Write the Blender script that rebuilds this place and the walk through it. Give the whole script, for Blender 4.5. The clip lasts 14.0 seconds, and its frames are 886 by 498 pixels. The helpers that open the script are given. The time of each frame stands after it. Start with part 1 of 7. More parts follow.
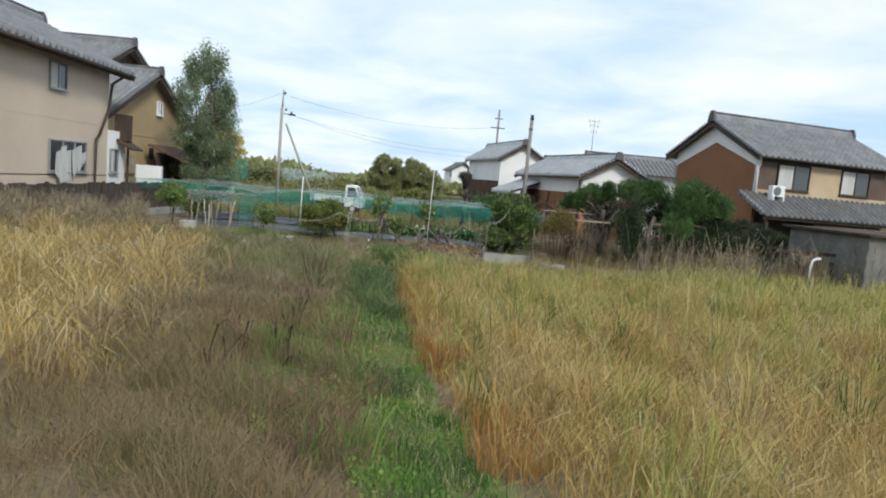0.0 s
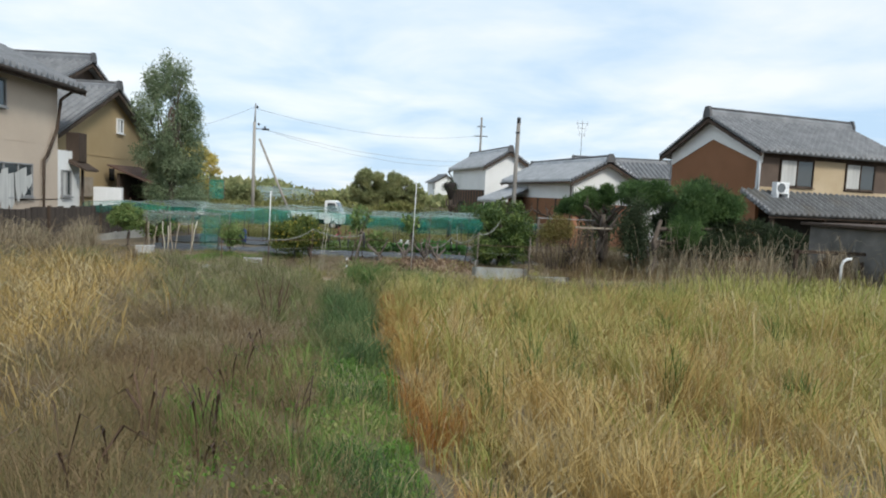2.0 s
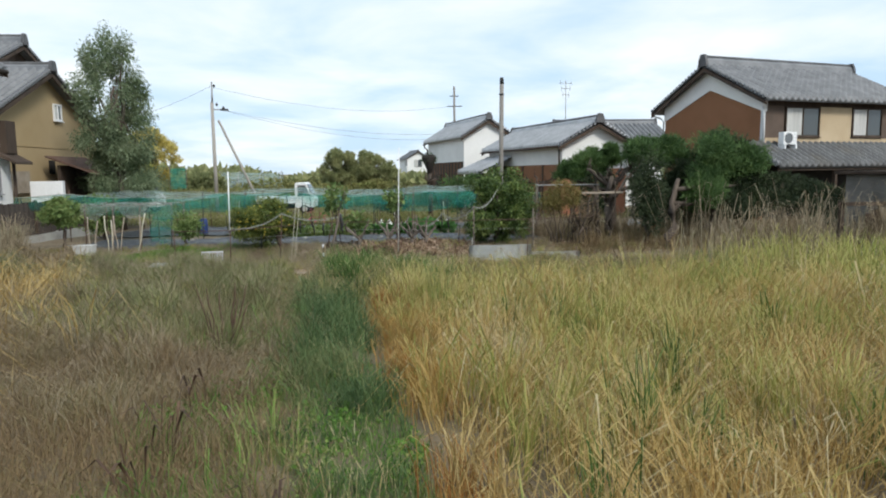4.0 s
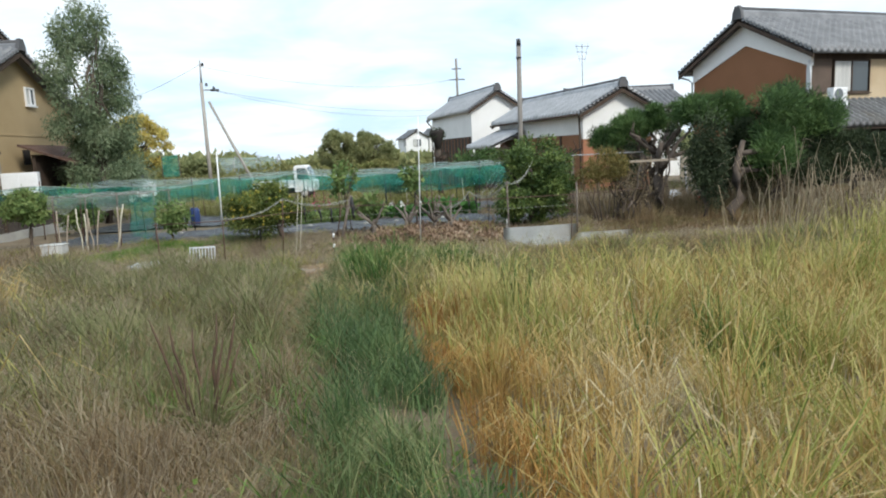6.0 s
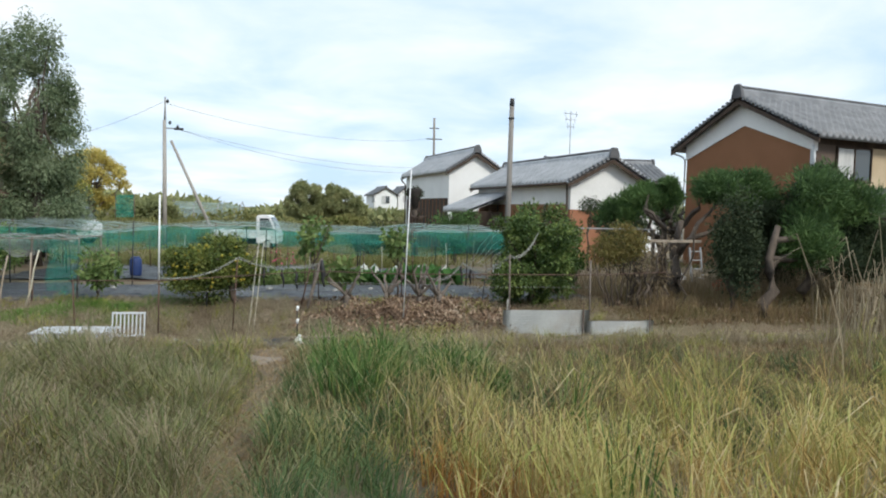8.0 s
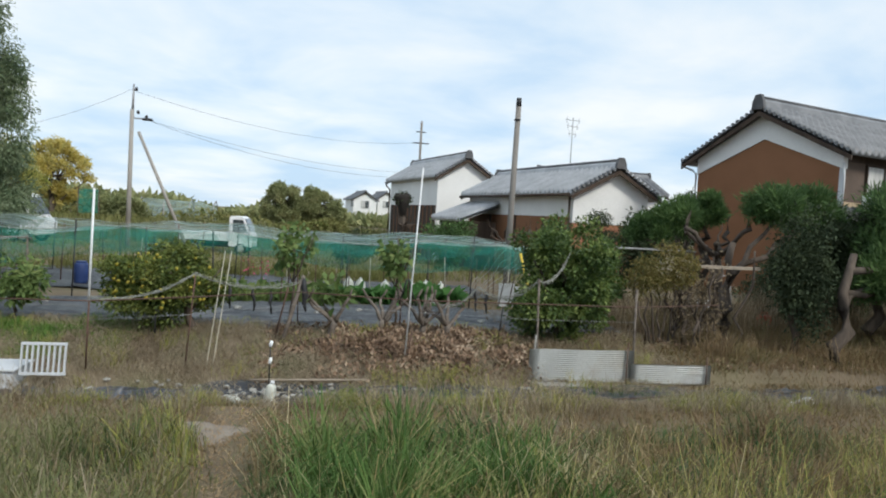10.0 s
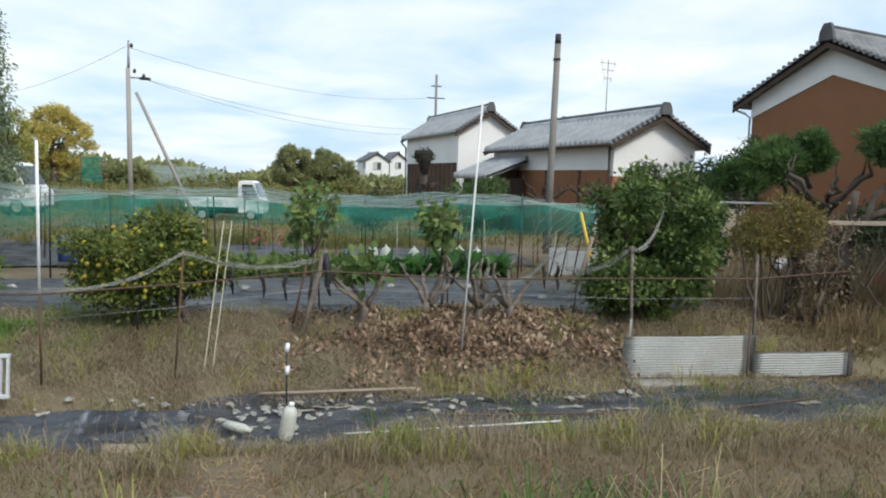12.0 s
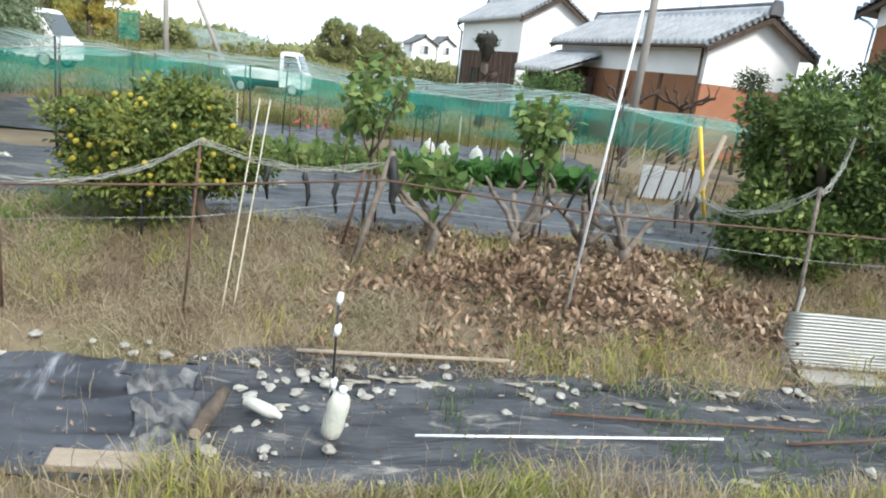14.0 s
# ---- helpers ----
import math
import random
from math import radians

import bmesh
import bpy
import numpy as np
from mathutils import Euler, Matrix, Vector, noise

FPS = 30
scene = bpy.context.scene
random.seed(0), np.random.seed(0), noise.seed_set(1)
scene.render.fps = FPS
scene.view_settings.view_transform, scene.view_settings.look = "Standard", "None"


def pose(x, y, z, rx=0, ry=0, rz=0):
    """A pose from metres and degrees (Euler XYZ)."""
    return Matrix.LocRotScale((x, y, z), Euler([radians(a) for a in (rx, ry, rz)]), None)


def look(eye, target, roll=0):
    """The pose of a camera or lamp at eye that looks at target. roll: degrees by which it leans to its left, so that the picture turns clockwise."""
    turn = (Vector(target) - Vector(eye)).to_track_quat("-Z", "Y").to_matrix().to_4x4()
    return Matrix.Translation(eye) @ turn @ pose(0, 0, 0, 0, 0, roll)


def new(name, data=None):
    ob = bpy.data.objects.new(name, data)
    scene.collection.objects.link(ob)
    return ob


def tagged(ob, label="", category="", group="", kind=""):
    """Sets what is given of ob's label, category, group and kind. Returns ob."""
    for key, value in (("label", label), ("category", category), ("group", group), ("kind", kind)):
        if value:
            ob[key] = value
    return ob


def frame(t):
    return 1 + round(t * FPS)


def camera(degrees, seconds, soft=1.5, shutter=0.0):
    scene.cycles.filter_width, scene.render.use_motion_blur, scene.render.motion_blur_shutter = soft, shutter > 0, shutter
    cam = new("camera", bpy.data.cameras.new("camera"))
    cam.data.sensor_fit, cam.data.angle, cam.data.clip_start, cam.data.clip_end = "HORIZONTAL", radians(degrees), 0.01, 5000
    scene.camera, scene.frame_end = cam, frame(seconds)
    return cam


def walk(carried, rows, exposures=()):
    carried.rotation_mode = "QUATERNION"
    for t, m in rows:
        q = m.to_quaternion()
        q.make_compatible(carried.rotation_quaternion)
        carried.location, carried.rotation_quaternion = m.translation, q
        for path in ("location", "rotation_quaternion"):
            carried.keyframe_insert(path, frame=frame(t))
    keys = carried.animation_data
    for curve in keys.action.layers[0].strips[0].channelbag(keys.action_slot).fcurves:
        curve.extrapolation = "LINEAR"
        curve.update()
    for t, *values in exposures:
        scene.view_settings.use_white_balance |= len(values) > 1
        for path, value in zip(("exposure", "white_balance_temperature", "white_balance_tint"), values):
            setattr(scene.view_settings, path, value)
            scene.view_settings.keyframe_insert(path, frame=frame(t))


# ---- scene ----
cam = camera(67.6, 14.0, soft=2.0)
PATH = [
    (0, (-0.459, 0.436, 2.168), (-0.411, 2.425, 1.964), 5.0),
    (0.5, (-0.4, 0.8, 2.149), (-0.454, 2.792, 1.976), 3.8),
    (1, (-0.438, 1.155, 2.085), (-0.264, 3.144, 1.973), 3.7),
    (1.5, (-0.412, 1.766, 2.052), (-0.252, 3.755, 1.92), 3.4),
    (2, (-0.442, 2.312, 2.056), (-0.354, 4.304, 1.893), 2.7),
    (2.5, (-0.474, 2.925, 2.031), (-0.383, 4.917, 1.874), 1.7),
    (3, (-0.5, 3.478, 2.006), (-0.353, 5.461, 1.793), 1.8),
    (5.5, (-1.042, 6.284, 1.739), (-0.907, 8.263, 1.489), -3.9),
    (6, (-1.084, 6.809, 1.752), (-0.926, 8.781, 1.46), -2.9),
    (6.5, (-1.148, 7.399, 1.738), (-1.0, 9.383, 1.529), -1.7),
    (7, (-1.212, 7.933, 1.753), (-0.992, 9.913, 1.582), -0.8),
    (9.5, (-1.506, 10.637, 1.863), (-1.194, 12.612, 1.81), 2.9),
    (10, (-1.531, 11.183, 1.836), (-1.183, 13.15, 1.744), 3.3),
    (10.5, (-1.531, 11.711, 1.802), (-1.273, 13.693, 1.731), 3.0),
    (11, (-1.61, 12.196, 1.786), (-1.306, 14.162, 1.588), 1.9),
    (11.5, (-1.667, 12.7, 1.78), (-1.394, 14.679, 1.683), 1.7),
    (12, (-1.675, 13.231, 1.739), (-1.362, 15.195, 1.526), 1.6),
    (12.5, (-1.693, 13.73, 1.711), (-1.353, 15.681, 1.434), 1.0),
    (13, (-1.822, 14.172, 1.683), (-1.514, 16.092, 1.214), 2.8),
    (13.5, (-1.863, 14.593, 1.701), (-1.592, 16.524, 1.255), 4.0),
    (14, (-1.943, 15.032, 1.656), (-1.712, 16.944, 1.12), 6.8),
]
walk(cam, [(t, look(eye, target, roll)) for t, eye, target, roll in PATH],
     [(t, stops, 6420, 8) for t, stops in ((0, 0.36), (3, 0.3), (5, 0.55), (6.5, 0.6), (7.5, 0.5), (9.5, 0.3), (11, 0.28), (12.5, 0.55), (13.2, 0.93), (14, 1.2))])

world = bpy.data.worlds.new("sky")
scene.world = world
world.use_nodes = True


def build_sky():
    nt = world.node_tree
    nt.nodes.clear()
    N, L = nt.nodes.new, nt.links.new
    out = N("ShaderNodeOutputWorld")
    sky = N("ShaderNodeTexSky")
    sky.sky_type, sky.sun_disc = "NISHITA", False
    sky.sun_elevation, sky.sun_rotation = radians(38), radians(150)
    blue = N("ShaderNodeBackground")
    blue.inputs["Strength"].default_value = 0.11
    L(sky.outputs[0], blue.inputs["Color"])
    tc = N("ShaderNodeTexCoord")
    sep = N("ShaderNodeSeparateXYZ")
    L(tc.outputs["Generated"], sep.inputs[0])
    up = N("ShaderNodeMath")
    up.operation = "MAXIMUM"
    up.inputs[1].default_value = 0.0
    L(sep.outputs["Z"], up.inputs[0])
    lift = N("ShaderNodeMath")
    lift.operation = "ADD"
    lift.inputs[1].default_value = 0.16
    L(up.outputs[0], lift.inputs[0])
    flat = []
    for axis in ("X", "Y"):
        div = N("ShaderNodeMath")
        div.operation = "DIVIDE"
        L(sep.outputs[axis], div.inputs[0])
        L(lift.outputs[0], div.inputs[1])
        flat.append(div)
    com = N("ShaderNodeCombineXYZ")
    L(flat[0].outputs[0], com.inputs["X"])
    L(flat[1].outputs[0], com.inputs["Y"])
    noise1 = N("ShaderNodeTexNoise")
    noise1.inputs["Scale"].default_value = 1.15
    noise1.inputs["Detail"].default_value = 7
    noise1.inputs["Roughness"].default_value = 0.52
    noise1.inputs["Distortion"].default_value = 0.3
    L(com.outputs[0], noise1.inputs["Vector"])
    ramp = N("ShaderNodeValToRGB")
    ramp.color_ramp.elements[0].position, ramp.color_ramp.elements[0].color = 0.34, (0.55, 0.73, 0.94, 1)
    ramp.color_ramp.elements[1].position, ramp.color_ramp.elements[1].color = 0.66, (0.96, 0.985, 1.0, 1)
    mid = ramp.color_ramp.elements.new(0.5)
    mid.color = (0.76, 0.87, 0.98, 1)
    L(noise1.outputs["Fac"], ramp.inputs["Fac"])
    cloud = N("ShaderNodeBackground")
    cloud.inputs["Strength"].default_value = 0.86
    L(ramp.outputs[0], cloud.inputs["Color"])
    mix = N("ShaderNodeMixShader")
    mix.inputs[0].default_value = 0.9
    L(blue.outputs[0], mix.inputs[1])
    L(cloud.outputs[0], mix.inputs[2])
    L(mix.outputs[0], out.inputs["Surface"])


build_sky()
sun = new("sun", bpy.data.lights.new("sun", "SUN"))
sun.data.energy, sun.data.angle, sun.data.color = 2.0, radians(14), (1.0, 0.95, 0.87)
sun.matrix_world = look((20, -28, 28), (0, 0, 0))
rng = np.random.default_rng(7)


# ---- materials ----
def mat(name, c1, c2, scale=3.0, rough=0.8, metal=0.0, bump=0.25, bscale=40.0, vary=0.0, sheer=0.0, stain=None, spec=0.3, stretch=(1, 1, 1)):
    """A surface of two mixed tones with fine grain; vary: spread between pieces; sheer: light let through; stain: a third, blotchy tone."""
    m = bpy.data.materials.new(name)
    m.use_nodes = True
    nt = m.node_tree
    N, L = nt.nodes.new, nt.links.new
    bsdf = nt.nodes["Principled BSDF"]
    bsdf.inputs["Roughness"].default_value, bsdf.inputs["Metallic"].default_value = rough, metal
    bsdf.inputs["Specular IOR Level"].default_value = spec
    tc = N("ShaderNodeTexCoord")
    mp = N("ShaderNodeMapping")
    mp.inputs["Scale"].default_value = stretch
    L(tc.outputs["Object"], mp.inputs["Vector"])
    big = N("ShaderNodeTexNoise")
    big.inputs["Scale"].default_value, big.inputs["Detail"].default_value = scale, 5
    L(mp.outputs[0], big.inputs["Vector"])
    fine = N("ShaderNodeTexNoise")
    fine.inputs["Scale"].default_value, fine.inputs["Detail"].default_value = bscale, 4
    L(mp.outputs[0], fine.inputs["Vector"])
    edge = N("ShaderNodeMapRange")
    edge.inputs["From Min"].default_value, edge.inputs["From Max"].default_value = 0.32, 0.68
    L(big.outputs["Fac"], edge.inputs["Value"])
    mix = N("ShaderNodeMix")
    mix.data_type = "RGBA"
    mix.inputs["A"].default_value, mix.inputs["B"].default_value = (*c1, 1), (*c2, 1)
    L(edge.outputs[0], mix.inputs["Factor"])
    col = mix.outputs["Result"]
    if stain:
        blot = N("ShaderNodeTexNoise")
        blot.inputs["Scale"].default_value, blot.inputs["Detail"].default_value = scale * 0.37, 8
        L(mp.outputs[0], blot.inputs["Vector"])
        cut = N("ShaderNodeMapRange")
        cut.inputs["From Min"].default_value, cut.inputs["From Max"].default_value, cut.inputs["To Max"].default_value = 0.52, 0.72, 0.85
        L(blot.outputs["Fac"], cut.inputs["Value"])
        m2 = N("ShaderNodeMix")
        m2.data_type = "RGBA"
        L(cut.outputs[0], m2.inputs["Factor"])
        L(col, m2.inputs["A"])
        m2.inputs["B"].default_value = (*stain, 1)
        col = m2.outputs["Result"]
    val = N("ShaderNodeHueSaturation")
    L(col, val.inputs["Color"])
    grain = N("ShaderNodeMapRange")
    grain.inputs["To Min"].default_value, grain.inputs["To Max"].default_value = 0.8, 1.2
    L(fine.outputs["Fac"], grain.inputs["Value"])
    amount = grain.outputs[0]
    if vary:
        geo = N("ShaderNodeNewGeometry")
        info = N("ShaderNodeObjectInfo")
        add = N("ShaderNodeMath")
        add.operation = "ADD"
        L(geo.outputs["Random Per Island"], add.inputs[0])
        L(info.outputs["Random"], add.inputs[1])
        spread = N("ShaderNodeMapRange")
        spread.inputs["From Max"].default_value = 2.0
        spread.inputs["To Min"].default_value, spread.inputs["To Max"].default_value = 1 - vary, 1 + vary
        L(add.outputs[0], spread.inputs["Value"])
        mul = N("ShaderNodeMath")
        mul.operation = "MULTIPLY"
        L(amount, mul.inputs[0])
        L(spread.outputs[0], mul.inputs[1])
        amount = mul.outputs[0]
    L(amount, val.inputs["Value"])
    L(val.outputs[0], bsdf.inputs["Base Color"])
    if bump:
        bp = N("ShaderNodeBump")
        bp.inputs["Strength"].default_value, bp.inputs["Distance"].default_value = bump, 0.02
        L(fine.outputs["Fac"], bp.inputs["Height"])
        L(bp.outputs[0], bsdf.inputs["Normal"])
    if sheer:
        tl = N("ShaderNodeBsdfTranslucent")
        L(val.outputs[0], tl.inputs["Color"])
        ms = N("ShaderNodeMixShader")
        ms.inputs[0].default_value = sheer
        L(bsdf.outputs[0], ms.inputs[1])
        L(tl.outputs[0], ms.inputs[2])
        L(ms.outputs[0], nt.nodes["Material Output"].inputs["Surface"])
    return m


def blade_mat(name, tones, patch=0.5, sheer=0.3, rough=0.7):
    """Leaves and blades: tones run from piece to piece at random, pushed by a broad patchiness."""
    m = bpy.data.materials.new(name)
    m.use_nodes = True
    nt = m.node_tree
    N, L = nt.nodes.new, nt.links.new
    bsdf = nt.nodes["Principled BSDF"]
    bsdf.inputs["Roughness"].default_value, bsdf.inputs["Specular IOR Level"].default_value = rough, 0.2
    geo = N("ShaderNodeNewGeometry")
    tc = N("ShaderNodeTexCoord")
    nz = N("ShaderNodeTexNoise")
    nz.inputs["Scale"].default_value, nz.inputs["Detail"].default_value = patch * 1.5, 4
    L(tc.outputs["Object"], nz.inputs["Vector"])
    wide = N("ShaderNodeMapRange")
    wide.inputs["From Min"].default_value, wide.inputs["From Max"].default_value = 0.3, 0.7
    L(nz.outputs["Fac"], wide.inputs["Value"])
    mid = N("ShaderNodeMix")
    mid.inputs["Factor"].default_value = 0.58
    L(geo.outputs["Random Per Island"], mid.inputs["A"])
    L(wide.outputs[0], mid.inputs["B"])
    ramp = N("ShaderNodeValToRGB")
    els = ramp.color_ramp.elements
    while len(els) < len(tones):
        els.new(0.5)
    for k, tone in enumerate(tones):
        els[k].position, els[k].color = 0.12 + 0.76 * k / (len(tones) - 1), (*tone, 1)
    L(mid.outputs[0], ramp.inputs["Fac"])
    L(ramp.outputs[0], bsdf.inputs["Base Color"])
    tl = N("ShaderNodeBsdfTranslucent")
    L(ramp.outputs[0], tl.inputs["Color"])
    ms = N("ShaderNodeMixShader")
    ms.inputs[0].default_value = sheer
    L(bsdf.outputs[0], ms.inputs[1])
    L(tl.outputs[0], ms.inputs[2])
    L(ms.outputs[0], nt.nodes["Material Output"].inputs["Surface"])
    return m


def net_mat(name, tone, cover):
    """Knotted netting: fine threads and holes, denser in folds."""
    m = bpy.data.materials.new(name)
    m.use_nodes = True
    nt = m.node_tree
    N, L = nt.nodes.new, nt.links.new
    bsdf = nt.nodes["Principled BSDF"]
    bsdf.inputs["Base Color"].default_value, bsdf.inputs["Roughness"].default_value = (*tone, 1), 0.6
    tc = N("ShaderNodeTexCoord")
    mp = N("ShaderNodeMapping")
    mp.inputs["Scale"].default_value = (0.5, 3.0, 2.2)
    L(tc.outputs["Object"], mp.inputs["Vector"])
    nz = N("ShaderNodeTexNoise")
    nz.inputs["Scale"].default_value, nz.inputs["Detail"].default_value = 2.0, 6
    L(mp.outputs[0], nz.inputs["Vector"])
    rg = N("ShaderNodeMapRange")
    rg.inputs["From Min"].default_value, rg.inputs["From Max"].default_value = 0.3, 0.7
    rg.inputs["To Min"].default_value, rg.inputs["To Max"].default_value = max(0.0, cover - 0.25), min(1.0, cover + 0.25)
    L(nz.outputs["Fac"], rg.inputs["Value"])
    hole = N("ShaderNodeBsdfTransparent")
    thin = N("ShaderNodeBsdfTranslucent")
    thin.inputs["Color"].default_value = (*tone, 1)
    half = N("ShaderNodeMixShader")
    half.inputs[0].default_value = 0.45
    L(bsdf.outputs[0], half.inputs[1])
    L(thin.outputs[0], half.inputs[2])
    ms = N("ShaderNodeMixShader")
    L(rg.outputs[0], ms.inputs[0])
    L(hole.outputs[0], ms.inputs[1])
    L(half.outputs[0], ms.inputs[2])
    L(ms.outputs[0], nt.nodes["Material Output"].inputs["Surface"])
    return m


M_SOIL = mat("soil", (0.14, 0.108, 0.072), (0.21, 0.165, 0.11), 1.2, 0.95, bump=0.6, bscale=30, stain=(0.13, 0.13, 0.06))
M_SHEET = mat("weed_sheet", (0.03, 0.032, 0.037), (0.062, 0.065, 0.073), 5.0, 0.42, bump=1.0, bscale=34, stain=(0.13, 0.125, 0.115), spec=0.5, stretch=(0.45, 1.5, 1))


def sheet_mat(name, c1, c2, dust_sheen, cover, stretch, rough, crease):
    """Old weed cloth or film: dull dark plastic with creases, and pale dried dustings caught along them; on the film
    the pale tone paints its sheen.
    """
    m = mat(name, c1, c2, 5.0, rough, bump=0.0, spec=0.5, stretch=(0.45, 1.5, 1))
    nt = m.node_tree
    N, L = nt.nodes.new, nt.links.new
    bsdf = nt.nodes["Principled BSDF"]
    tc = N("ShaderNodeTexCoord")
    mp = N("ShaderNodeMapping")
    mp.inputs["Scale"].default_value = stretch
    L(tc.outputs["Object"], mp.inputs["Vector"])
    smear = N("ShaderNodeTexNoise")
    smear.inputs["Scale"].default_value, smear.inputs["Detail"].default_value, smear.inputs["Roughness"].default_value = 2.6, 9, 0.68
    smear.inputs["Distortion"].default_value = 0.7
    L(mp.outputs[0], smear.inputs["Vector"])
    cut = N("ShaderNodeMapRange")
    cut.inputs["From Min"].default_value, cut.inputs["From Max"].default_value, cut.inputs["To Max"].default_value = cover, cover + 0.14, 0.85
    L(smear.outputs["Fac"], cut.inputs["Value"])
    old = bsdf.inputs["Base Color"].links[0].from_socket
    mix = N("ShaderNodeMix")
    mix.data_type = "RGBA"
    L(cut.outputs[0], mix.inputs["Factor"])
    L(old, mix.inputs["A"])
    mix.inputs["B"].default_value = (*dust_sheen, 1)
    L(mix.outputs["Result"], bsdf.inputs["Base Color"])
    fold = N("ShaderNodeTexNoise")
    fold.noise_type = "RIDGED_MULTIFRACTAL"
    fold.inputs["Scale"].default_value, fold.inputs["Detail"].default_value = crease, 6
    L(mp.outputs[0], fold.inputs["Vector"])
    bp = N("ShaderNodeBump")
    bp.inputs["Strength"].default_value, bp.inputs["Distance"].default_value = 0.9, 0.02
    L(fold.outputs["Fac"], bp.inputs["Height"])
    L(bp.outputs[0], bsdf.inputs["Normal"])
    return m


M_SHEET_W = sheet_mat("worn_weed_cloth", (0.02, 0.022, 0.027), (0.07, 0.074, 0.083), (0.31, 0.29, 0.25), 0.575, (1.1, 3.6, 1), 0.62, 7.0)
# Here the bluish pale tone paints the glossy film's reflection as streaks.
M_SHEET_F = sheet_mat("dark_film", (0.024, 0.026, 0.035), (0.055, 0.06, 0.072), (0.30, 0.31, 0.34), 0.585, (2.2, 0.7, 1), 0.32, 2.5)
M_TILE = mat("roof_tile", (0.125, 0.13, 0.14), (0.20, 0.205, 0.215), 2.0, 0.5, bump=0.2, bscale=30, vary=0.1, spec=0.5)
# Roof tile raised in tone: sky light on barn and storehouse slopes, painted in.
M_TILE_SKYLIT = mat("skylit_tile", (0.34, 0.345, 0.355), (0.48, 0.485, 0.50), 2.0, 0.45, bump=0.2, bscale=30, spec=0.5)
M_TILE_P = mat("pent_tile", (0.085, 0.087, 0.09), (0.14, 0.142, 0.145), 2.0, 0.55, bump=0.3, bscale=30, stain=(0.11, 0.10, 0.085))
M_PBROWN = mat("dull_brown_panel", (0.095, 0.07, 0.056), (0.13, 0.095, 0.075), 1.5, 0.85)
M_TILE_D = mat("dark_tile", (0.07, 0.07, 0.075), (0.12, 0.12, 0.125), 2.0, 0.6, bump=0.2)
M_BROWN = mat("brown_wall", (0.22, 0.105, 0.052), (0.26, 0.125, 0.065), 0.8, 0.85, bump=0.15, bscale=60, stain=(0.16, 0.08, 0.045))
M_WHITE = mat("plaster", (0.72, 0.72, 0.71), (0.80, 0.80, 0.79), 0.9, 0.9, bump=0.1, stain=(0.6, 0.6, 0.58))
M_BEIGE = mat("beige_wall", (0.50, 0.41, 0.33), (0.56, 0.47, 0.38), 0.7, 0.9, bump=0.15, stain=(0.46, 0.38, 0.31))
M_OCHRE = mat("ochre_wall", (0.37, 0.275, 0.15), (0.42, 0.32, 0.185), 0.8, 0.9, bump=0.2, stain=(0.31, 0.23, 0.13))
M_TAN = mat("tan_panel", (0.44, 0.34, 0.22), (0.50, 0.40, 0.27), 1.0, 0.8, bump=0.1)
M_DWOOD = mat("dark_wood", (0.045, 0.032, 0.024), (0.085, 0.06, 0.045), 3, 0.85, bump=0.4, stretch=(1, 1, 0.2))
M_WOOD = mat("weathered_wood", (0.26, 0.21, 0.16), (0.36, 0.31, 0.25), 4, 0.85, bump=0.4, stretch=(0.3, 1, 1))
M_BAMBOO = mat("pale_bamboo", (0.40, 0.37, 0.29), (0.52, 0.48, 0.38), 4, 0.6, bump=0.1)
M_RUST = mat("rusty_steel", (0.085, 0.052, 0.042), (0.135, 0.078, 0.056), 9, 0.85, bump=0.3, stain=(0.1, 0.08, 0.07))
M_GREYST = mat("grey_steel", (0.25, 0.25, 0.26), (0.36, 0.36, 0.36), 6, 0.55, 0.3, bump=0.1)
M_TIN = mat("corrugated_tin", (0.50, 0.52, 0.52), (0.60, 0.62, 0.61), 2.5, 0.45, 0.35, bump=0.1, stain=(0.38, 0.32, 0.26))
M_WPAINT = mat("white_paint", (0.74, 0.75, 0.76), (0.80, 0.81, 0.82), 1.5, 0.35, bump=0.03, spec=0.5)
M_CONC = mat("concrete", (0.30, 0.29, 0.27), (0.40, 0.39, 0.36), 2, 0.9, bump=0.35, stain=(0.2, 0.19, 0.17))
# Darker grey concrete, used for the block shed.
M_CONC_D = mat("dark_concrete", (0.15, 0.145, 0.135), (0.23, 0.22, 0.205), 2, 0.9, bump=0.35, stain=(0.1, 0.095, 0.085))
M_POLE = mat("pole_concrete", (0.30, 0.28, 0.26), (0.36, 0.34, 0.31), 1, 0.85, bump=0.1)
M_POLE_D = mat("pole_dark", (0.18, 0.165, 0.15), (0.26, 0.24, 0.22), 1, 0.85, bump=0.1)
M_BLACK = mat("black_plastic", (0.02, 0.02, 0.022), (0.04, 0.04, 0.042), 5, 0.5, bump=0.1)
M_STONE = mat("pale_stone", (0.24, 0.235, 0.21), (0.40, 0.39, 0.36), 6, 0.85, bump=0.4, vary=0.2)
M_BARK = mat("bark", (0.065, 0.05, 0.04), (0.14, 0.112, 0.09), 6, 0.95, bump=0.8, bscale=25, stretch=(1, 1, 0.3))
M_BARK_G = mat("pale_bark", (0.24, 0.21, 0.17), (0.36, 0.32, 0.27), 6, 0.95, bump=0.8, bscale=25, stretch=(1, 1, 0.3))
M_FIGBARK = mat("fig_bark", (0.10, 0.082, 0.07), (0.22, 0.185, 0.155), 9, 0.95, bump=0.7, bscale=30)
M_BOTTLE = mat("milky_plastic", (0.66, 0.67, 0.60), (0.74, 0.75, 0.68), 8, 0.35, bump=0.1, sheer=0.25)
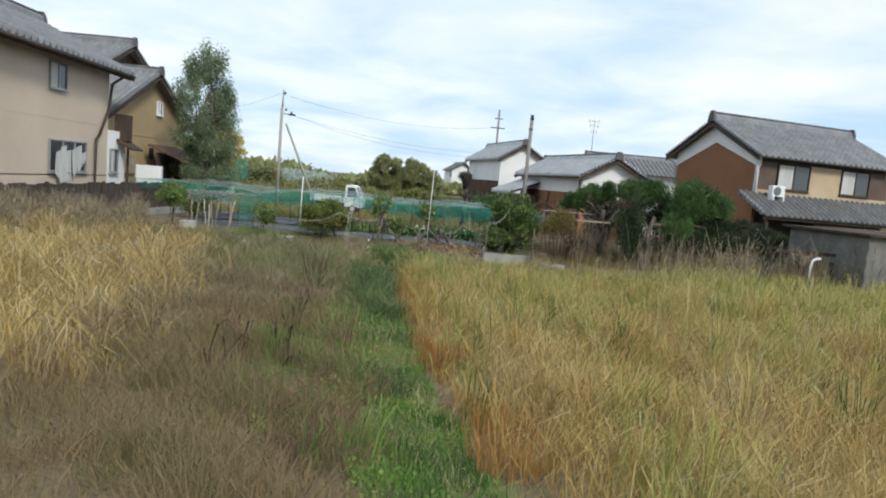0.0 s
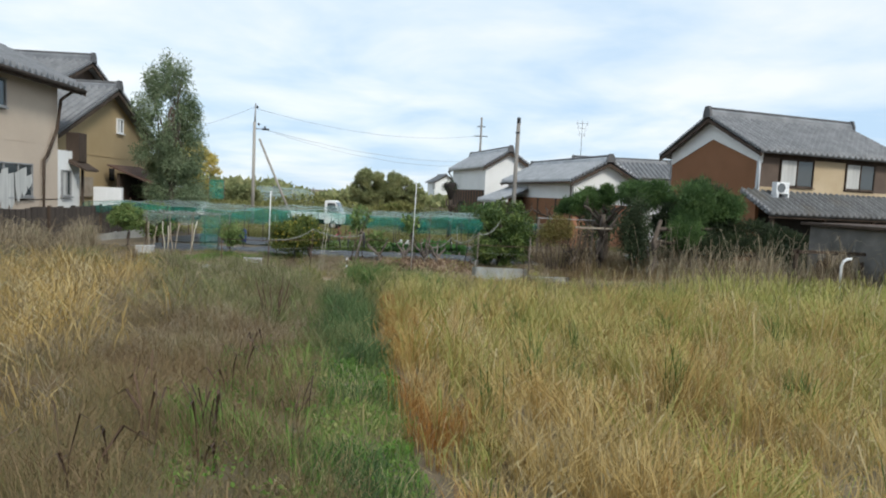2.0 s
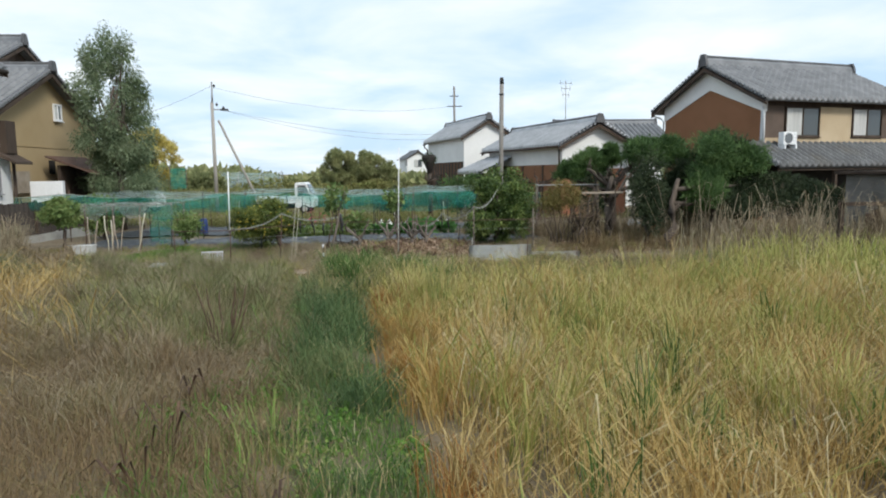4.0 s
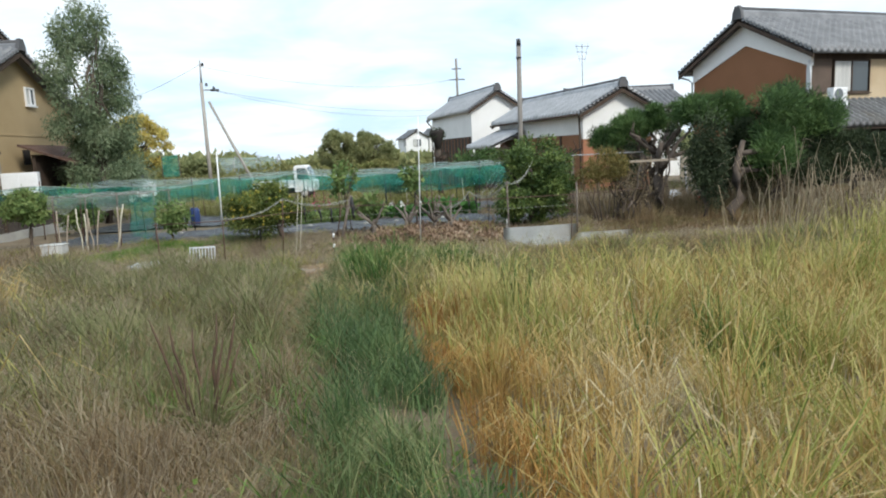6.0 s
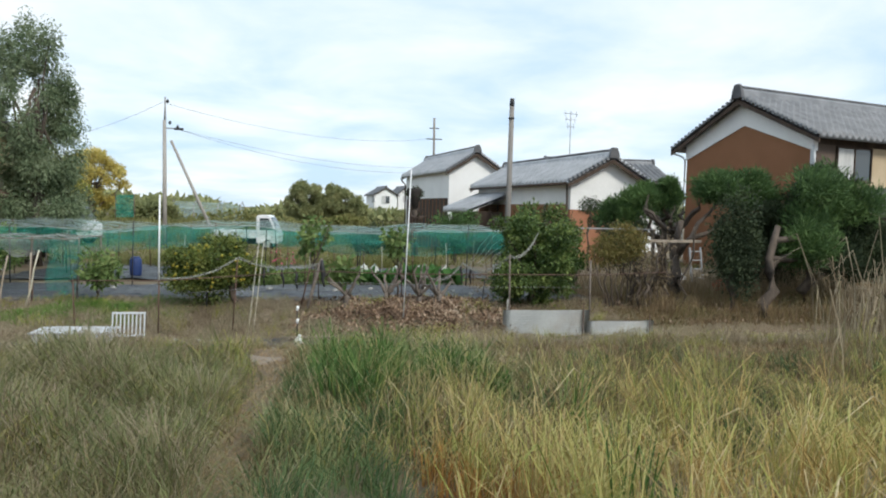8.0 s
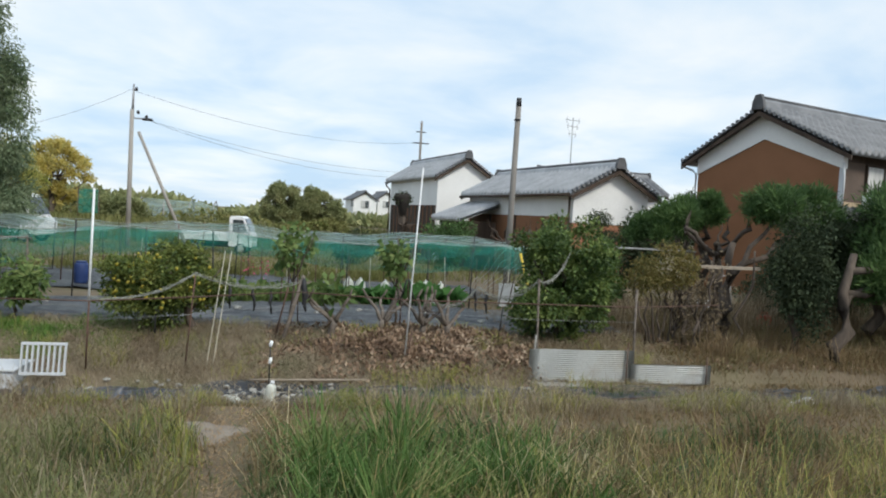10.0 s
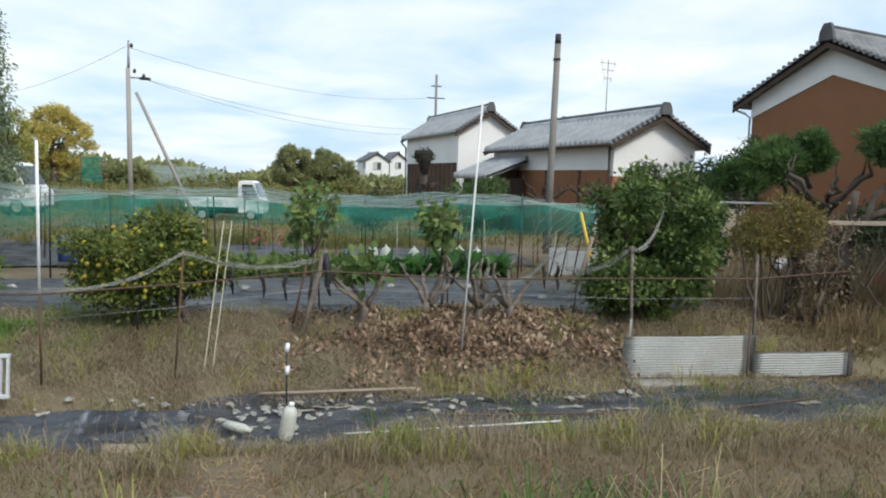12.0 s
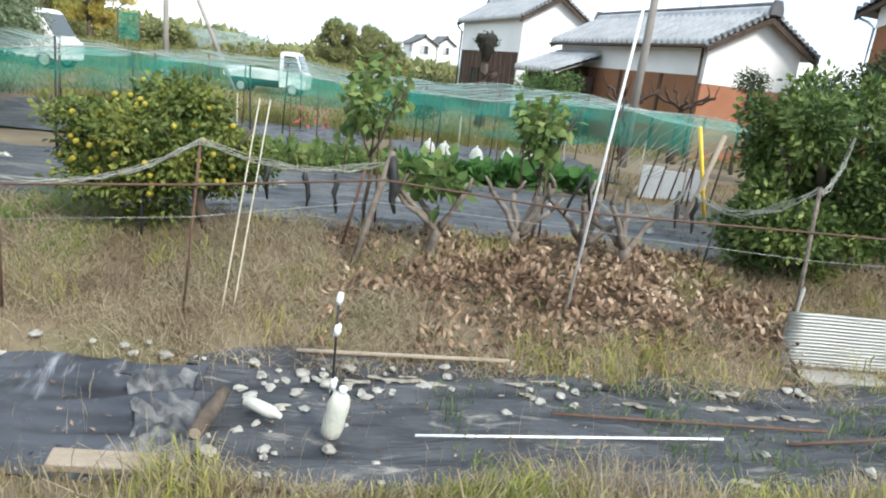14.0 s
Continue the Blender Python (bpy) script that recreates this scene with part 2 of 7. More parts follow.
M_YELLOWP = mat("yellow_paint", (0.70, 0.48, 0.05), (0.75, 0.54, 0.08), 4, 0.5)
M_REDP = mat("red_plastic", (0.5, 0.04, 0.02), (0.6, 0.06, 0.03), 4, 0.5)
M_BLUEP = mat("blue_plastic", (0.03, 0.055, 0.17), (0.04, 0.07, 0.2), 4, 0.45)
M_CURTAIN = mat("curtain", (0.42, 0.42, 0.41), (0.56, 0.56, 0.54), 3, 0.9, stretch=(4, 1, 0.2))
M_SHUT = mat("dull_glazing", (0.10, 0.11, 0.12), (0.16, 0.17, 0.18), 1, 0.15, bump=0.0, spec=0.6)
M_PANEL = mat("pale_panel", (0.52, 0.54, 0.56), (0.60, 0.62, 0.64), 2, 0.6, bump=0.1, stain=(0.42, 0.40, 0.36))
M_FRUIT = mat("lemon_peel", (0.27, 0.25, 0.035), (0.42, 0.33, 0.045), 6, 0.5, bump=0.2, bscale=90, vary=0.2)
# Almost black; also carries the painted shade below the brown house's pent roof.
M_DARK = mat("near_black", (0.02, 0.018, 0.016), (0.035, 0.03, 0.027), 2, 0.9)
M_CORD = mat("old_cord", (0.22, 0.225, 0.2), (0.34, 0.345, 0.31), 8, 0.9)
M_NET = net_mat("green_net", (0.02, 0.33, 0.25), 0.33)
M_NETTOP = net_mat("pale_net", (0.55, 0.68, 0.66), 0.30)
M_NETGREY = net_mat("grey_net", (0.42, 0.44, 0.40), 0.30)
M_MUD = mat("dried_mud", (0.20, 0.18, 0.15), (0.38, 0.35, 0.29), 14, 0.95, bump=0.6, bscale=50, vary=0.2)
M_LAP = mat("grey_plastic", (0.045, 0.047, 0.052), (0.19, 0.19, 0.19), 9, 0.4, bump=0.6, bscale=30, spec=0.5)
M_NETTHIN = net_mat("thin_net", (0.10, 0.40, 0.33), 0.12)
M_GLASS = bpy.data.materials.new("window_glass")
M_GLASS.use_nodes = True
g_in = M_GLASS.node_tree.nodes["Principled BSDF"].inputs
g_in["Base Color"].default_value, g_in["Roughness"].default_value = (0.05, 0.06, 0.065, 1), 0.06
g_in["Specular IOR Level"].default_value = 0.7

G_STRAW = blade_mat("straw", [(0.26, 0.17, 0.06), (0.40, 0.27, 0.095), (0.52, 0.37, 0.14), (0.60, 0.46, 0.21), (0.32, 0.23, 0.09)], 0.55)
G_PALE = blade_mat("pale_straw", [(0.36, 0.27, 0.13), (0.52, 0.41, 0.21), (0.62, 0.52, 0.31), (0.68, 0.60, 0.40)], 0.8)
G_PALEBROWN = blade_mat("pale_brown_straw", [(0.20, 0.155, 0.105), (0.30, 0.24, 0.16), (0.42, 0.35, 0.245), (0.21, 0.20, 0.11)], 1.2)
G_RUSTSTEM = blade_mat("dock_stem", [(0.055, 0.036, 0.026), (0.095, 0.06, 0.042), (0.16, 0.10, 0.065)], 1.0, 0.05)
G_STRAWG = blade_mat("straw_green", [(0.17, 0.22, 0.05), (0.29, 0.32, 0.08), (0.42, 0.39, 0.125), (0.54, 0.47, 0.20), (0.22, 0.30, 0.065)], 0.6)
G_PATH = blade_mat("path_green", [(0.07, 0.15, 0.03), (0.11, 0.225, 0.042), (0.16, 0.30, 0.06), (0.24, 0.32, 0.09), (0.34, 0.31, 0.14)], 1.2)
G_SAGE = blade_mat("sage_grass", [(0.09, 0.12, 0.045), (0.15, 0.18, 0.07), (0.24, 0.245, 0.11), (0.38, 0.335, 0.19)], 1.2)
G_TRACK = blade_mat("trodden_straw", [(0.26, 0.17, 0.09), (0.36, 0.25, 0.14), (0.46, 0.34, 0.20)], 1.5, 0.1)
G_DEEP = blade_mat("deep_green", [(0.045, 0.085, 0.038), (0.075, 0.13, 0.052), (0.125, 0.19, 0.07), (0.27, 0.28, 0.13)], 0.9)
G_BROWN = blade_mat("brown_weed", [(0.15, 0.105, 0.062), (0.23, 0.16, 0.09), (0.33, 0.24, 0.13), (0.19, 0.18, 0.075), (0.16, 0.12, 0.078)], 0.7)
G_ORANGE = blade_mat("orange_weed", [(0.30, 0.14, 0.045), (0.42, 0.21, 0.065), (0.50, 0.29, 0.09), (0.36, 0.27, 0.08)], 0.8)
G_CLUMP = blade_mat("fresh_green", [(0.04, 0.09, 0.024), (0.075, 0.145, 0.038), (0.125, 0.21, 0.055), (0.28, 0.30, 0.12)], 1.0)
G_MOWN = blade_mat("mown_grass", [(0.135, 0.092, 0.052), (0.205, 0.14, 0.078), (0.29, 0.205, 0.11), (0.14, 0.13, 0.056), (0.22, 0.175, 0.08)], 0.8)
G_LIME = blade_mat("yellowing_grass", [(0.20, 0.25, 0.05), (0.33, 0.34, 0.09), (0.46, 0.41, 0.14), (0.15, 0.21, 0.05)], 1.0)
G_REED = blade_mat("dead_reed", [(0.11, 0.085, 0.055), (0.19, 0.145, 0.09), (0.29, 0.225, 0.145), (0.42, 0.345, 0.235)], 1.5)
G_DRYLEAF = blade_mat("dry_leaf", [(0.08, 0.055, 0.04), (0.18, 0.12, 0.082), (0.33, 0.225, 0.15), (0.54, 0.43, 0.32)], 2.0, 0.15)
G_HOLLY = blade_mat("evergreen_leaf", [(0.04, 0.07, 0.026), (0.07, 0.115, 0.036), (0.14, 0.20, 0.056), (0.31, 0.37, 0.12)], 2.0, 0.25, 0.4)
G_LEMON = blade_mat("lemon_leaf", [(0.042, 0.07, 0.021), (0.085, 0.12, 0.032), (0.165, 0.2, 0.05), (0.31, 0.32, 0.095)], 2.0, 0.25, 0.45)
G_PINE = blade_mat("pine_needle", [(0.05, 0.09, 0.036), (0.085, 0.15, 0.052), (0.16, 0.25, 0.08)], 1.2, 0.3)
G_DARKL = blade_mat("dark_leaf", [(0.028, 0.044, 0.024), (0.048, 0.066, 0.034), (0.075, 0.098, 0.045)], 1.5, 0.15)
G_OLIVE = blade_mat("olive_leaf", [(0.11, 0.11, 0.035), (0.18, 0.16, 0.05), (0.25, 0.19, 0.07), (0.12, 0.15, 0.05)], 2.0, 0.3)
G_POPLAR = blade_mat("poplar_leaf", [(0.09, 0.135, 0.07), (0.15, 0.20, 0.11), (0.22, 0.27, 0.155), (0.32, 0.37, 0.24)], 1.2, 0.35)
G_GINKGO = blade_mat("yellow_leaf", [(0.40, 0.35, 0.09), (0.56, 0.46, 0.12), (0.68, 0.58, 0.22), (0.30, 0.31, 0.10)], 1.0, 0.45)
G_WOODS = blade_mat("woods_leaf", [(0.17, 0.195, 0.09), (0.24, 0.265, 0.12), (0.31, 0.32, 0.15), (0.38, 0.365, 0.18)], 0.35, 0.35)
G_FIG = blade_mat("fig_leaf", [(0.08, 0.13, 0.045), (0.13, 0.20, 0.065), (0.20, 0.27, 0.09), (0.27, 0.30, 0.12)], 2.0, 0.35)
G_VEG = blade_mat("vegetable_leaf", [(0.06, 0.15, 0.04), (0.09, 0.21, 0.06), (0.15, 0.28, 0.10)], 2.0, 0.35)
G_HEDGE = blade_mat("bank_grass", [(0.11, 0.14, 0.04), (0.18, 0.19, 0.06), (0.25, 0.23, 0.09), (0.09, 0.12, 0.04)], 0.25, 0.3)


# ---- builders ----
def part(name, bm, material, parent, label=""):
    """Links a bmesh as one mesh object under parent."""
    me = bpy.data.meshes.new(name)
    bm.to_mesh(me)
    bm.free()
    me.materials.append(material)
    ob = new(name, me)
    ob.parent = parent
    return tagged(ob, label)


def shared(name, me, parent, m):
    ob = new(name, me)
    ob.parent = parent
    ob.matrix_basis = m
    return ob


def base(name, label, category, m=None, group="", kind=""):
    ob = new(name)
    ob.empty_display_size = 0.1
    if m is not None:
        ob.matrix_basis = m
    return tagged(ob, label, category, group, kind)


def box(bm, x0, x1, y0, y1, z0, z1, bevel=0.0, m=None):
    vs = [bm.verts.new((x, y, z)) for z in (z0, z1) for y in (y0, y1) for x in (x0, x1)]
    fs = [bm.faces.new([vs[i] for i in f]) for f in ((0, 2, 3, 1), (4, 5, 7, 6), (0, 1, 5, 4), (2, 6, 7, 3), (0, 4, 6, 2), (1, 3, 7, 5))]
    if bevel:
        edges = {e for f in fs for e in f.edges}
        done = bmesh.ops.bevel(bm, geom=list(edges), offset=bevel, segments=2, affect="EDGES", profile=0.6)
        vs = list({v for f in done["faces"] for v in f.verts} | {v for v in vs if v.is_valid})
    if m is not None:
        bmesh.ops.transform(bm, matrix=m, verts=[v for v in vs if v.is_valid])
    return bm


def boxed(*a, **k):
    return box(bmesh.new(), *a, **k)


def prism(bm, outline, axis, a, b):
    """Extrudes an outline of (u, v) along an axis from a to b: axis x takes (y, z), y takes (x, z), z takes (x, y)."""
    def at(u, v, w):
        return {"x": (w, u, v), "y": (u, w, v), "z": (u, v, w)}[axis]
    low = [bm.verts.new(at(u, v, a)) for u, v in outline]
    top = [bm.verts.new(at(u, v, b)) for u, v in outline]
    n = len(outline)
    bm.faces.new(low[::-1])
    bm.faces.new(top)
    for i in range(n):
        bm.faces.new((low[i], low[(i + 1) % n], top[(i + 1) % n], top[i]))
    bmesh.ops.recalc_face_normals(bm, faces=bm.faces)
    return bm


def tube(bm, pts, radii, sides=8):
    pts = [Vector(p) for p in pts]
    rings = []
    for i, p in enumerate(pts):
        d = (pts[min(i + 1, len(pts) - 1)] - pts[max(i - 1, 0)]).normalized()
        q = d.to_track_quat("Z", "Y")
        r = radii[i] if isinstance(radii, (list, tuple)) else radii
        rings.append([bm.verts.new(p + q @ Vector((r * math.cos(2 * math.pi * k / sides), r * math.sin(2 * math.pi * k / sides), 0))) for k in range(sides)])
    for a, b in zip(rings, rings[1:]):
        for k in range(sides):
            f = bm.faces.new((a[k], a[(k + 1) % sides], b[(k + 1) % sides], b[k]))
            f.smooth = True
    bm.faces.new(rings[0][::-1])
    bm.faces.new(rings[-1])
    return bm


def tubed(pts, radii, sides=8):
    return tube(bmesh.new(), pts, radii, sides)


def crooked(a, b, n, wob, seed):
    """A bent line from a to b."""
    r = random.Random(seed)
    a, b = Vector(a), Vector(b)
    return [a.lerp(b, i / n) + (Vector((r.uniform(-wob, wob), r.uniform(-wob, wob), r.uniform(-wob, wob) * 0.4)) if 0 < i < n else Vector()) for i in range(n + 1)]


def lump(bm, c, size, seed, sub=2):
    """An uneven stone."""
    made = bmesh.ops.create_icosphere(bm, subdivisions=sub, radius=1.0)
    for v in made["verts"]:
        k = 1 + 0.75 * noise.noise(v.co * 1.3 + Vector((seed * 3.1, seed * 1.7, 0)))
        v.co = Vector((v.co.x * size[0], v.co.y * size[1], v.co.z * size[2])) * k + Vector(c)
    return bm


def raw_mesh(name, co, faces_idx, sizes, material, kind="", label="", category="", parent=None):
    """A mesh straight from arrays: co (n,3), flat corner indices, corners per face."""
    me = bpy.data.meshes.new(name)
    me.vertices.add(len(co))
    me.vertices.foreach_set("co", np.ascontiguousarray(co, dtype=np.float32).ravel())
    me.loops.add(len(faces_idx))
    me.loops.foreach_set("vertex_index", np.ascontiguousarray(faces_idx, dtype=np.int32))
    me.polygons.add(len(sizes))
    starts = np.concatenate(([0], np.cumsum(sizes)[:-1])).astype(np.int32)
    me.polygons.foreach_set("loop_start", starts)
    me.update(calc_edges=True)
    me.materials.append(material)
    ob = new(name, me)
    ob.parent = parent
    return tagged(ob, label, category, "", kind)


def blades(name, root, high, wide, lean, material, label, category, parent=None, ear=0.0, az=None):
    """Bent blades of grass, each its own island. lean: how far the tip hangs over, as a share of its height; az: which way."""
    n = len(root)
    tw = rng.uniform(0, 2 * np.pi, n)
    if az is None:
        az = rng.uniform(0, 2 * np.pi, n)
    side = np.stack([np.cos(tw), np.sin(tw), np.zeros(n)], 1) * (wide * 0.5)[:, None]
    lean = lean * rng.uniform(0.2, 1.3, n)
    way = np.stack([np.cos(az), np.sin(az), np.zeros(n)], 1) * (lean * high)[:, None]
    up = np.zeros((n, 3))
    up[:, 2] = high
    b0, b1 = root - side, root + side
    p1 = root + up * 0.55 + way * 0.16
    p2 = root + up * 0.9 + way * 0.5
    tip = root + up * (1.0 - 0.48 * np.minimum(lean, 1.3))[:, None] + way * 1.05
    co = np.stack([b0, b1, p1 - side * 0.9, p1 + side * 0.9, p2 - side * (0.65 + ear), p2 + side * (0.65 + ear), tip], 1).reshape(-1, 3)
    pat = np.array([0, 1, 3, 2, 2, 3, 5, 4, 4, 5, 6])
    idx = (np.arange(n)[:, None] * 7 + pat[None]).ravel()
    sizes = np.tile([4, 4, 3], n)
    return raw_mesh(name, co, idx, sizes, material, "" if parent else "stuff", label, category, parent)


def leaves(name, pos, out, length, width, material, parent=None, droop=0.2, label="", category="", kind=""):
    """Folded leaves at pos, turned about the way out."""
    n = len(pos)
    d = out + rng.normal(0, 0.75, (n, 3))
    d[:, 2] -= droop
    d /= np.linalg.norm(d, axis=1)[:, None] + 1e-9
    s = np.cross(d, rng.normal(0, 1, (n, 3)))
    s /= np.linalg.norm(s, axis=1)[:, None] + 1e-9
    u = np.cross(s, d)
    ln = length * rng.uniform(0.6, 1.25, n)[:, None]
    wd = width * rng.uniform(0.6, 1.25, n)[:, None]
    mid = pos + d * ln * 0.5
    co = np.stack([pos, mid + s * wd * 0.5 + u * wd * 0.18, pos + d * ln, mid - s * wd * 0.5 + u * wd * 0.18], 1).reshape(-1, 3)
    idx = (np.arange(n)[:, None] * 4 + np.array([0, 1, 2, 0, 2, 3])[None]).ravel()
    return raw_mesh(name, co, idx, np.full(2 * n, 3), material, kind, label, category, parent)


def cloud(n, blobs, shell=0.45, rough=0.25):
    """Points in ellipsoids (centre, radii), thicker toward their skin and broken into clumps."""
    blobs = [(np.array(c, float), np.array(r, float)) for c, r in blobs]
    vol = np.array([np.prod(r) ** 0.67 for c, r in blobs])
    pick = rng.choice(len(blobs), n, p=vol / vol.sum())
    d = rng.normal(0, 1, (n, 3))
    d /= np.linalg.norm(d, axis=1)[:, None]
    ph = rng.uniform(0, 6, 3)
    wav = 1 + rough * (np.sin(d[:, 0] * 7 + ph[0] + pick) * np.sin(d[:, 1] * 8 + ph[1] + pick * 2) + 0.6 * np.sin(d[:, 2] * 13 + ph[2]) * np.sin(d[:, 0] * 15 + pick))
    rad = rng.uniform(0, 1, n) ** shell * wav
    c = np.array([blobs[k][0] for k in pick])
    r = np.array([blobs[k][1] for k in pick])
    return c + d * r * rad[:, None], d


def blob_cluster(c, r, n, spread, size, seed):
    """Many small ellipsoids scattered through a large one, for a crown with gaps."""
    k = np.random.default_rng(seed)
    out = []
    for _ in range(n):
        d = k.normal(0, 1, 3)
        d = d / np.linalg.norm(d) * k.uniform(0.35, 1.0) ** 0.6 * spread
        s = size * k.uniform(0.65, 1.25)
        out.append((np.array(c) + d * np.array(r), np.array(r) * s * k.uniform(0.8, 1.2, 3)))
    return out


# ---- lie of the land ----
LAND_Y = [-400, -3, 0.5, 3.5, 6, 10.5, 13, 15, 16.4, 17.0, 17.15, 17.5, 18.2, 19.0, 19.2, 20.4, 21.2, 24, 30, 44, 60, 90, 400]
LAND_Z = [0.7, 0.68, 0.64, 0.5, 0.32, 0.32, 0.25, 0.19, 0.16, 0.14, 0.11, -0.2, -0.22, -0.22, -0.2, 0.14, 0.18, 0.06, -0.08, -0.4, -0.5, -0.4, -0.4]


def land(x, y):
    z = np.interp(y, LAND_Y, LAND_Z)
    toe = np.interp(y, [18.2, 18.55, 19.2, 20.4, 20.8], [-0.3, -0.2, -0.05, 0.14, 0.1])
    z = np.where((x < 1.12) & (y > 18.2) & (y < 20.8), np.maximum(z, toe), z)
    z = np.where((x >= 1.12) & (y > 19.2) & (y < 20.4), np.maximum(z, np.interp(y, [19.2, 19.26, 20.4], [-0.2, -0.02, 0.14])), z)
    z = z + 0.36 * np.exp(-((x + 14) / 3.5) ** 2 - ((y - 39) / 5) ** 2)
    return z + 0.025 * np.sin(x * 1.9 + y * 0.7) * np.sin(y * 1.3 - x * 0.4)


def right_edge(y):
    """Where the trodden strip meets the rice."""
    return np.interp(y, [0, 4, 5, 7.5, 9.7, 12, 14, 16], [0.35, 0.02, -0.19, -0.53, -0.78, -0.98, -1.1, -1.2])


def left_edge(y):
    """Where the trodden strip meets the weeds."""
    return np.interp(y, [0, 4, 5, 7, 9, 10.5, 12, 13.7, 16], [-0.45, -0.62, -0.85, -1.27, -1.5, -1.66, -1.8, -1.95, -2.1])


def worn(x, y):
    """The bare footway beside the strip, near the field's end: 1 in its middle, 0 outside."""
    mid = np.interp(y, [9.5, 10.4, 13.2, 14.8, 16.2, 17], [-1.66, -1.75, -2.04, -2.05, -2.17, -2.25])
    half = np.interp(y, [11, 12.5, 13.5, 16, 16.9], [0.04, 0.1, 0.14, 0.18, 0.24])
    return np.clip(1.6 - np.abs(x - mid) / half, 0, 1) * (y > 11) * (y < 17)


def field(x, y, size, seed):
    """A smooth random field from 0 to 1 with spots of about that size."""
    k = np.random.default_rng(seed)
    out = np.zeros_like(np.asarray(x, float))
    for _ in range(7):
        a, w = k.uniform(0, 2 * np.pi), k.uniform(0.6, 1.7) * 2 * np.pi / (size * 2)
        out = out + np.sin(w * (x * np.cos(a) + y * np.sin(a)) + k.uniform(0, 6.28))
    return np.clip(0.5 + out / 6.0, 0, 1)


def strew(n, x0, x1, y0, y1, keep=None):
    x, y = rng.uniform(x0, x1, n), rng.uniform(y0, y1, n)
    if keep is not None:
        k = keep(x, y)
        x, y = x[k], y[k]
    return np.stack([x, y, land(x, y) - 0.01], 1)


def tufted(centres, each, spread):
    """Roots gathered in tufts."""
    return fanned(centres, each, spread)[0]


def fanned(centres, each, spread):
    """Roots gathered in tufts, and for each the way it leans: out of its tuft, swayed by the lie of the crop."""
    p = np.repeat(centres, each, 0)
    o = rng.normal(0, spread, (len(p), 2))
    p[:, :2] += o
    p[:, 2] = land(p[:, 0], p[:, 1]) - 0.01
    sway = 6.28 * field(p[:, 0], p[:, 1], 1.1, 5)
    az = np.arctan2(o[:, 1] / spread + 0.9 * np.sin(sway), o[:, 0] / spread + 0.9 * np.cos(sway)) + rng.normal(0, 1.1, len(p))
    return p, az


# ---- ground ----
def build_ground():
    xs = np.concatenate(([-2500, -700, -200, -90, -50, -30, -20], np.arange(-14, 14.01, 0.4), [20, 30, 50, 90, 200, 700, 2500]))
    ys = np.concatenate(([-2500, -600, -150, -50, -20, -8], np.arange(-4, 16, 0.5), np.arange(16, 22, 0.1), np.arange(22, 46, 1.0), [50, 60, 75, 90, 130, 200, 400, 900, 2500]))
    X, Y = np.meshgrid(xs, ys)
    Z = land(X, Y)
    co = np.stack([X, Y, Z], 2).reshape(-1, 3)
    nx, ny = len(xs), len(ys)
    i = (np.arange(ny - 1)[:, None] * nx + np.arange(nx - 1)[None]).ravel()
    idx = np.stack([i, i + 1, i + nx + 1, i + nx], 1).ravel()
    return raw_mesh("ground", co, idx, np.full(len(i), 4), M_SOIL, "structure", "dry brown earth of fields and gardens", "ground")


build_ground()


def build_sheet(name, x0, x1, y0, y1, lift, label, edge=0.05, wrinkle=0.012, material=None):
    """Black weed cloth laid over the ground with creases and a ragged edge."""
    nx, ny = int((x1 - x0) / 0.06), max(6, int((y1 - y0) / 0.035))
    u, v = np.meshgrid(np.linspace(0, 1, nx), np.linspace(0, 1, ny))
    X = x0 + (x1 - x0) * u
    Y = y0 + (y1 - y0) * v
    Y = Y + (v - 0.5) * 2 * edge * (np.sin(X * 2.3) + np.sin(X * 5.1 + 1)) * (np.abs(v - 0.5) > 0.4)
    W = np.sin(Y * 21 + 2.2 * np.sin(X * 1.3) + X * 0.9) * np.sin(X * 2.1 + Y * 3) + 0.7 * np.sin(X * 9 + 3 * np.sin(Y * 5)) * np.sin(Y * 8 + X)
    ridge = 1 - np.abs(np.sin(Y * 9 + 1.6 * np.sin(X * 0.8) + 0.8 * np.sin(X * 2.7 + Y * 3)))
    Z = land(X, Y) + lift + wrinkle * (W + 2.2 * ridge ** 6 * (0.4 + field(X, Y, 0.5, 17)))
    co = np.stack([X, Y, Z], 2).reshape(-1, 3)
    i = (np.arange(ny - 1)[:, None] * nx + np.arange(nx - 1)[None]).ravel()
    idx = np.stack([i, i + 1, i + nx + 1, i + nx], 1).ravel()
    ob = raw_mesh(name, co, idx, np.full(len(i), 4), material or M_SHEET, "", label, "weed sheet")
    ob.data.polygons.foreach_set("use_smooth", np.ones(len(i), bool))
    return ob


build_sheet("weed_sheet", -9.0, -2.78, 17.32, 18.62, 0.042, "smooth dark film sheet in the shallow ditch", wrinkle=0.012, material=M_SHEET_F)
build_sheet("weed_sheet", -2.9, 1.2, 17.32, 18.74, 0.03, "black woven weed sheet in the shallow ditch", 0.05, 0.014, M_SHEET_W)
build_sheet("weed_sheet", 1.08, 8.5, 17.33, 19.02, 0.033, "black woven weed sheet lying up to the tin edging", 0.05, 0.014, M_SHEET_W)
build_sheet("weed_sheet", -8.5, 3.1, 20.75, 23.9, 0.03, "black weed sheet spread over the vegetable plot", 0.03)
build_sheet("weed_sheet", -9.5, -2.2, 25.2, 31, 0.03, "grey-black weed sheet behind the vegetable rows", 0.03)
build_sheet("weed_sheet", -1.6, 2.4, 25.9, 29.5, 0.03, "black weed sheet under the plastic cloches", 0.03)


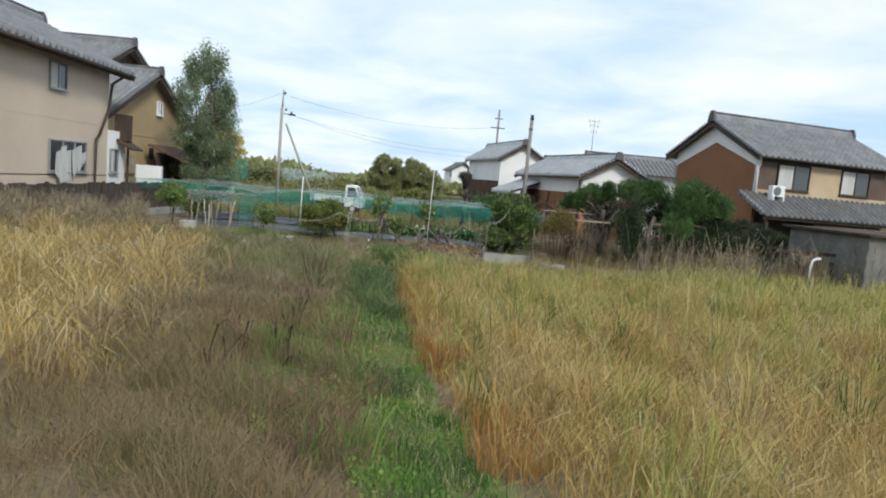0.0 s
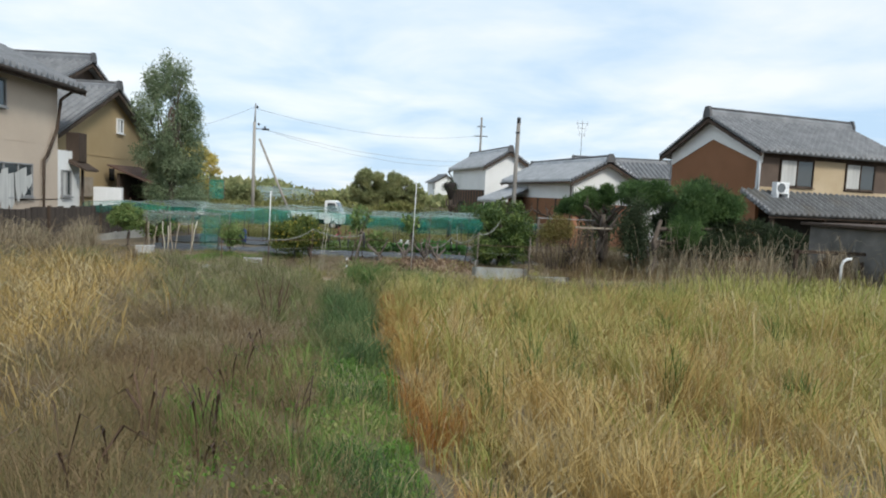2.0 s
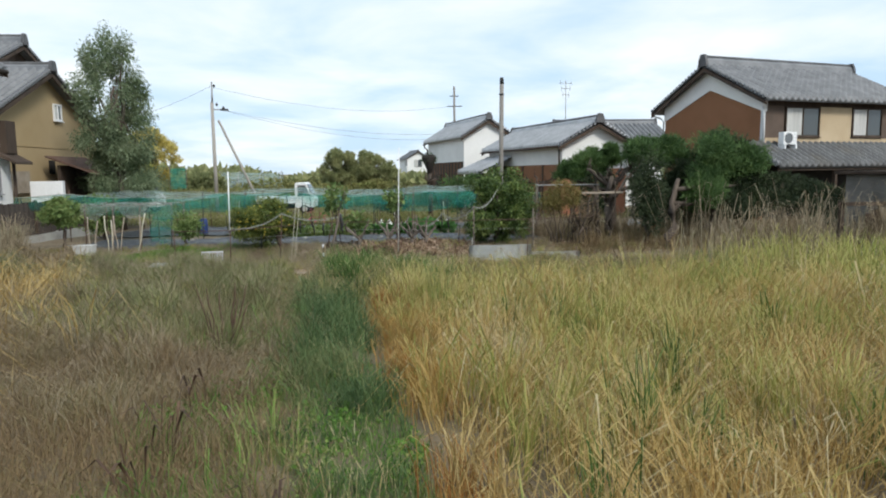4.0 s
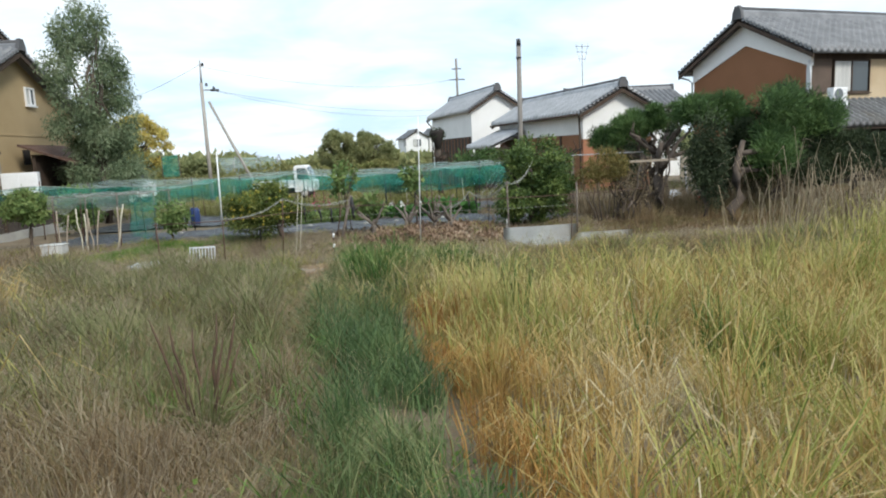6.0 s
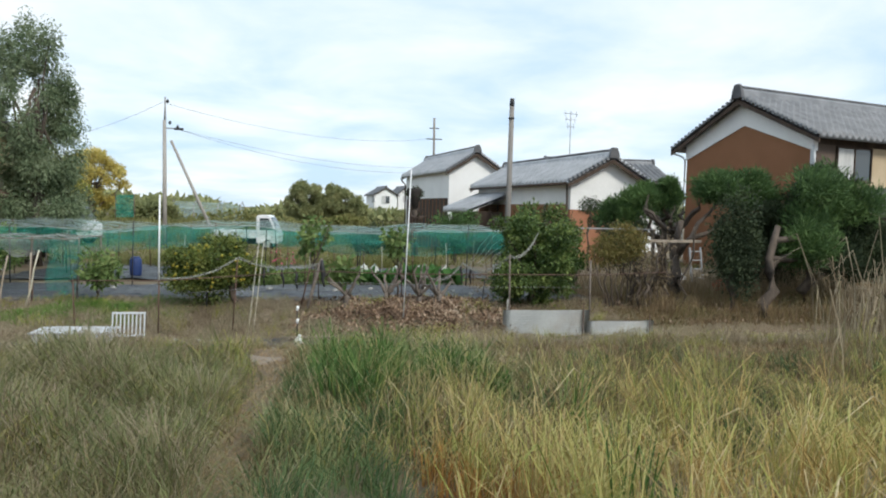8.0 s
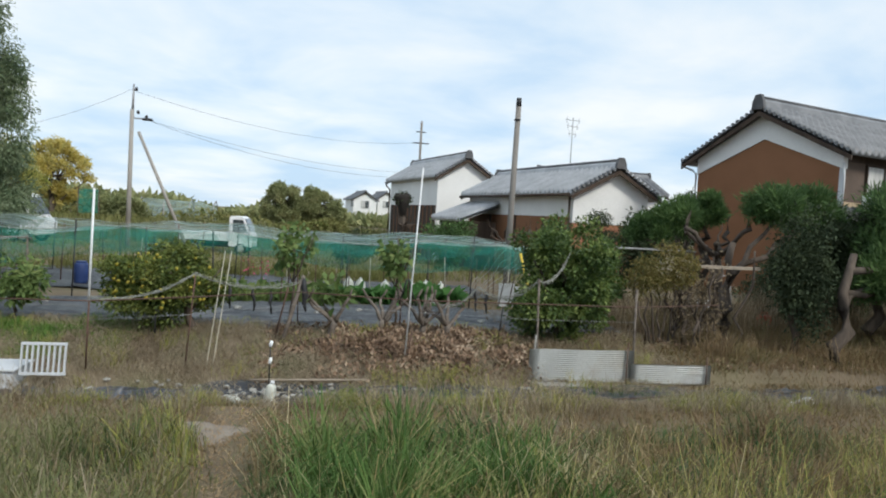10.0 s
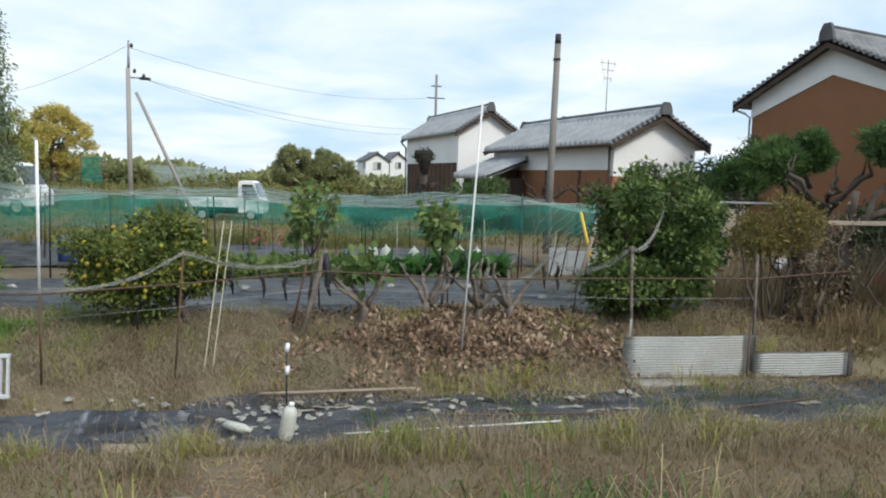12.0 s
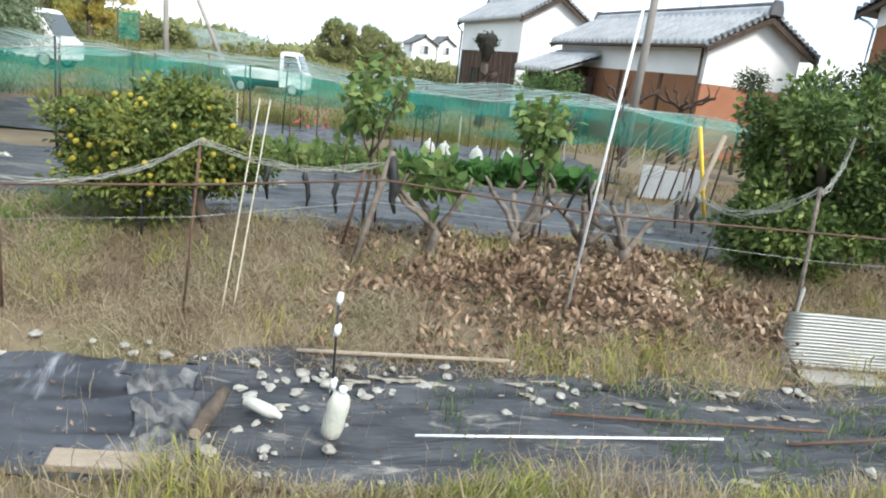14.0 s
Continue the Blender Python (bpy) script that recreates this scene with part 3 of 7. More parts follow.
# ---- grasses ----
def grow(name, centres, each, spread, h, w, lean, material, label, category, ear=0.0, tall=None):
    """Tufts of blades; h and w: from and to; tall: a share by which each root's height is scaled."""
    p, az = fanned(centres, each, spread)
    n = len(p)
    high = rng.uniform(h[0], h[1], n) * (0.45 + 1.0 * field(p[:, 0], p[:, 1], 0.55, 11))
    if tall is not None:
        high = high * tall(p[:, 0], p[:, 1])
    low = worn(p[:, 0], p[:, 1])
    keep = rng.uniform(0, 1, n) > low * 0.85
    p, az, high = p[keep], az[keep], (high * (1 - 0.75 * low))[keep]
    n = len(p)
    return blades(name, p, high, rng.uniform(w[0], w[1], n), lean, material, label, category, ear=ear, az=az)


def build_grass():
    def chance(x):
        return rng.uniform(0, 1, len(x))

    def off(x, y):
        return x - right_edge(y) - 0.12 * (field(x, y, 0.5, 2) - 0.5)

    def fade(y, end, run):
        return np.clip((end - y) / run, 0, 1)

    # the rice field
    def rice(x, y):
        return (off(x, y) > 0.18) & (chance(x) < fade(y, 14.0, 2.5))

    def green(x, y):
        return np.clip(0.9 * field(x, y, 0.9, 21) + np.clip((y - 6) / 9, 0, 0.5) - 0.36, 0, 1)
    c = strew(4600, -1.0, 8.0, 0.3, 14.0, lambda x, y: rice(x, y) & (chance(x) > green(x, y) * 0.8))
    grow("rice_stubble", c, 19, 0.032, (0.22, 0.5), (0.0035, 0.0075), 1.0, G_STRAW, "golden dry rice regrowth in the field", "rice")
    c = strew(5200, -1.0, 8.0, 0.3, 14.5, lambda x, y: rice(x, y) & (chance(x) < green(x, y)))
    grow("rice_shoots", c, 17, 0.035, (0.24, 0.54), (0.004, 0.008), 0.7, G_STRAWG, "green second shoots among dry rice", "rice")
    c = strew(90, -0.2, 8.0, 4.5, 14.0, rice)
    grow("rice_shoots", c, 34, 0.06, (0.3, 0.52), (0.005, 0.010), 0.35, G_CLUMP, "fresh green rice tillers", "rice")
    c = strew(4600, 5.0, 15.0, 3.0, 17.0, lambda x, y: (chance(x) < fade(y, 17.5, 3)) & (chance(x) < 0.8))
    grow("rice_stubble", c, 10, 0.08, (0.25, 0.55), (0.008, 0.016), 0.7, G_STRAWG, "yellow-green rice regrowth farther off", "rice")
    c = strew(3000, -0.8, 7.5, 0.3, 13.0, lambda x, y: rice(x, y) & (field(x, y, 0.8, 31) > 0.45))
    grow("rice_ears", c, 2, 0.05, (0.26, 0.46), (0.003, 0.006), 1.1, G_PALE, "drooping pale rice ears", "rice", ear=0.9)
    c = strew(3600, -0.8, 6.5, 0.3, 13.0, lambda x, y: rice(x, y) & (field(x, y, 1.0, 33) > 0.5))
    grow("lodged_straw", c, 12, 0.10, (0.1, 0.3), (0.0035, 0.007), 1.5, G_PALE, "bleached lodged straw", "straw")
    c = strew(22000, -1.0, 7.5, 0.3, 14.0, rice)
    c[:, 2] += 0.03
    blades("straw_litter", c, rng.uniform(0.02, 0.09, len(c)), rng.uniform(0.005, 0.011, len(c)), 3.0, G_BROWN, "flattened straw between the stubble", "straw")
    c = strew(220, 2.0, 9, 6, 15, rice)
    blades("tall_stalks", c, rng.uniform(0.6, 0.95, len(c)), rng.uniform(0.004, 0.007, len(c)), 0.25, G_PALE, "single tall pale stalks", "grass", ear=1.0)
    # rusty weeds along the strip
    def rusty(x, y):
        near = np.exp(-((y - 10.9) / 1.6) ** 2) * np.clip(1.15 - off(x, y) / 0.55, 0, 1)
        band = 0.5 * np.clip(1.2 - off(x, y) / 0.5, 0, 1) * (field(x, y, 0.9, 41) > 0.42) * fade(y, 10.5, 2)
        return (off(x, y) > 0.08) & (chance(x) < near + band)
    c = strew(5200, -1.6, 1.8, 0.3, 13.2, rusty)
    grow("orange_weeds", c, 26, 0.07, (0.14, 0.36), (0.003, 0.0065), 0.5, G_ORANGE, "rust-coloured fine weeds beside the strip", "weeds")
    c = strew(240, 0.3, 7, 0.5, 12.5, lambda x, y: rice(x, y) & (field(x, y, 1.2, 43) > 0.6))
    grow("orange_weeds", c, 26, 0.10, (0.2, 0.4), (0.003, 0.007), 0.6, G_ORANGE, "rusty patches among the rice", "weeds")

    # the trodden strip
    def strip(x, y):
        e = left_edge(y) + 0.35 * (field(x, y, 0.6, 51) - 0.5)
        return (off(x, y) < 0.06) & (x > e)
    p = strew(120000, -2.6, 0.5, 0.3, 10.0, lambda x, y: strip(x, y) & (chance(x) < fade(y, 10, 3)) & (field(x, y, 0.35, 52) + chance(x) * 0.7 > 0.35))
    n = len(p)
    blades("path_grass", p, rng.uniform(0.025, 0.10, n) * (0.6 + 0.9 * field(p[:, 0], p[:, 1], 0.3, 53)), rng.uniform(0.003, 0.007, n), 1.0, G_PATH, "short green grass of the trodden strip", "grass")
    q = strew(26000, -2.3, 0.5, 0.5, 9.6, lambda x, y: strip(x, y) & (chance(x) < 1.7 * field(x, y, 0.4, 57) - 0.35))
    q[:, 2] += rng.uniform(0.02, 0.11, len(q)) * (0.5 + field(q[:, 0], q[:, 1], 0.3, 53))
    leaves("clover_leaves", q, np.tile([0, 0, 0.9], (len(q), 1)), 0.032, 0.024, G_PATH, None, 0.0, "low bright green clover and plantain leaves", "weeds", "stuff")
    q = strew(9000, -2.8, -0.3, 4.5, 9.5, lambda x, y: (x < left_edge(y)) & (x > left_edge(y) - 0.75) & (chance(x) < 1.6 * field(x, y, 0.5, 58) - 0.6))
    q[:, 2] += rng.uniform(0.03, 0.12, len(q))
    leaves("clover_leaves", q, np.tile([0, 0, 0.9], (len(q), 1)), 0.034, 0.024, G_PATH, None, 0.0, "green leaves creeping into the brown weeds", "weeds", "stuff")
    c = strew(900, -2.4, 0.3, 0.5, 8.5, lambda x, y: strip(x, y) & (field(x, y, 0.5, 54) > 0.45))
    grow("path_weeds", c, 18, 0.05, (0.06, 0.2), (0.003, 0.007), 0.9, G_DEEP, "tufts of darker grass in the strip", "grass")
    c = strew(150, -2.9, -0.6, 4.0, 11.0, lambda x, y: (x < left_edge(y) + 0.1) & (x > left_edge(y) - 0.8))
    grow("edge_tufts", c, 26, 0.06, (0.1, 0.36), (0.003, 0.008), 0.7, G_PATH, "green tufts where the strip meets the weeds", "grass")
    c = strew(1500, -2.6, -0.2, 8.6, 14.4, lambda x, y: strip(x, y) & (x > left_edge(y) + 0.1) & (off(x, y) < -0.08) & (field(x, y, 0.3, 59) > 0.35))
    grow("strip_grass", c, 26, 0.05, (0.1, 0.36), (0.003, 0.007), 1.0, G_DEEP, "taller blue-green grass along the strip", "grass")
    c = strew(700, -2.6, 0.0, 0.5, 13, strip)
    grow("path_straw", c, 7, 0.06, (0.06, 0.2), (0.002, 0.005), 1.0, G_PALE, "dry stems across the strip", "grass")

    # weeds and dry grass on the other side
    def left(x, y):
        return (x < left_edge(y) + 0.25 * field(x, y, 0.6, 61)) & (chance(x) < fade(y, 15.2, 2.0))

    def golden(x, y):
        edge = np.interp(y, [0, 5, 8, 12, 15], [3.4, 3.1, 3.2, 4.1, 4.8])
        return np.clip((-x - edge) / 0.7 + 1.5 * (field(x, y, 1.2, 62) - 0.5), 0, 1) * np.where(y > 9, 0.75, 1.0)
    c = strew(11000, -9.5, -0.7, 0.3, 15, lambda x, y: left(x, y) & (chance(x) > golden(x, y)))
    grow("brown_weeds", c, 22, 0.10, (0.08, 0.30), (0.002, 0.0045), 1.2, G_BROWN, "fine brown seeding weeds", "weeds")
    c = strew(2000, -7.0, -1.7, 8.2, 13.5, lambda x, y: left(x, y) & (chance(x) < np.clip((y - 8) / 1.5, 0.1, 1)) & (worn(x, y) < 0.1))
    grow("straw_weeds", c, 20, 0.10, (0.10, 0.32), (0.002, 0.005), 1.2, G_PALEBROWN, "pale brown seeding grass", "weeds")
    c = strew(26000, -6.0, -0.7, 0.3, 14, left)
    c[:, 2] += 0.02
    blades("weed_litter", c, rng.uniform(0.03, 0.13, len(c)), rng.uniform(0.004, 0.009, len(c)), 2.4, G_BROWN, "matted brown grass on the ground", "weeds")
    c = strew(5600, -13, -1.5, 0.5, 14.2, lambda x, y: (x < left_edge(y)) & (chance(x) < golden(x, y)))
    grow("dry_grass", c, 12, 0.07, (0.26, 0.62), (0.005, 0.011), 1.1, G_STRAW, "golden dry grass", "grass")
    c = strew(2600, -10, -1.8, 2.5, 14.5, lambda x, y: golden(x, y) > 0.15)
    grow("straw_weeds", c, 18, 0.08, (0.12, 0.42), (0.003, 0.007), 1.1, G_PALEBROWN, "pale brown grass among the gold", "grass")
    c = strew(1500, -9.5, -2.2, 2.5, 14.0, lambda x, y: (golden(x, y) > 0.4) & (field(x, y, 0.7, 31) > 0.4))
    grow("rice_ears", c, 4, 0.07, (0.36, 0.62), (0.006, 0.010), 0.95, G_PALE, "drooping pale dry ears over the golden grass", "grass", ear=0.8)
    c = strew(420, -9.5, -2.2, 2.5, 14.0, lambda x, y: (golden(x, y) > 0.3) & (field(x, y, 0.9, 36) > 0.55))
    grow("rice_shoots", c, 16, 0.06, (0.22, 0.5), (0.005, 0.010), 0.5, G_STRAWG, "yellow-green shoots among the golden grass", "grass")
    c = strew(900, -9, -1.2, 0.5, 14, lambda x, y: left(x, y) & (golden(x, y) > 0.3))
    grow("lodged_straw", c, 14, 0.1, (0.12, 0.3), (0.004, 0.008), 1.4, G_PALE, "bleached lodged grass", "straw")
    c = strew(260, -8, -1.0, 0.5, 15.0, lambda x, y: left(x, y) & (x < -2.8) & (field(x, y, 0.8, 64) > 0.5))
    grow("green_tufts", c, 14, 0.06, (0.16, 0.44), (0.004, 0.009), 0.7, G_LIME, "scattered yellow-green tufts", "grass")
    c = strew(230, -3.3, -1.75, 10.2, 16.2, lambda x, y: left(x, y) & (worn(x, y) < 0.1))
    grow("pale_tufts", c, 34, 0.08, (0.2, 0.44), (0.003, 0.007), 0.8, G_SAGE, "pale green tall grass", "grass")
    c = strew(14, -2.6, -1.2, 5.5, 9.5, left)
    grow("dock_stems", c, 7, 0.05, (0.25, 0.45), (0.006, 0.012), 0.5, G_RUSTSTEM, "dark dry dock stems", "weeds", ear=1.0)
    c = strew(400, -5.5, -2.15, 12.3, 15.9)
    grow("end_grass", c, 26, 0.07, (0.1, 0.3), (0.003, 0.008), 0.9, G_LIME, "low fresh yellow-green grass", "grass")
    c = strew(330, -8.5, -3.0, 14.4, 16.0)
    grow("end_grass", c, 26, 0.09, (0.2, 0.46), (0.003, 0.007), 0.8, G_SAGE, "grey-green tall grass before the ditch", "grass")
    c = strew(200, -8.5, -3.0, 14.4, 16.0)
    grow("end_grass", c, 22, 0.09, (0.2, 0.48), (0.002, 0.005), 0.9, G_PALEBROWN, "dry seeding grass before the ditch", "grass")
    c = strew(70, -1.9, 0.3, 12.8, 15.7)
    grow("edge_grass", c, 24, 0.08, (0.12, 0.36), (0.003, 0.007), 1.1, G_BROWN, "dead brown blades between the clumps", "grass")
    # fresh clumps where the field ends
    c = strew(28, -1.5, -0.9, 14.0, 15.6)
    grow("fresh_clumps", c, 60, 0.06, (0.24, 0.54), (0.005, 0.011), 0.8, G_CLUMP, "lush green grass clumps at the field's end", "grass")
    c = strew(22, -0.7, 0.0, 14.3, 15.7)
    grow("fresh_clumps", c, 54, 0.055, (0.2, 0.42), (0.005, 0.010), 0.8, G_CLUMP, "bright low grass clump at the field's end", "grass")
    c = strew(60, -1.85, 0.15, 12.8, 15.6)
    grow("fresh_clumps", c, 40, 0.06, (0.12, 0.34), (0.005, 0.010), 0.8, G_DEEP, "dark grass clumps at the field's end", "grass")
    c = strew(70, -1.9, 0.3, 13.0, 15.7)
    grow("fresh_clumps", c, 14, 0.1, (0.25, 0.5), (0.002, 0.005), 0.9, G_PALE, "bleached stems among the clumps", "grass")
    q = strew(9000, -2.7, -1.4, 9.8, 17.0, lambda x, y: chance(x) < worn(x, y))
    q[:, 2] += 0.012
    blades("footway_straw", q, rng.uniform(0.01, 0.03, len(q)), rng.uniform(0.004, 0.009, len(q)), 5.0, G_TRACK, "trampled straw on the worn footway", "straw")
    c = strew(420, -4.4, -2.1, 11.5, 15.6)
    grow("end_grass", c, 26, 0.09, (0.16, 0.4), (0.003, 0.007), 0.9, G_SAGE, "tall yellow-green grass at the field's end", "grass")
    c = strew(280, -6, -2.1, 11.5, 15.4)
    grow("end_grass", c, 26, 0.09, (0.18, 0.42), (0.003, 0.007), 0.8, G_PALEBROWN, "tall mixed grass at the field's end", "grass")
    c = strew(150, -9, -2.0, 11.5, 15.8)
    grow("end_grass", c, 18, 0.1, (0.22, 0.5), (0.002, 0.005), 0.9, G_PALEBROWN, "tall dry grass at the field's end", "grass")
    c = strew(170, -1.4, 6, 12.4, 14.9)
    grow("fresh_clumps", c, 26, 0.1, (0.12, 0.32), (0.003, 0.007), 0.9, G_LIME, "yellowing grass mixed among the clumps", "grass")
    c = strew(90, -1.6, 6, 12.4, 15.3)
    grow("fresh_clumps", c, 16, 0.1, (0.25, 0.55), (0.002, 0.005), 0.8, G_STRAWG, "pale dry stems among the clumps", "grass")
    c = strew(1500, -9, 10, 12.8, 15.9, lambda x, y: (x < -2.2) | (x > -1.5) & (chance(x) < 0.6))
    grow("edge_grass", c, 26, 0.08, (0.08, 0.25), (0.003, 0.008), 0.8, G_DEEP, "mixed low grass of the field's edge", "grass")
    c = strew(2400, -9, 10, 12.6, 16.0)
    grow("edge_grass", c, 22, 0.08, (0.08, 0.28), (0.003, 0.008), 0.9, G_BROWN, "dry low grass of the field's edge", "grass")
    # the mown bank before the ditch
    p = strew(80000, -9, 10, 14.9, 17.15, lambda x, y: ~((((x + 2.45) / 0.42) ** 2 + ((y - 16.1) / 0.28) ** 2) < 1))
    n = len(p)
    p = p[worn(p[:, 0], p[:, 1]) < rng.uniform(0, 1, n)]
    n = len(p)
    blades("mown_grass", p, rng.uniform(0.015, 0.075, n), rng.uniform(0.003, 0.008, n), 1.5, G_MOWN, "mown dry grass of the bank", "grass")
    c = strew(1100, -9, 10, 16.7, 17.4)
    c = c[~((np.abs(c[:, 0] + 2.98) < 0.34) & (c[:, 1] > 16.95))]
    grow("ditch_grass", c, 22, 0.08, (0.06, 0.22), (0.002, 0.006), 1.0, G_PALEBROWN, "dry grass hanging over the ditch's edge", "grass")
    c = strew(560, -9, 10, 16.8, 17.32, lambda x, y: field(x, y, 0.5, 66) > 0.35)
    c = c[~((np.abs(c[:, 0] + 2.98) < 0.34) & (c[:, 1] > 16.95))]
    grow("ditch_grass", c, 24, 0.06, (0.06, 0.19), (0.003, 0.007), 0.8, G_LIME, "yellowing grass along the ditch's edge", "grass")
    c = strew(1100, -9, 10, 16.4, 18.9)
    blades("thin_stalks", c, rng.uniform(0.1, 0.36, len(c)), rng.uniform(0.0015, 0.003, len(c)), 0.6, G_PALEBROWN, "thin dry stalks over the ditch", "grass")
    gx, gy = np.meshgrid(np.arange(-0.9, 4.6, 0.16), np.arange(17.75, 18.6, 0.2))
    gx = (gx + 0.08 * (np.round(gy / 0.2) % 2)).ravel() + rng.uniform(-0.03, 0.03, gx.size)
    gy = gy.ravel() + rng.uniform(-0.02, 0.02, gy.size)
    c = np.stack([gx, gy, land(gx, gy) + 0.035], 1)
    grow("sheet_weeds", c, 9, 0.025, (0.05, 0.10), (0.005, 0.010), 1.0, G_DEEP, "rows of low weeds poking through the sheet", "weeds")
    c = strew(120, -1.5, 4, 17.7, 18.9)
    grow("sheet_seedlings", c, 7, 0.04, (0.04, 0.15), (0.004, 0.009), 0.8, G_CLUMP, "small green seedlings through the sheet", "weeds")
    q = strew(1500, -4.5, 4.5, 17.45, 18.6, lambda x, y: chance(x) < 1.2 * field(x, y, 0.4, 81) - 0.2)
    q[:, 2] += 0.055
    leaves("sheet_litter", q, np.tile([0, 0, 0.05], (len(q), 1)), 0.035, 0.012, G_DRYLEAF, None, 0.0, "dry bits of leaf and straw on the sheet", "litter", "stuff")
    # the garden bank: straw, leaf litter, green tufts
    p = strew(46000, -9, 3.2, 18.6, 20.9, lambda x, y: field(x, y, 0.5, 74) + 0.6 * chance(x) > 0.5)
    n = len(p)
    p[:, 2] += 0.02
    blades("bank_straw", p, rng.uniform(0.02, 0.1, n), rng.uniform(0.004, 0.009, n), 2.6, G_PALEBROWN, "dry straw on the garden bank", "straw")
    c = strew(330, -9, 3, 18.65, 20.8, lambda x, y: field(x, y, 0.6, 71) > 0.42)
    grow("bank_tufts", c, 22, 0.07, (0.06, 0.2), (0.003, 0.008), 0.9, G_LIME, "green and yellow tufts on the garden bank", "grass")
    c = strew(420, -6.8, -3.9, 19.4, 20.8, lambda x, y: field(x, y, 0.7, 72) > 0.35)
    grow("bank_tufts", c, 34, 0.09, (0.03, 0.12), (0.003, 0.008), 0.9, G_PATH, "fresh green patch near the lemon tree", "grass")
    c = strew(360, -4.3, -1.4, 18.75, 20.5, lambda x, y: field(x, y, 0.45, 76) > 0.4)
    grow("straw_heap", c, 30, 0.10, (0.04, 0.15), (0.003, 0.007), 2.2, G_PALEBROWN, "loose straw heap under the lemon tree", "straw")

    def heap(x, y):
        return np.clip(1.3 - np.abs(x + 0.3) / 1.7, 0, 1) * np.clip(1.25 - np.abs(y - 19.85) / 0.9, 0, 1) + 0.5 * (field(x, y, 0.35, 73) - 0.5)
    q = strew(23000, -2.4, 1.5, 18.68, 20.85, lambda x, y: chance(x) < heap(x, y) * 0.62 * (0.35 + 1.1 * field(x, y, 0.3, 79)))
    q[:, 2] += rng.uniform(0.0, 0.07, len(q)) + 0.10 * np.clip(heap(q[:, 0], q[:, 1]), 0, 1)
    leaves("leaf_litter", q, np.tile([0, 0, 0.25], (len(q), 1)), 0.078, 0.036, G_DRYLEAF, None, 0.0, "heaped dry brown fig leaves on the bank", "leaves", "stuff")
    # under the orchard trees
    p = np.concatenate([strew(30000, 1.2, 14, 19.3, 27.5), strew(9000, 3.2, 9, 18.7, 20.2)])
    n = len(p)
    blades("orchard_grass", p, rng.uniform(0.03, 0.1, n), rng.uniform(0.006, 0.012, n), 1.2, G_MOWN, "short dry grass under the trees", "grass")
    c = strew(210, 2.6, 9.0, 20.6, 23.5, lambda x, y: (y > 20.9) | (x < 4.6))
    grow("orchard_weeds", c, 22, 0.12, (0.25, 0.8), (0.004, 0.010), 0.6, G_REED, "dead weeds among the garden trees", "weeds")
    q = strew(12000, 2.7, 9.0, 19.3, 24.0, lambda x, y: chance(x) < 1.3 * field(x, y, 0.8, 95) - 0.1)
    q[:, 2] += rng.uniform(0.0, 0.04, len(q))
    leaves("leaf_litter", q, np.tile([0, 0, 0.25], (len(q), 1)), 0.07, 0.035, G_DRYLEAF, None, 0.0, "dead brown leaves under the garden trees", "leaves", "stuff")
    c = strew(420, 3.6, 9.0, 19.3, 23.0)
    grow("orchard_weeds", c, 20, 0.12, (0.1, 0.35), (0.003, 0.008), 0.8, G_BROWN, "low brown weeds under the garden trees", "weeds")
    # dead reeds
    c = strew(640, 4.8, 13.0, 16.2, 19.2, lambda x, y: (x > -0.6 + (y - 10.64) * 0.926) & (y > 17.2 - 0.3 * (x - 6)))
    grow("dead_reeds", c, 14, 0.13, (0.35, 0.95), (0.005, 0.011), 0.5, G_REED, "dead brown reeds beside the field", "reeds", ear=0.5, tall=lambda x, y: 0.5 + 0.85 * field(x, y, 0.8, 91))
    c = strew(330, 4.6, 12.5, 16.2, 19.0, lambda x, y: (x > -0.6 + (y - 10.64) * 0.926))
    grow("reed_stalks", c, 4, 0.16, (0.6, 1.3), (0.007, 0.013), 0.5, G_PALEBROWN, "grey upright reed stalks", "reeds", ear=0.3)
    c = strew(60, 2.8, 9.0, 13.2, 15.4, lambda x, y: x > -0.6 + (y - 10.64) * 1.05)
    grow("reed_stalks", c, 3, 0.14, (0.6, 1.15), (0.004, 0.008), 0.5, G_PALEBROWN, "thin dead stalks at the field's edge", "reeds", ear=0.4)
    c = strew(260, 9.0, 15.5, 16.2, 19.0)
    grow("dead_reeds", c, 22, 0.14, (0.25, 0.6), (0.006, 0.013), 0.6, G_REED, "low dead weeds by the shed", "reeds")
    # left verge below the board fence
    c = strew(900, -10.45, -8.6, 8.5, 20)
    grow("verge_grass", c, 24, 0.10, (0.4, 0.85), (0.004, 0.010), 0.6, G_PALEBROWN, "tall bleached grass against the board fence", "grass", ear=0.5)
    c = strew(700, -13, -7.5, 14, 19.5)
    grow("verge_grass", c, 18, 0.12, (0.2, 0.55), (0.006, 0.013), 0.7, G_REED, "dry verge grass by the fence", "grass")
    # behind the garden: rough pasture up to a bank of tall grass
    p = strew(36000, -30, 12, 31, 52)
    n = len(p)
    blades("pasture", p, rng.uniform(0.06, 0.22, n), rng.uniform(0.015, 0.035, n), 0.9, G_HEDGE, "rough grass behind the garden", "grass")
    p = strew(30000, -45, 12, 50, 60)
    n = len(p)
    blades("tall_bank_grass", p, rng.uniform(0.7, 1.6, n), rng.uniform(0.03, 0.06, n), 0.4, G_HEDGE, "bank of tall green and tan grass", "grass")


build_grass()


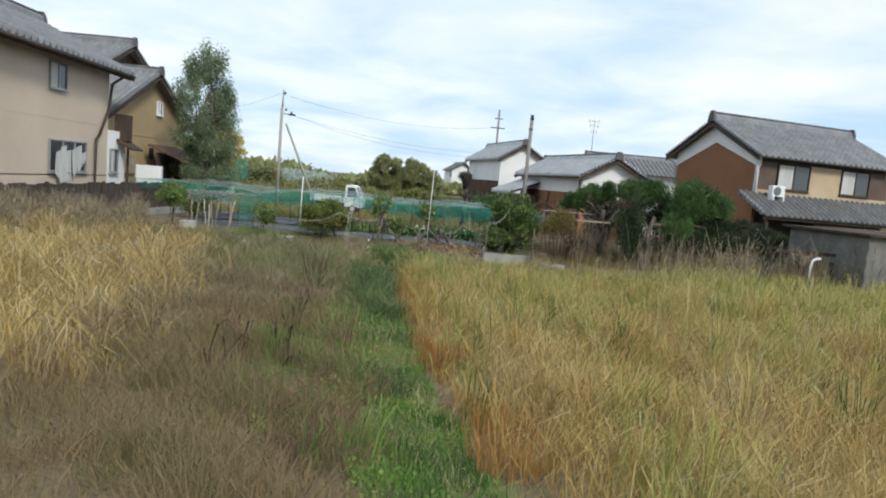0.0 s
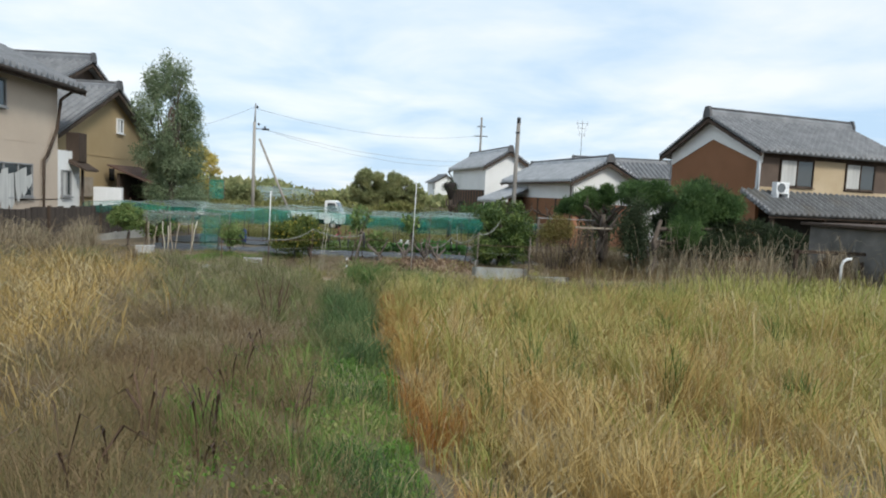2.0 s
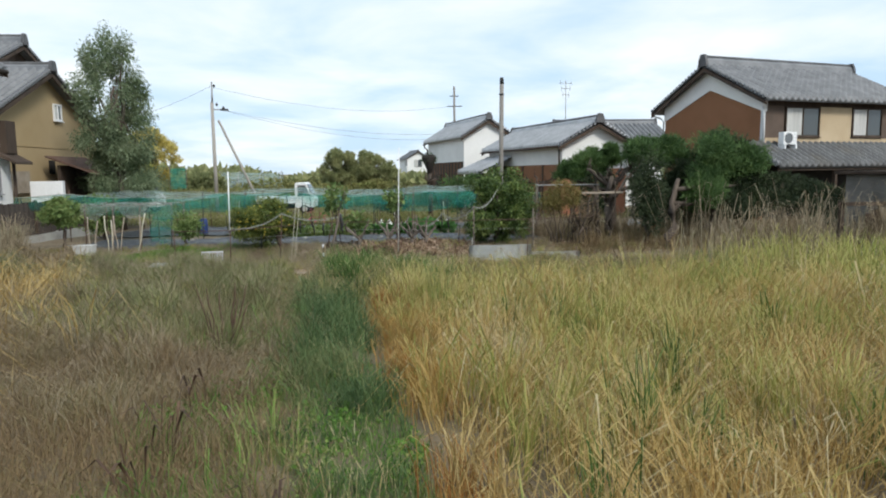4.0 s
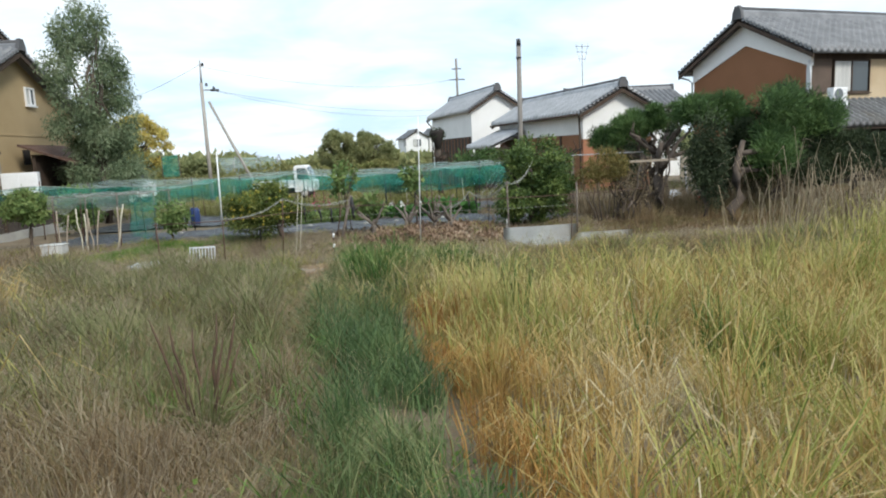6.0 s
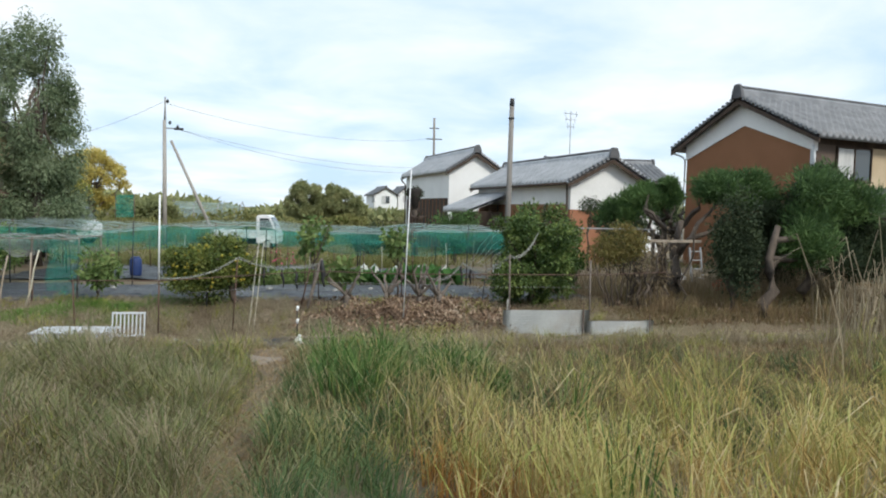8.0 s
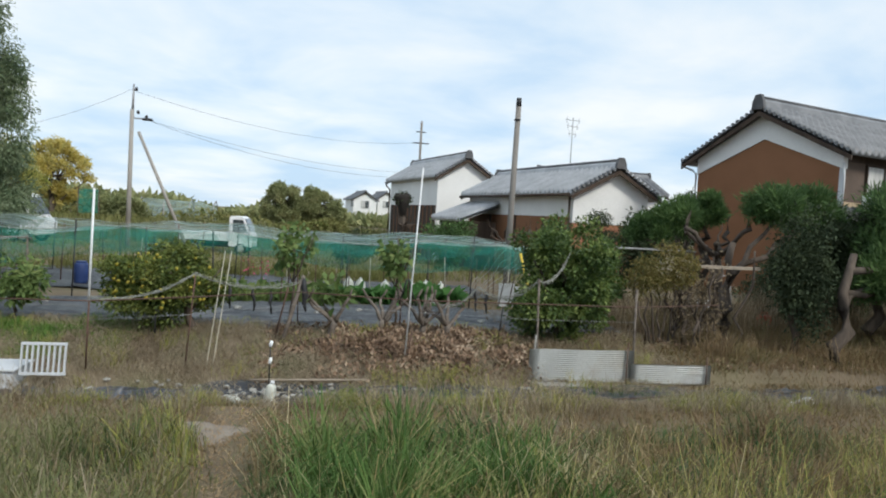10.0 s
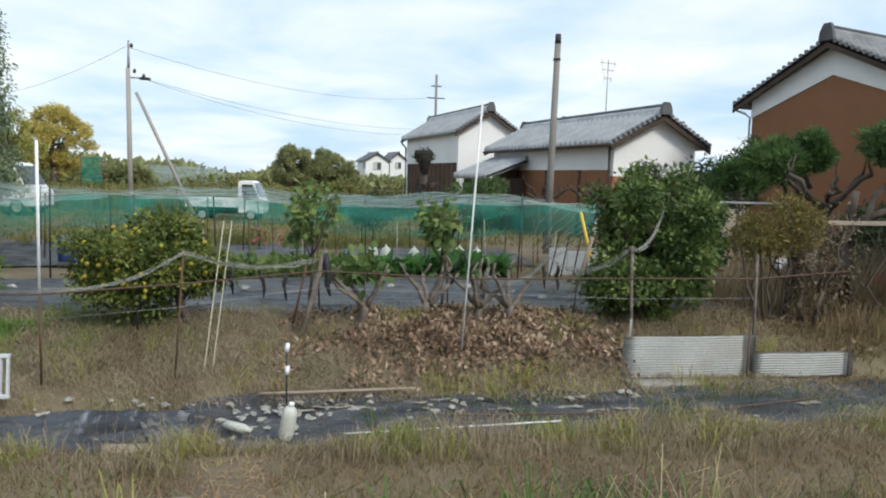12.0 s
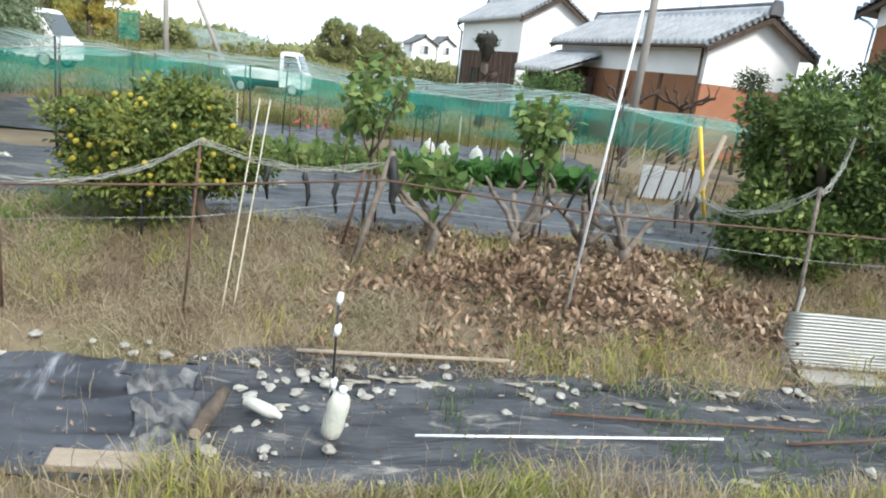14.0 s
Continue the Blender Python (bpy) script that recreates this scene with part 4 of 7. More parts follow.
def dock_plant(x, y):
    """A dried dock: rusty seed stalks over a few long green leaves."""
    t = base("dock_plant", "dried dock plant with dark rusty seed stalks", "weed", pose(x, y, float(land(np.array(x), np.array(y))) - 0.02))
    r = random.Random(17)
    for k in range(11):
        a = r.uniform(0, 6.28)
        far, high = r.uniform(0.06, 0.24), r.uniform(0.36, 0.72)
        tip = (far * math.cos(a), far * math.sin(a) * 0.7, high)
        pts = crooked((0.03 * math.cos(a), 0.03 * math.sin(a), 0), tip, 5, 0.012, k)
        part("stalk", tubed(pts, [0.003, 0.003, 0.003, 0.006, 0.007, 0.003], 5), G_RUSTSTEM, t, "dark rusty seed stalk")
    n = 110
    az = rng.uniform(0, 6.28, n)
    d = np.stack([np.cos(az), np.sin(az), rng.uniform(1.0, 2.5, n)], 1)
    p = np.stack([0.05 * np.cos(az), 0.05 * np.sin(az), rng.uniform(0, 0.22, n)], 1)
    leaves("leaves", p, d, 0.3, 0.009, G_SAGE, t, -0.1)


dock_plant(-2.08, 10.1)


# ---- houses ----
def roof_slope(name, parent, length, run, drop, material, label=""):
    """One tiled slope: rolls run down it, courses step. Local: x along the eave, y up the slope's plan, z up; eave line at y=0, z=0."""
    cols, rows = max(4, int(length / 0.3)), max(3, int(math.hypot(run, drop) / 0.26))
    us = []
    for c in range(cols):
        us += [(c + f, h) for f, h in ((0.0, 0.0), (0.06, 0.09), (0.25, 0.125), (0.44, 0.09), (0.5, 0.0), (0.85, -0.01))]
    us.append((cols, 0.0))
    co = []
    for r in range(rows):
        for f, step in ((0.0, 0.035), (0.98, 0.0)):
            v = (r + f) / rows
            for u, h in us:
                co.append((u / cols * length, v * run, v * drop + h + step))
    nu = len(us)
    for u, h in us:
        co.append((u / cols * length, run, drop - 0.12))
    for u, h in us:
        co.append((u / cols * length, 0.0, -0.10))
    lines = 2 * rows
    idx = []
    for r in range(lines - 1):
        for k in range(nu - 1):
            a = r * nu + k
            idx += [a, a + 1, a + nu + 1, a + nu]
    top, bot = lines * nu, (lines + 1) * nu
    for k in range(nu - 1):
        idx += [bot + k, bot + k + 1, k + 1, k]
        idx += [top + k, top + k + 1, bot + k + 1, bot + k]
    ob = raw_mesh(name, np.array(co), np.array(idx), np.full(len(idx) // 4, 4), material, "", label, "", parent)
    return ob


VERGE_TILE = bpy.data.meshes.new("verge_tile")
tube_bm = tubed([(-0.08, 0, 0), (0.08, 0, 0)], 0.062, 8)
tube_bm.to_mesh(VERGE_TILE)
tube_bm.free()
VERGE_TILE.materials.append(M_TILE)


def gable_roof(parent, length, hw, eave, ridge, material=None, over=0.0, ornament=True, ridge_h=0.28):
    """Two slopes, a built-up ridge with end tiles, and verge boards. Ridge along local x from 0 to length, eaves at y = -hw and hw."""
    material = material or M_TILE
    a = roof_slope("roof", parent, length, hw, ridge - eave, material)
    a.matrix_basis = pose(0, -hw, eave)
    b = roof_slope("roof", parent, length, hw, ridge - eave, material)
    b.matrix_basis = pose(length, hw, eave, 0, 0, 180)
    bm = bmesh.new()
    prism(bm, [(-0.19, ridge - 0.06), (-0.14, ridge + ridge_h * 0.7), (-0.07, ridge + ridge_h), (0.07, ridge + ridge_h), (0.14, ridge + ridge_h * 0.7), (0.19, ridge - 0.06)], "x", 0.02, length - 0.02)
    cap = part("ridge", bm, material, parent, "built-up tile ridge")
    bm = bmesh.new()
    tube(bm, [(0.0, 0, ridge + ridge_h + 0.03), (length, 0, ridge + ridge_h + 0.03)], 0.075, 8)
    part("ridge_cap", bm, M_TILE_D, cap)
    if ornament:
        for x in (-0.03, length + 0.03):
            bm = bmesh.new()
            prism(bm, [(-0.22, ridge - 0.06), (-0.2, ridge + ridge_h * 0.6), (-0.1, ridge + ridge_h + 0.13), (0.1, ridge + ridge_h + 0.13), (0.2, ridge + ridge_h * 0.6), (0.22, ridge - 0.06)], "x", x - 0.06, x + 0.06)
            part("end_tile", bm, M_TILE_D, cap, "dark ornamental ridge-end tile")
    for x in (0.03, length - 0.03):
        for s in (-1, 1):
            bm = bmesh.new()
            prism(bm, [(s * hw, eave - 0.1), (s * hw, eave - 0.24), (0, ridge - 0.26), (0, ridge - 0.1)], "x", x - 0.025, x + 0.025)
            part("verge_board", bm, M_DWOOD, parent)
            k = max(6, int(math.hypot(hw, ridge - eave) / 0.19))
            for i in range(k):
                v = (i + 0.5) / k
                shared("verge_tile", VERGE_TILE, parent, pose(x, s * hw * (1 - v), eave + (ridge - eave) * v + 0.03))


def wall_box(name, parent, x0, x1, y0, y1, z0, z1, material, label=""):
    return part(name, boxed(x0, x1, y0, y1, z0, z1), material, parent, label)


def gable_wall(name, parent, x0, x1, outline, material, label=""):
    return part(name, prism(bmesh.new(), outline, "x", x0, x1), material, parent, label)


def window(parent, m, w, h, panes=2, curtain=True, frame_mat=None, label="aluminium sliding window"):
    """A framed window; local x across, z up, facing -y, back against y=0."""
    frame_mat = frame_mat or M_GREYST
    top = part("window", boxed(-0.02, w + 0.02, 0.01, 0.03, -0.02, h + 0.02), M_DARK, parent, label)
    top.matrix_basis = m
    bm = bmesh.new()
    t = 0.045
    for a in ((-t, w + t, -t, 0.0), (-t, w + t, h, h + t)):
        box(bm, a[0], a[1], -0.07, 0.02, a[2], a[3])
    for x in [-t, w] + [w * i / panes - t / 2 for i in range(1, panes)]:
        box(bm, x, x + t, -0.065, 0.015, 0, h)
    part("window_frame", bm, frame_mat, top)
    for i in range(panes):
        part("pane", boxed(w * i / panes + 0.02, w * (i + 1) / panes - 0.02, -0.03, -0.022, 0.01, h - 0.01), M_CURTAIN if (curtain and i % 2 == 0) else M_GLASS, top)
    part("sill", boxed(-0.08, w + 0.08, -0.11, 0.02, -0.09, -t - 0.003), frame_mat, top)
    return top


def house_base(name, label, cx, cy, cz, dx, dy):
    return base(name, label, "house", pose(cx, cy, cz, 0, 0, math.degrees(math.atan2(dy, dx))))


def brown_house():
    h = house_base("house", "two-storey brown-walled house with grey tiled roofs", 11.86, 30.49, 0, 0.958, 0.286)
    L, hw, ev, rg = 8.15, 3.1, 4.36, 5.95
    gable_roof(h, L, hw, ev, rg)
    front, back, x0, x1 = -2.62, 2.62, 0.42, 7.75
    sl = (rg - ev) / hw
    wall_box("wall", h, x0, x1, front, front + 0.15, -0.3, ev + 0.1, M_DWOOD, "dark timber front wall")
    wall_box("wall", h, x0, x1, back - 0.15, back, -0.3, ev + 0.1, M_BROWN)
    for a, b in ((x0 - 0.02, x0 + 0.15), (x1 - 0.15, x1 + 0.02)):
        gable_wall("gable_wall", h, a, b, [(-2.64, -0.3), (2.64, -0.3), (2.64, 3.95), (0, 5.0), (-2.64, 3.95)], M_BROWN, "smooth brown gable wall")
        gable_wall("gable_band", h, a - 0.04, b - 0.002, [(-2.66, 3.93), (-2.66, ev + 0.12), (0, rg - 0.16), (2.66, ev + 0.12), (2.66, 3.93), (0, 4.98)], M_WHITE, "white plaster band under the verge")
    part("corner_post", boxed(x0 - 0.05, x0 + 0.06, front - 0.05, front + 0.06, 2.3, 3.95), M_PANEL, h)
    # upper front panels
    for a, b, mm in ((0.5, 1.42, M_PBROWN), (3.25, 4.95, M_TAN), (6.6, 7.7, M_PBROWN)):
        wall_box("wall_panel", h, a, b, front - 0.03, front - 0.002, 2.95, 4.15, mm, "plain upper wall panel")
    wall_box("wall_panel", h, 0.5, 7.7, front - 0.06, front - 0.032, 2.78, 2.98, M_TAN)
    window(h, pose(1.5, front - 0.03, 3.08), 1.65, 1.0, 2, True, M_DWOOD)
    window(h, pose(5.0, front - 0.03, 3.1), 1.55, 1.0, 2, True, M_DWOOD)
    for s in (-1, 1):
        part("rafter_ends", boxed(0.4, 7.8, s * 2.7 - 0.25, s * 2.7 + 0.25, ev + 0.02, ev + 0.07), M_DWOOD, h)
    # pent roof over the ground floor
    pr = roof_slope("pent_roof", h, 9.0, 1.55, 0.85, M_TILE_P, "grey tiled lower roof")
    pr.matrix_basis = pose(-0.35, front - 1.5, 1.95)
    for i in range(8):
        v = (i + 0.5) / 8
        part("verge_tile", tubed([(-0.42, front - 1.5 + 1.5 * v, 1.98 + 0.82 * v), (-0.26, front - 1.5 + 1.5 * v, 1.98 + 0.82 * v)], 0.09, 8), M_TILE, h)
    part("fascia", boxed(-0.3, 8.6, front - 1.45, front - 1.4, 1.78, 1.9), M_DWOOD, h)
    for x in (0.0, 2.6, 5.2, 8.2):
        part("post", boxed(x, x + 0.12, front - 1.3, front - 1.18, -0.3, 2.0), M_DWOOD, h)
    # Flat near-black panel: the pent roof's shade put into its colour.
    wall_box("wall_panel", h, 0.6, 7.6, front - 0.04, front - 0.004, 0.0, 1.9, M_DARK, "near-black panel painting in the shade under the lower roof")
    part("drainpipe", tubed([(0.3, front - 0.1, 4.1), (0.36, front - 0.1, 3.6), (0.36, front - 0.08, 2.75)], 0.035), M_PANEL, h)
    part("gutter", tubed([(0.1, 3.05, 4.2), (0.35, 2.9, 4.1), (0.36, 2.7, 3.95), (0.36, 2.7, 0.2)], 0.035), M_PANEL, h)
    # the outdoor unit on the pent roof
    ac = base("air_conditioner", "white outdoor air-conditioner unit on the lower roof", "air conditioner")
    ac.matrix_basis = h.matrix_basis @ pose(1.05, front - 0.55, 2.62) @ Matrix.Scale(0.8, 4)
    body = part("body", boxed(-0.4, 0.4, -0.15, 0.15, 0.12, 0.68, 0.02), M_WPAINT, ac)
    bm = bmesh.new()
    bmesh.ops.create_cone(bm, segments=24, radius1=0.23, radius2=0.23, depth=0.03, cap_ends=True, matrix=pose(-0.1, -0.16, 0.4, 90))
    part("fan_grille", bm, M_SHUT, ac, "dark round fan grille")
    for x in (-0.33, 0.33):
        part("foot", boxed(x - 0.04, x + 0.04, -0.2, 0.2, -0.08, 0.125), M_WPAINT, ac)
    for z in (0.25, 0.4, 0.55):
        part("slat", boxed(0.17, 0.37, -0.162, -0.148, z, z + 0.03), M_PANEL, ac)
    return h


brown_house()


def barn():
    h = house_base("barn", "low farm barn with white plaster and grey tiles", 8.65, 33.45, -0.1, -0.229, 0.973)
    L, hw, ev, rg = 9.2, 1.98, 3.1, 4.12
    gable_roof(h, L, hw, ev, rg, M_TILE_SKYLIT, ridge_h=0.2)
    # local +y is the side toward the gardens
    wall_box("wall", h, 0.4, L - 0.3, 1.5, 1.62, -0.2, 2.25, M_BROWN, "weathered brown boarding")
    wall_box("wall", h, 0.4, L - 0.3, 1.5, 1.6, 2.25, ev + 0.1, M_WHITE, "grey-white plaster band")
    wall_box("wall", h, 0.4, L - 0.3, -1.62, -1.5, -0.2, ev + 0.1, M_WHITE)
    for a, b in ((0.38, 0.5), (L - 0.42, L - 0.3)):
        gable_wall("gable_wall", h, a, b, [(-1.63, -0.2), (1.63, -0.2), (1.63, 2.05), (-1.63, 2.05)], mat("orange_clay", (0.30, 0.13, 0.075), (0.36, 0.17, 0.10), 1.5, 0.9), "orange clay lower gable")
        gable_wall("gable_wall", h, a - 0.02, b, [(-1.64, 2.05), (1.64, 2.05), (1.64, ev + 0.1), (0, rg - 0.12), (-1.64, ev + 0.1)], M_WHITE, "white plaster gable")
    part("gutter", tubed([(0.1, 2.02, 3.02), (L, 2.02, 3.0)], 0.05), M_DWOOD, h)
    part("downpipe", tubed([(0.45, 1.75, 3.0), (0.45, 1.7, 0)], 0.04), M_DWOOD, h)
    for x in (2.2, 4.4, 6.6):
        part("post", boxed(x, x + 0.12, 1.6, 1.66, 0.0, 2.25), M_DWOOD, h)
    lo = roof_slope("lean_to_roof", h, 3.2, 1.9, 0.75, M_TILE_SKYLIT, "small tiled lean-to roof")
    lo.matrix_basis = pose(L - 0.2, 3.5, 1.95, 0, 0, 180) @ pose(-3.2 + 3.2, 0, 0)
    part("lean_to_wall", boxed(L - 3.2, L - 0.4, 1.7, 3.1, -0.4, 1.9), M_DWOOD, h)
    a = base("antenna", "thin television antenna on the barn roof", "antenna", pose(8.05, 36.9, 4.2))
    part("mast", tubed([(0, 0, -0.3), (0, 0, 2.0)], 0.018, 6), M_GREYST, a)
    for z, w in ((1.9, 0.35), (1.65, 0.28), (1.35, 0.2)):
        part("boom", tubed([(-w, -0.1, z), (w, 0.1, z)], 0.012, 6), M_GREYST, a)
        for x in (-0.8, 0, 0.8):
            part("element", tubed([(w * x, 0.1 * x, z - 0.12), (w * x, 0.1 * x, z + 0.14)], 0.008, 5), M_GREYST, a)


barn()


def storehouse():
    h = house_base("storehouse", "white plastered storehouse with dark timber base", 5.45, 44.6, -0.45, -0.21, 0.978)
    L, hw, ev, rg = 8.5, 1.78, 4.4, 5.5
    gable_roof(h, L, hw, ev, rg, M_TILE_SKYLIT, ridge_h=0.22)
    wall_box("wall", h, 0.3, L - 0.3, 1.4, 1.5, 2.95, ev + 0.15, M_WHITE, "white plaster upper wall")
    wall_box("wall", h, 0.3, L - 0.3, 1.38, 1.48, -0.2, 2.95, M_DWOOD, "dark boarded lower wall")
    wall_box("wall", h, 0.3, L - 0.3, -1.5, -1.4, -0.2, ev + 0.15, M_WHITE)
    for a, b in ((0.28, 0.4), (L - 0.42, L - 0.3)):
        gable_wall("gable_wall", h, a, b, [(-1.51, -0.2), (1.51, -0.2), (1.51, ev + 0.15), (0, rg - 0.1), (-1.51, ev + 0.15)], M_WHITE, "white plaster gable")
    part("gutter", tubed([(L - 0.1, 1.82, 4.3), (L, 1.7, 4.1), (L - 0.2, 1.55, 3.9), (L - 0.2, 1.55, 0.5)], 0.05), M_DWOOD, h)
    window(h, pose(6.0, 1.5, 1.2, 0, 0, 180), 0.9, 0.9, 2, False, M_DWOOD)
    for k in range(12):
        part("board", boxed(0.4 + k * 0.63, 0.4 + k * 0.63 + 0.05, 1.48, 1.51, -0.2, 2.93), M_BROWN, h)


storehouse()


def beige_house():
    h = house_base("house", "large beige rendered house with grey tiled roof", -15.05, 25.25, 0, 0, -1)
    L, hw, ev, rg = 17.0, 3.45, 5.0, 6.55
    gable_roof(h, L, hw, ev, rg)
    # local x runs back along the field, local +y is the side toward the field
    wall_box("wall", h, 0.5, L - 0.4, 2.62, 2.78, -0.3, ev + 0.1, M_BEIGE, "beige rendered side wall")
    part("joint", boxed(0.5, L - 0.4, 2.775, 2.79, 1.3, 1.33), M_DWOOD, h)
    part("joint", boxed(0.5, L - 0.4, 2.775, 2.788, 3.05, 3.075), M_BEIGE, h)
    wall_box("wall", h, 0.5, L - 0.4, -2.78, -2.62, -0.3, ev + 0.1, M_BEIGE)
    for a, b in ((0.48, 0.62), (L - 0.52, L - 0.38)):
        gable_wall("gable_wall", h, a, b, [(-2.77, -0.3), (2.77, -0.3), (2.77, ev + 0.1), (0, rg - 0.12), (-2.77, ev + 0.1)], M_BEIGE)
    part("fascia", boxed(0.0, L, 3.3, 3.36, ev - 0.2, ev - 0.05), M_DWOOD, h)
    part("gutter", tubed([(0.05, 3.45, 4.92), (L, 3.45, 4.92)], 0.06), M_DWOOD, h)
    window(h, pose(4.2, 2.78, 4.0, 0, 0, 180), 0.85, 0.72)
    window(h, pose(4.15, 2.78, 1.45, 0, 0, 180), 2.1, 0.92, 3, False, M_GREYST, "wide white-framed window behind torn sheeting")
    r = random.Random(6)
    for k in range(6):
        x = 2.15 + 0.3 * k
        top, low = 2.3 - r.uniform(0, 0.25), (1.75, 1.5, 1.35, 1.15, 1.05, 1.3)[k]
        bm = prism(bmesh.new(), [(x, top), (x + 0.3, top - r.uniform(0, 0.12)), (x + r.uniform(0.2, 0.36), low + r.uniform(0, 0.2)), (x + 0.15, low - 0.12), (x - 0.03, low + 0.1)], "y", 2.87 + 0.015 * (k % 3), 2.88 + 0.015 * (k % 3))
        part("torn_sheet", bm, M_CURTAIN, h, "torn grey plastic sheeting")
    part("drainpipe", tubed([(0.55, 3.3, 4.85), (0.62, 2.95, 4.55), (0.75, 2.9, 3.6), (1.25, 2.86, 2.7), (1.45, 2.86, 2.55), (1.45, 2.86, 0)], 0.05), M_DWOOD, h)
    # low wing at the far end
    w = part("wing", boxed(-1.05, 0.46, -1.0, 2.72, -0.3, 2.95), M_WHITE, h, "low whitish wing wall")
    window(h, pose(0.15, 2.72, 1.45, 0, 0, 180), 0.5, 0.8, 2, True, M_GREYST)
    part("flue", boxed(-1.1, -0.55, 2.5, 2.95, 2.6, 3.6, 0.03), M_DWOOD, h, "dark metal flue box")
    bm = bmesh.new()
    prism(bm, [(2.6, 2.75), (3.3, 2.35), (3.3, 2.28), (2.6, 2.6)], "x", -1.25, -0.3)
    part("awning", bm, M_DWOOD, h)
    part("drainpipe", tubed([(-1.0, 2.85, 2.4), (-1.0, 2.85, 0)], 0.05), M_DWOOD, h)


beige_house()


def ochre_house():
    h = house_base("house", "ochre gabled house with grey tiled roof", -12.72, 30.25, 0, -1, 0)
    L, hw, ev, rg = 9.0, 4.5, 3.62, 5.75
    gable_roof(h, L, hw, ev, rg, ridge_h=0.18)
    gable_wall("gable_wall", h, 0.4, 0.55, [(-4.1, -0.3), (4.1, -0.3), (4.1, ev + 0.12), (0, rg - 0.1), (-4.1, ev + 0.12)], M_OCHRE, "plain ochre rendered gable")
    gable_wall("gable_wall", h, L - 0.5, L - 0.35, [(-4.1, -0.3), (4.1, -0.3), (4.1, ev + 0.12), (0, rg - 0.1), (-4.1, ev + 0.12)], M_OCHRE)
    for s in (-1, 1):
        wall_box("wall", h, 0.42, L - 0.4, s * 4.0 - 0.08, s * 4.0 + 0.08, -0.3, ev + 0.1, M_OCHRE)
    # facing the field is local -x
    turn = pose(0.4, 0, 0, 0, 0, -90)
    window(h, turn @ pose(0.7, 0, 4.05), 0.5, 0.52, 2, True, M_WPAINT)
    part("shutter_box", boxed(0.3, 0.4, 1.5, 2.6, 1.35, 2.1), M_WOOD, h, "boarded opening")
    part("vent", boxed(0.36, 0.4, -0.45, -0.05, 2.0, 2.5), M_DARK, h)
    part("mortar_line", boxed(0.38, 0.402, -4.05, 4.05, 2.95, 2.97), M_OCHRE, h)
    p = base("metal_locker", "white metal sheet locker standing by the ochre house", "locker", pose(-12.1, 28.0, 0, 0, 0, 8))
    part("body", boxed(-0.5, 0.5, -0.12, 0.12, 0.05, 1.75, 0.015), M_WPAINT, p)
    part("door", boxed(-0.47, -0.01, -0.135, -0.122, 0.1, 1.7, 0.004), M_WPAINT, p)
    part("door", boxed(0.01, 0.47, -0.135, -0.122, 0.1, 1.7, 0.004), M_WPAINT, p)
    part("foot", boxed(-0.48, 0.48, -0.1, 0.1, -0.1, 0.052), M_GREYST, p)
    s = base("lean_to_shed", "dark timber lean-to shed with a rusty sheet roof", "shed", pose(-11.9, 30.6, 0))
    bm = bmesh.new()
    prism(bm, [(-0.9, 2.65), (0.85, 2.0), (0.85, 1.93), (-0.9, 2.58)], "y", -1.2, 1.9)
    part("roof", bm, M_RUST, s, "rusty sheet roof")
    part("wall", boxed(-0.6, 0.6, 1.55, 1.65, 0, 2.0), M_PBROWN, s)
    part("wall", boxed(-0.6, -0.5, -1.0, 1.5, 0, 2.3), M_DWOOD, s)
    for k in range(7):
        part("board", boxed(0.55, 0.6, -1.0 + k * 0.36, -0.72 + k * 0.36, 0, 1.9), M_PBROWN if k % 3 else M_DWOOD, s)
    for y in (-1.0, 1.5):
        part("post", boxed(0.6, 0.72, y, y + 0.12, 0, 2.0), M_BARK, s)


ochre_house()


def back_house():
    h = house_base("house", "tall grey-roofed house behind the others", -16.5, 36.0, 0, -1, 0)
    L, hw, ev, rg = 8.0, 3.6, 6.1, 7.75
    gable_roof(h, L, hw, ev, rg)
    part("body", boxed(0.5, L - 0.4, -3.1, 3.1, -0.3, ev + 0.05), M_WHITE, h, "grey-white walls")
    gable_wall("gable_wall", h, 0.46, 0.6, [(-3.1, ev), (3.1, ev), (3.1, ev + 0.14), (0, rg - 0.1), (-3.1, ev + 0.14)], M_DWOOD)
    # Plain white fitting on the roof edge; not a light source.
    d = base("roof_fitting", "small white fitting fixed at the roof edge", "fitting", pose(-13.6, 27.2, 5.1))
    part("arm", tubed([(0, 0, -1.2), (0, 0, 0.15), (0.2, 0, 0.3)], 0.03), M_WPAINT, d)
    part("head", boxed(-0.1, 0.14, -0.12, 0.12, 0.25, 0.55, 0.03), M_WPAINT, d)


back_house()


def plain_house(cx, cy, cz, dx, dy, L, hw, ev, rg, wall, label, wins=()):
    h = house_base("house", label, cx, cy, cz, dx, dy)
    gable_roof(h, L, hw, ev, rg, ridge_h=0.2)
    part("body", boxed(0.4, L - 0.4, -hw + 0.45, hw - 0.45, -0.3, ev + 0.05), wall, h)
    for a, b in ((0.38, 0.5), (L - 0.5, L - 0.38)):
        gable_wall("gable_wall", h, a, b, [(-hw + 0.44, ev), (hw - 0.44, ev), (hw - 0.44, ev + 0.14), (0, rg - 0.1), (-hw + 0.44, ev + 0.14)], wall)
    for m, w, hh in wins:
        window(h, m, w, hh)
    return h


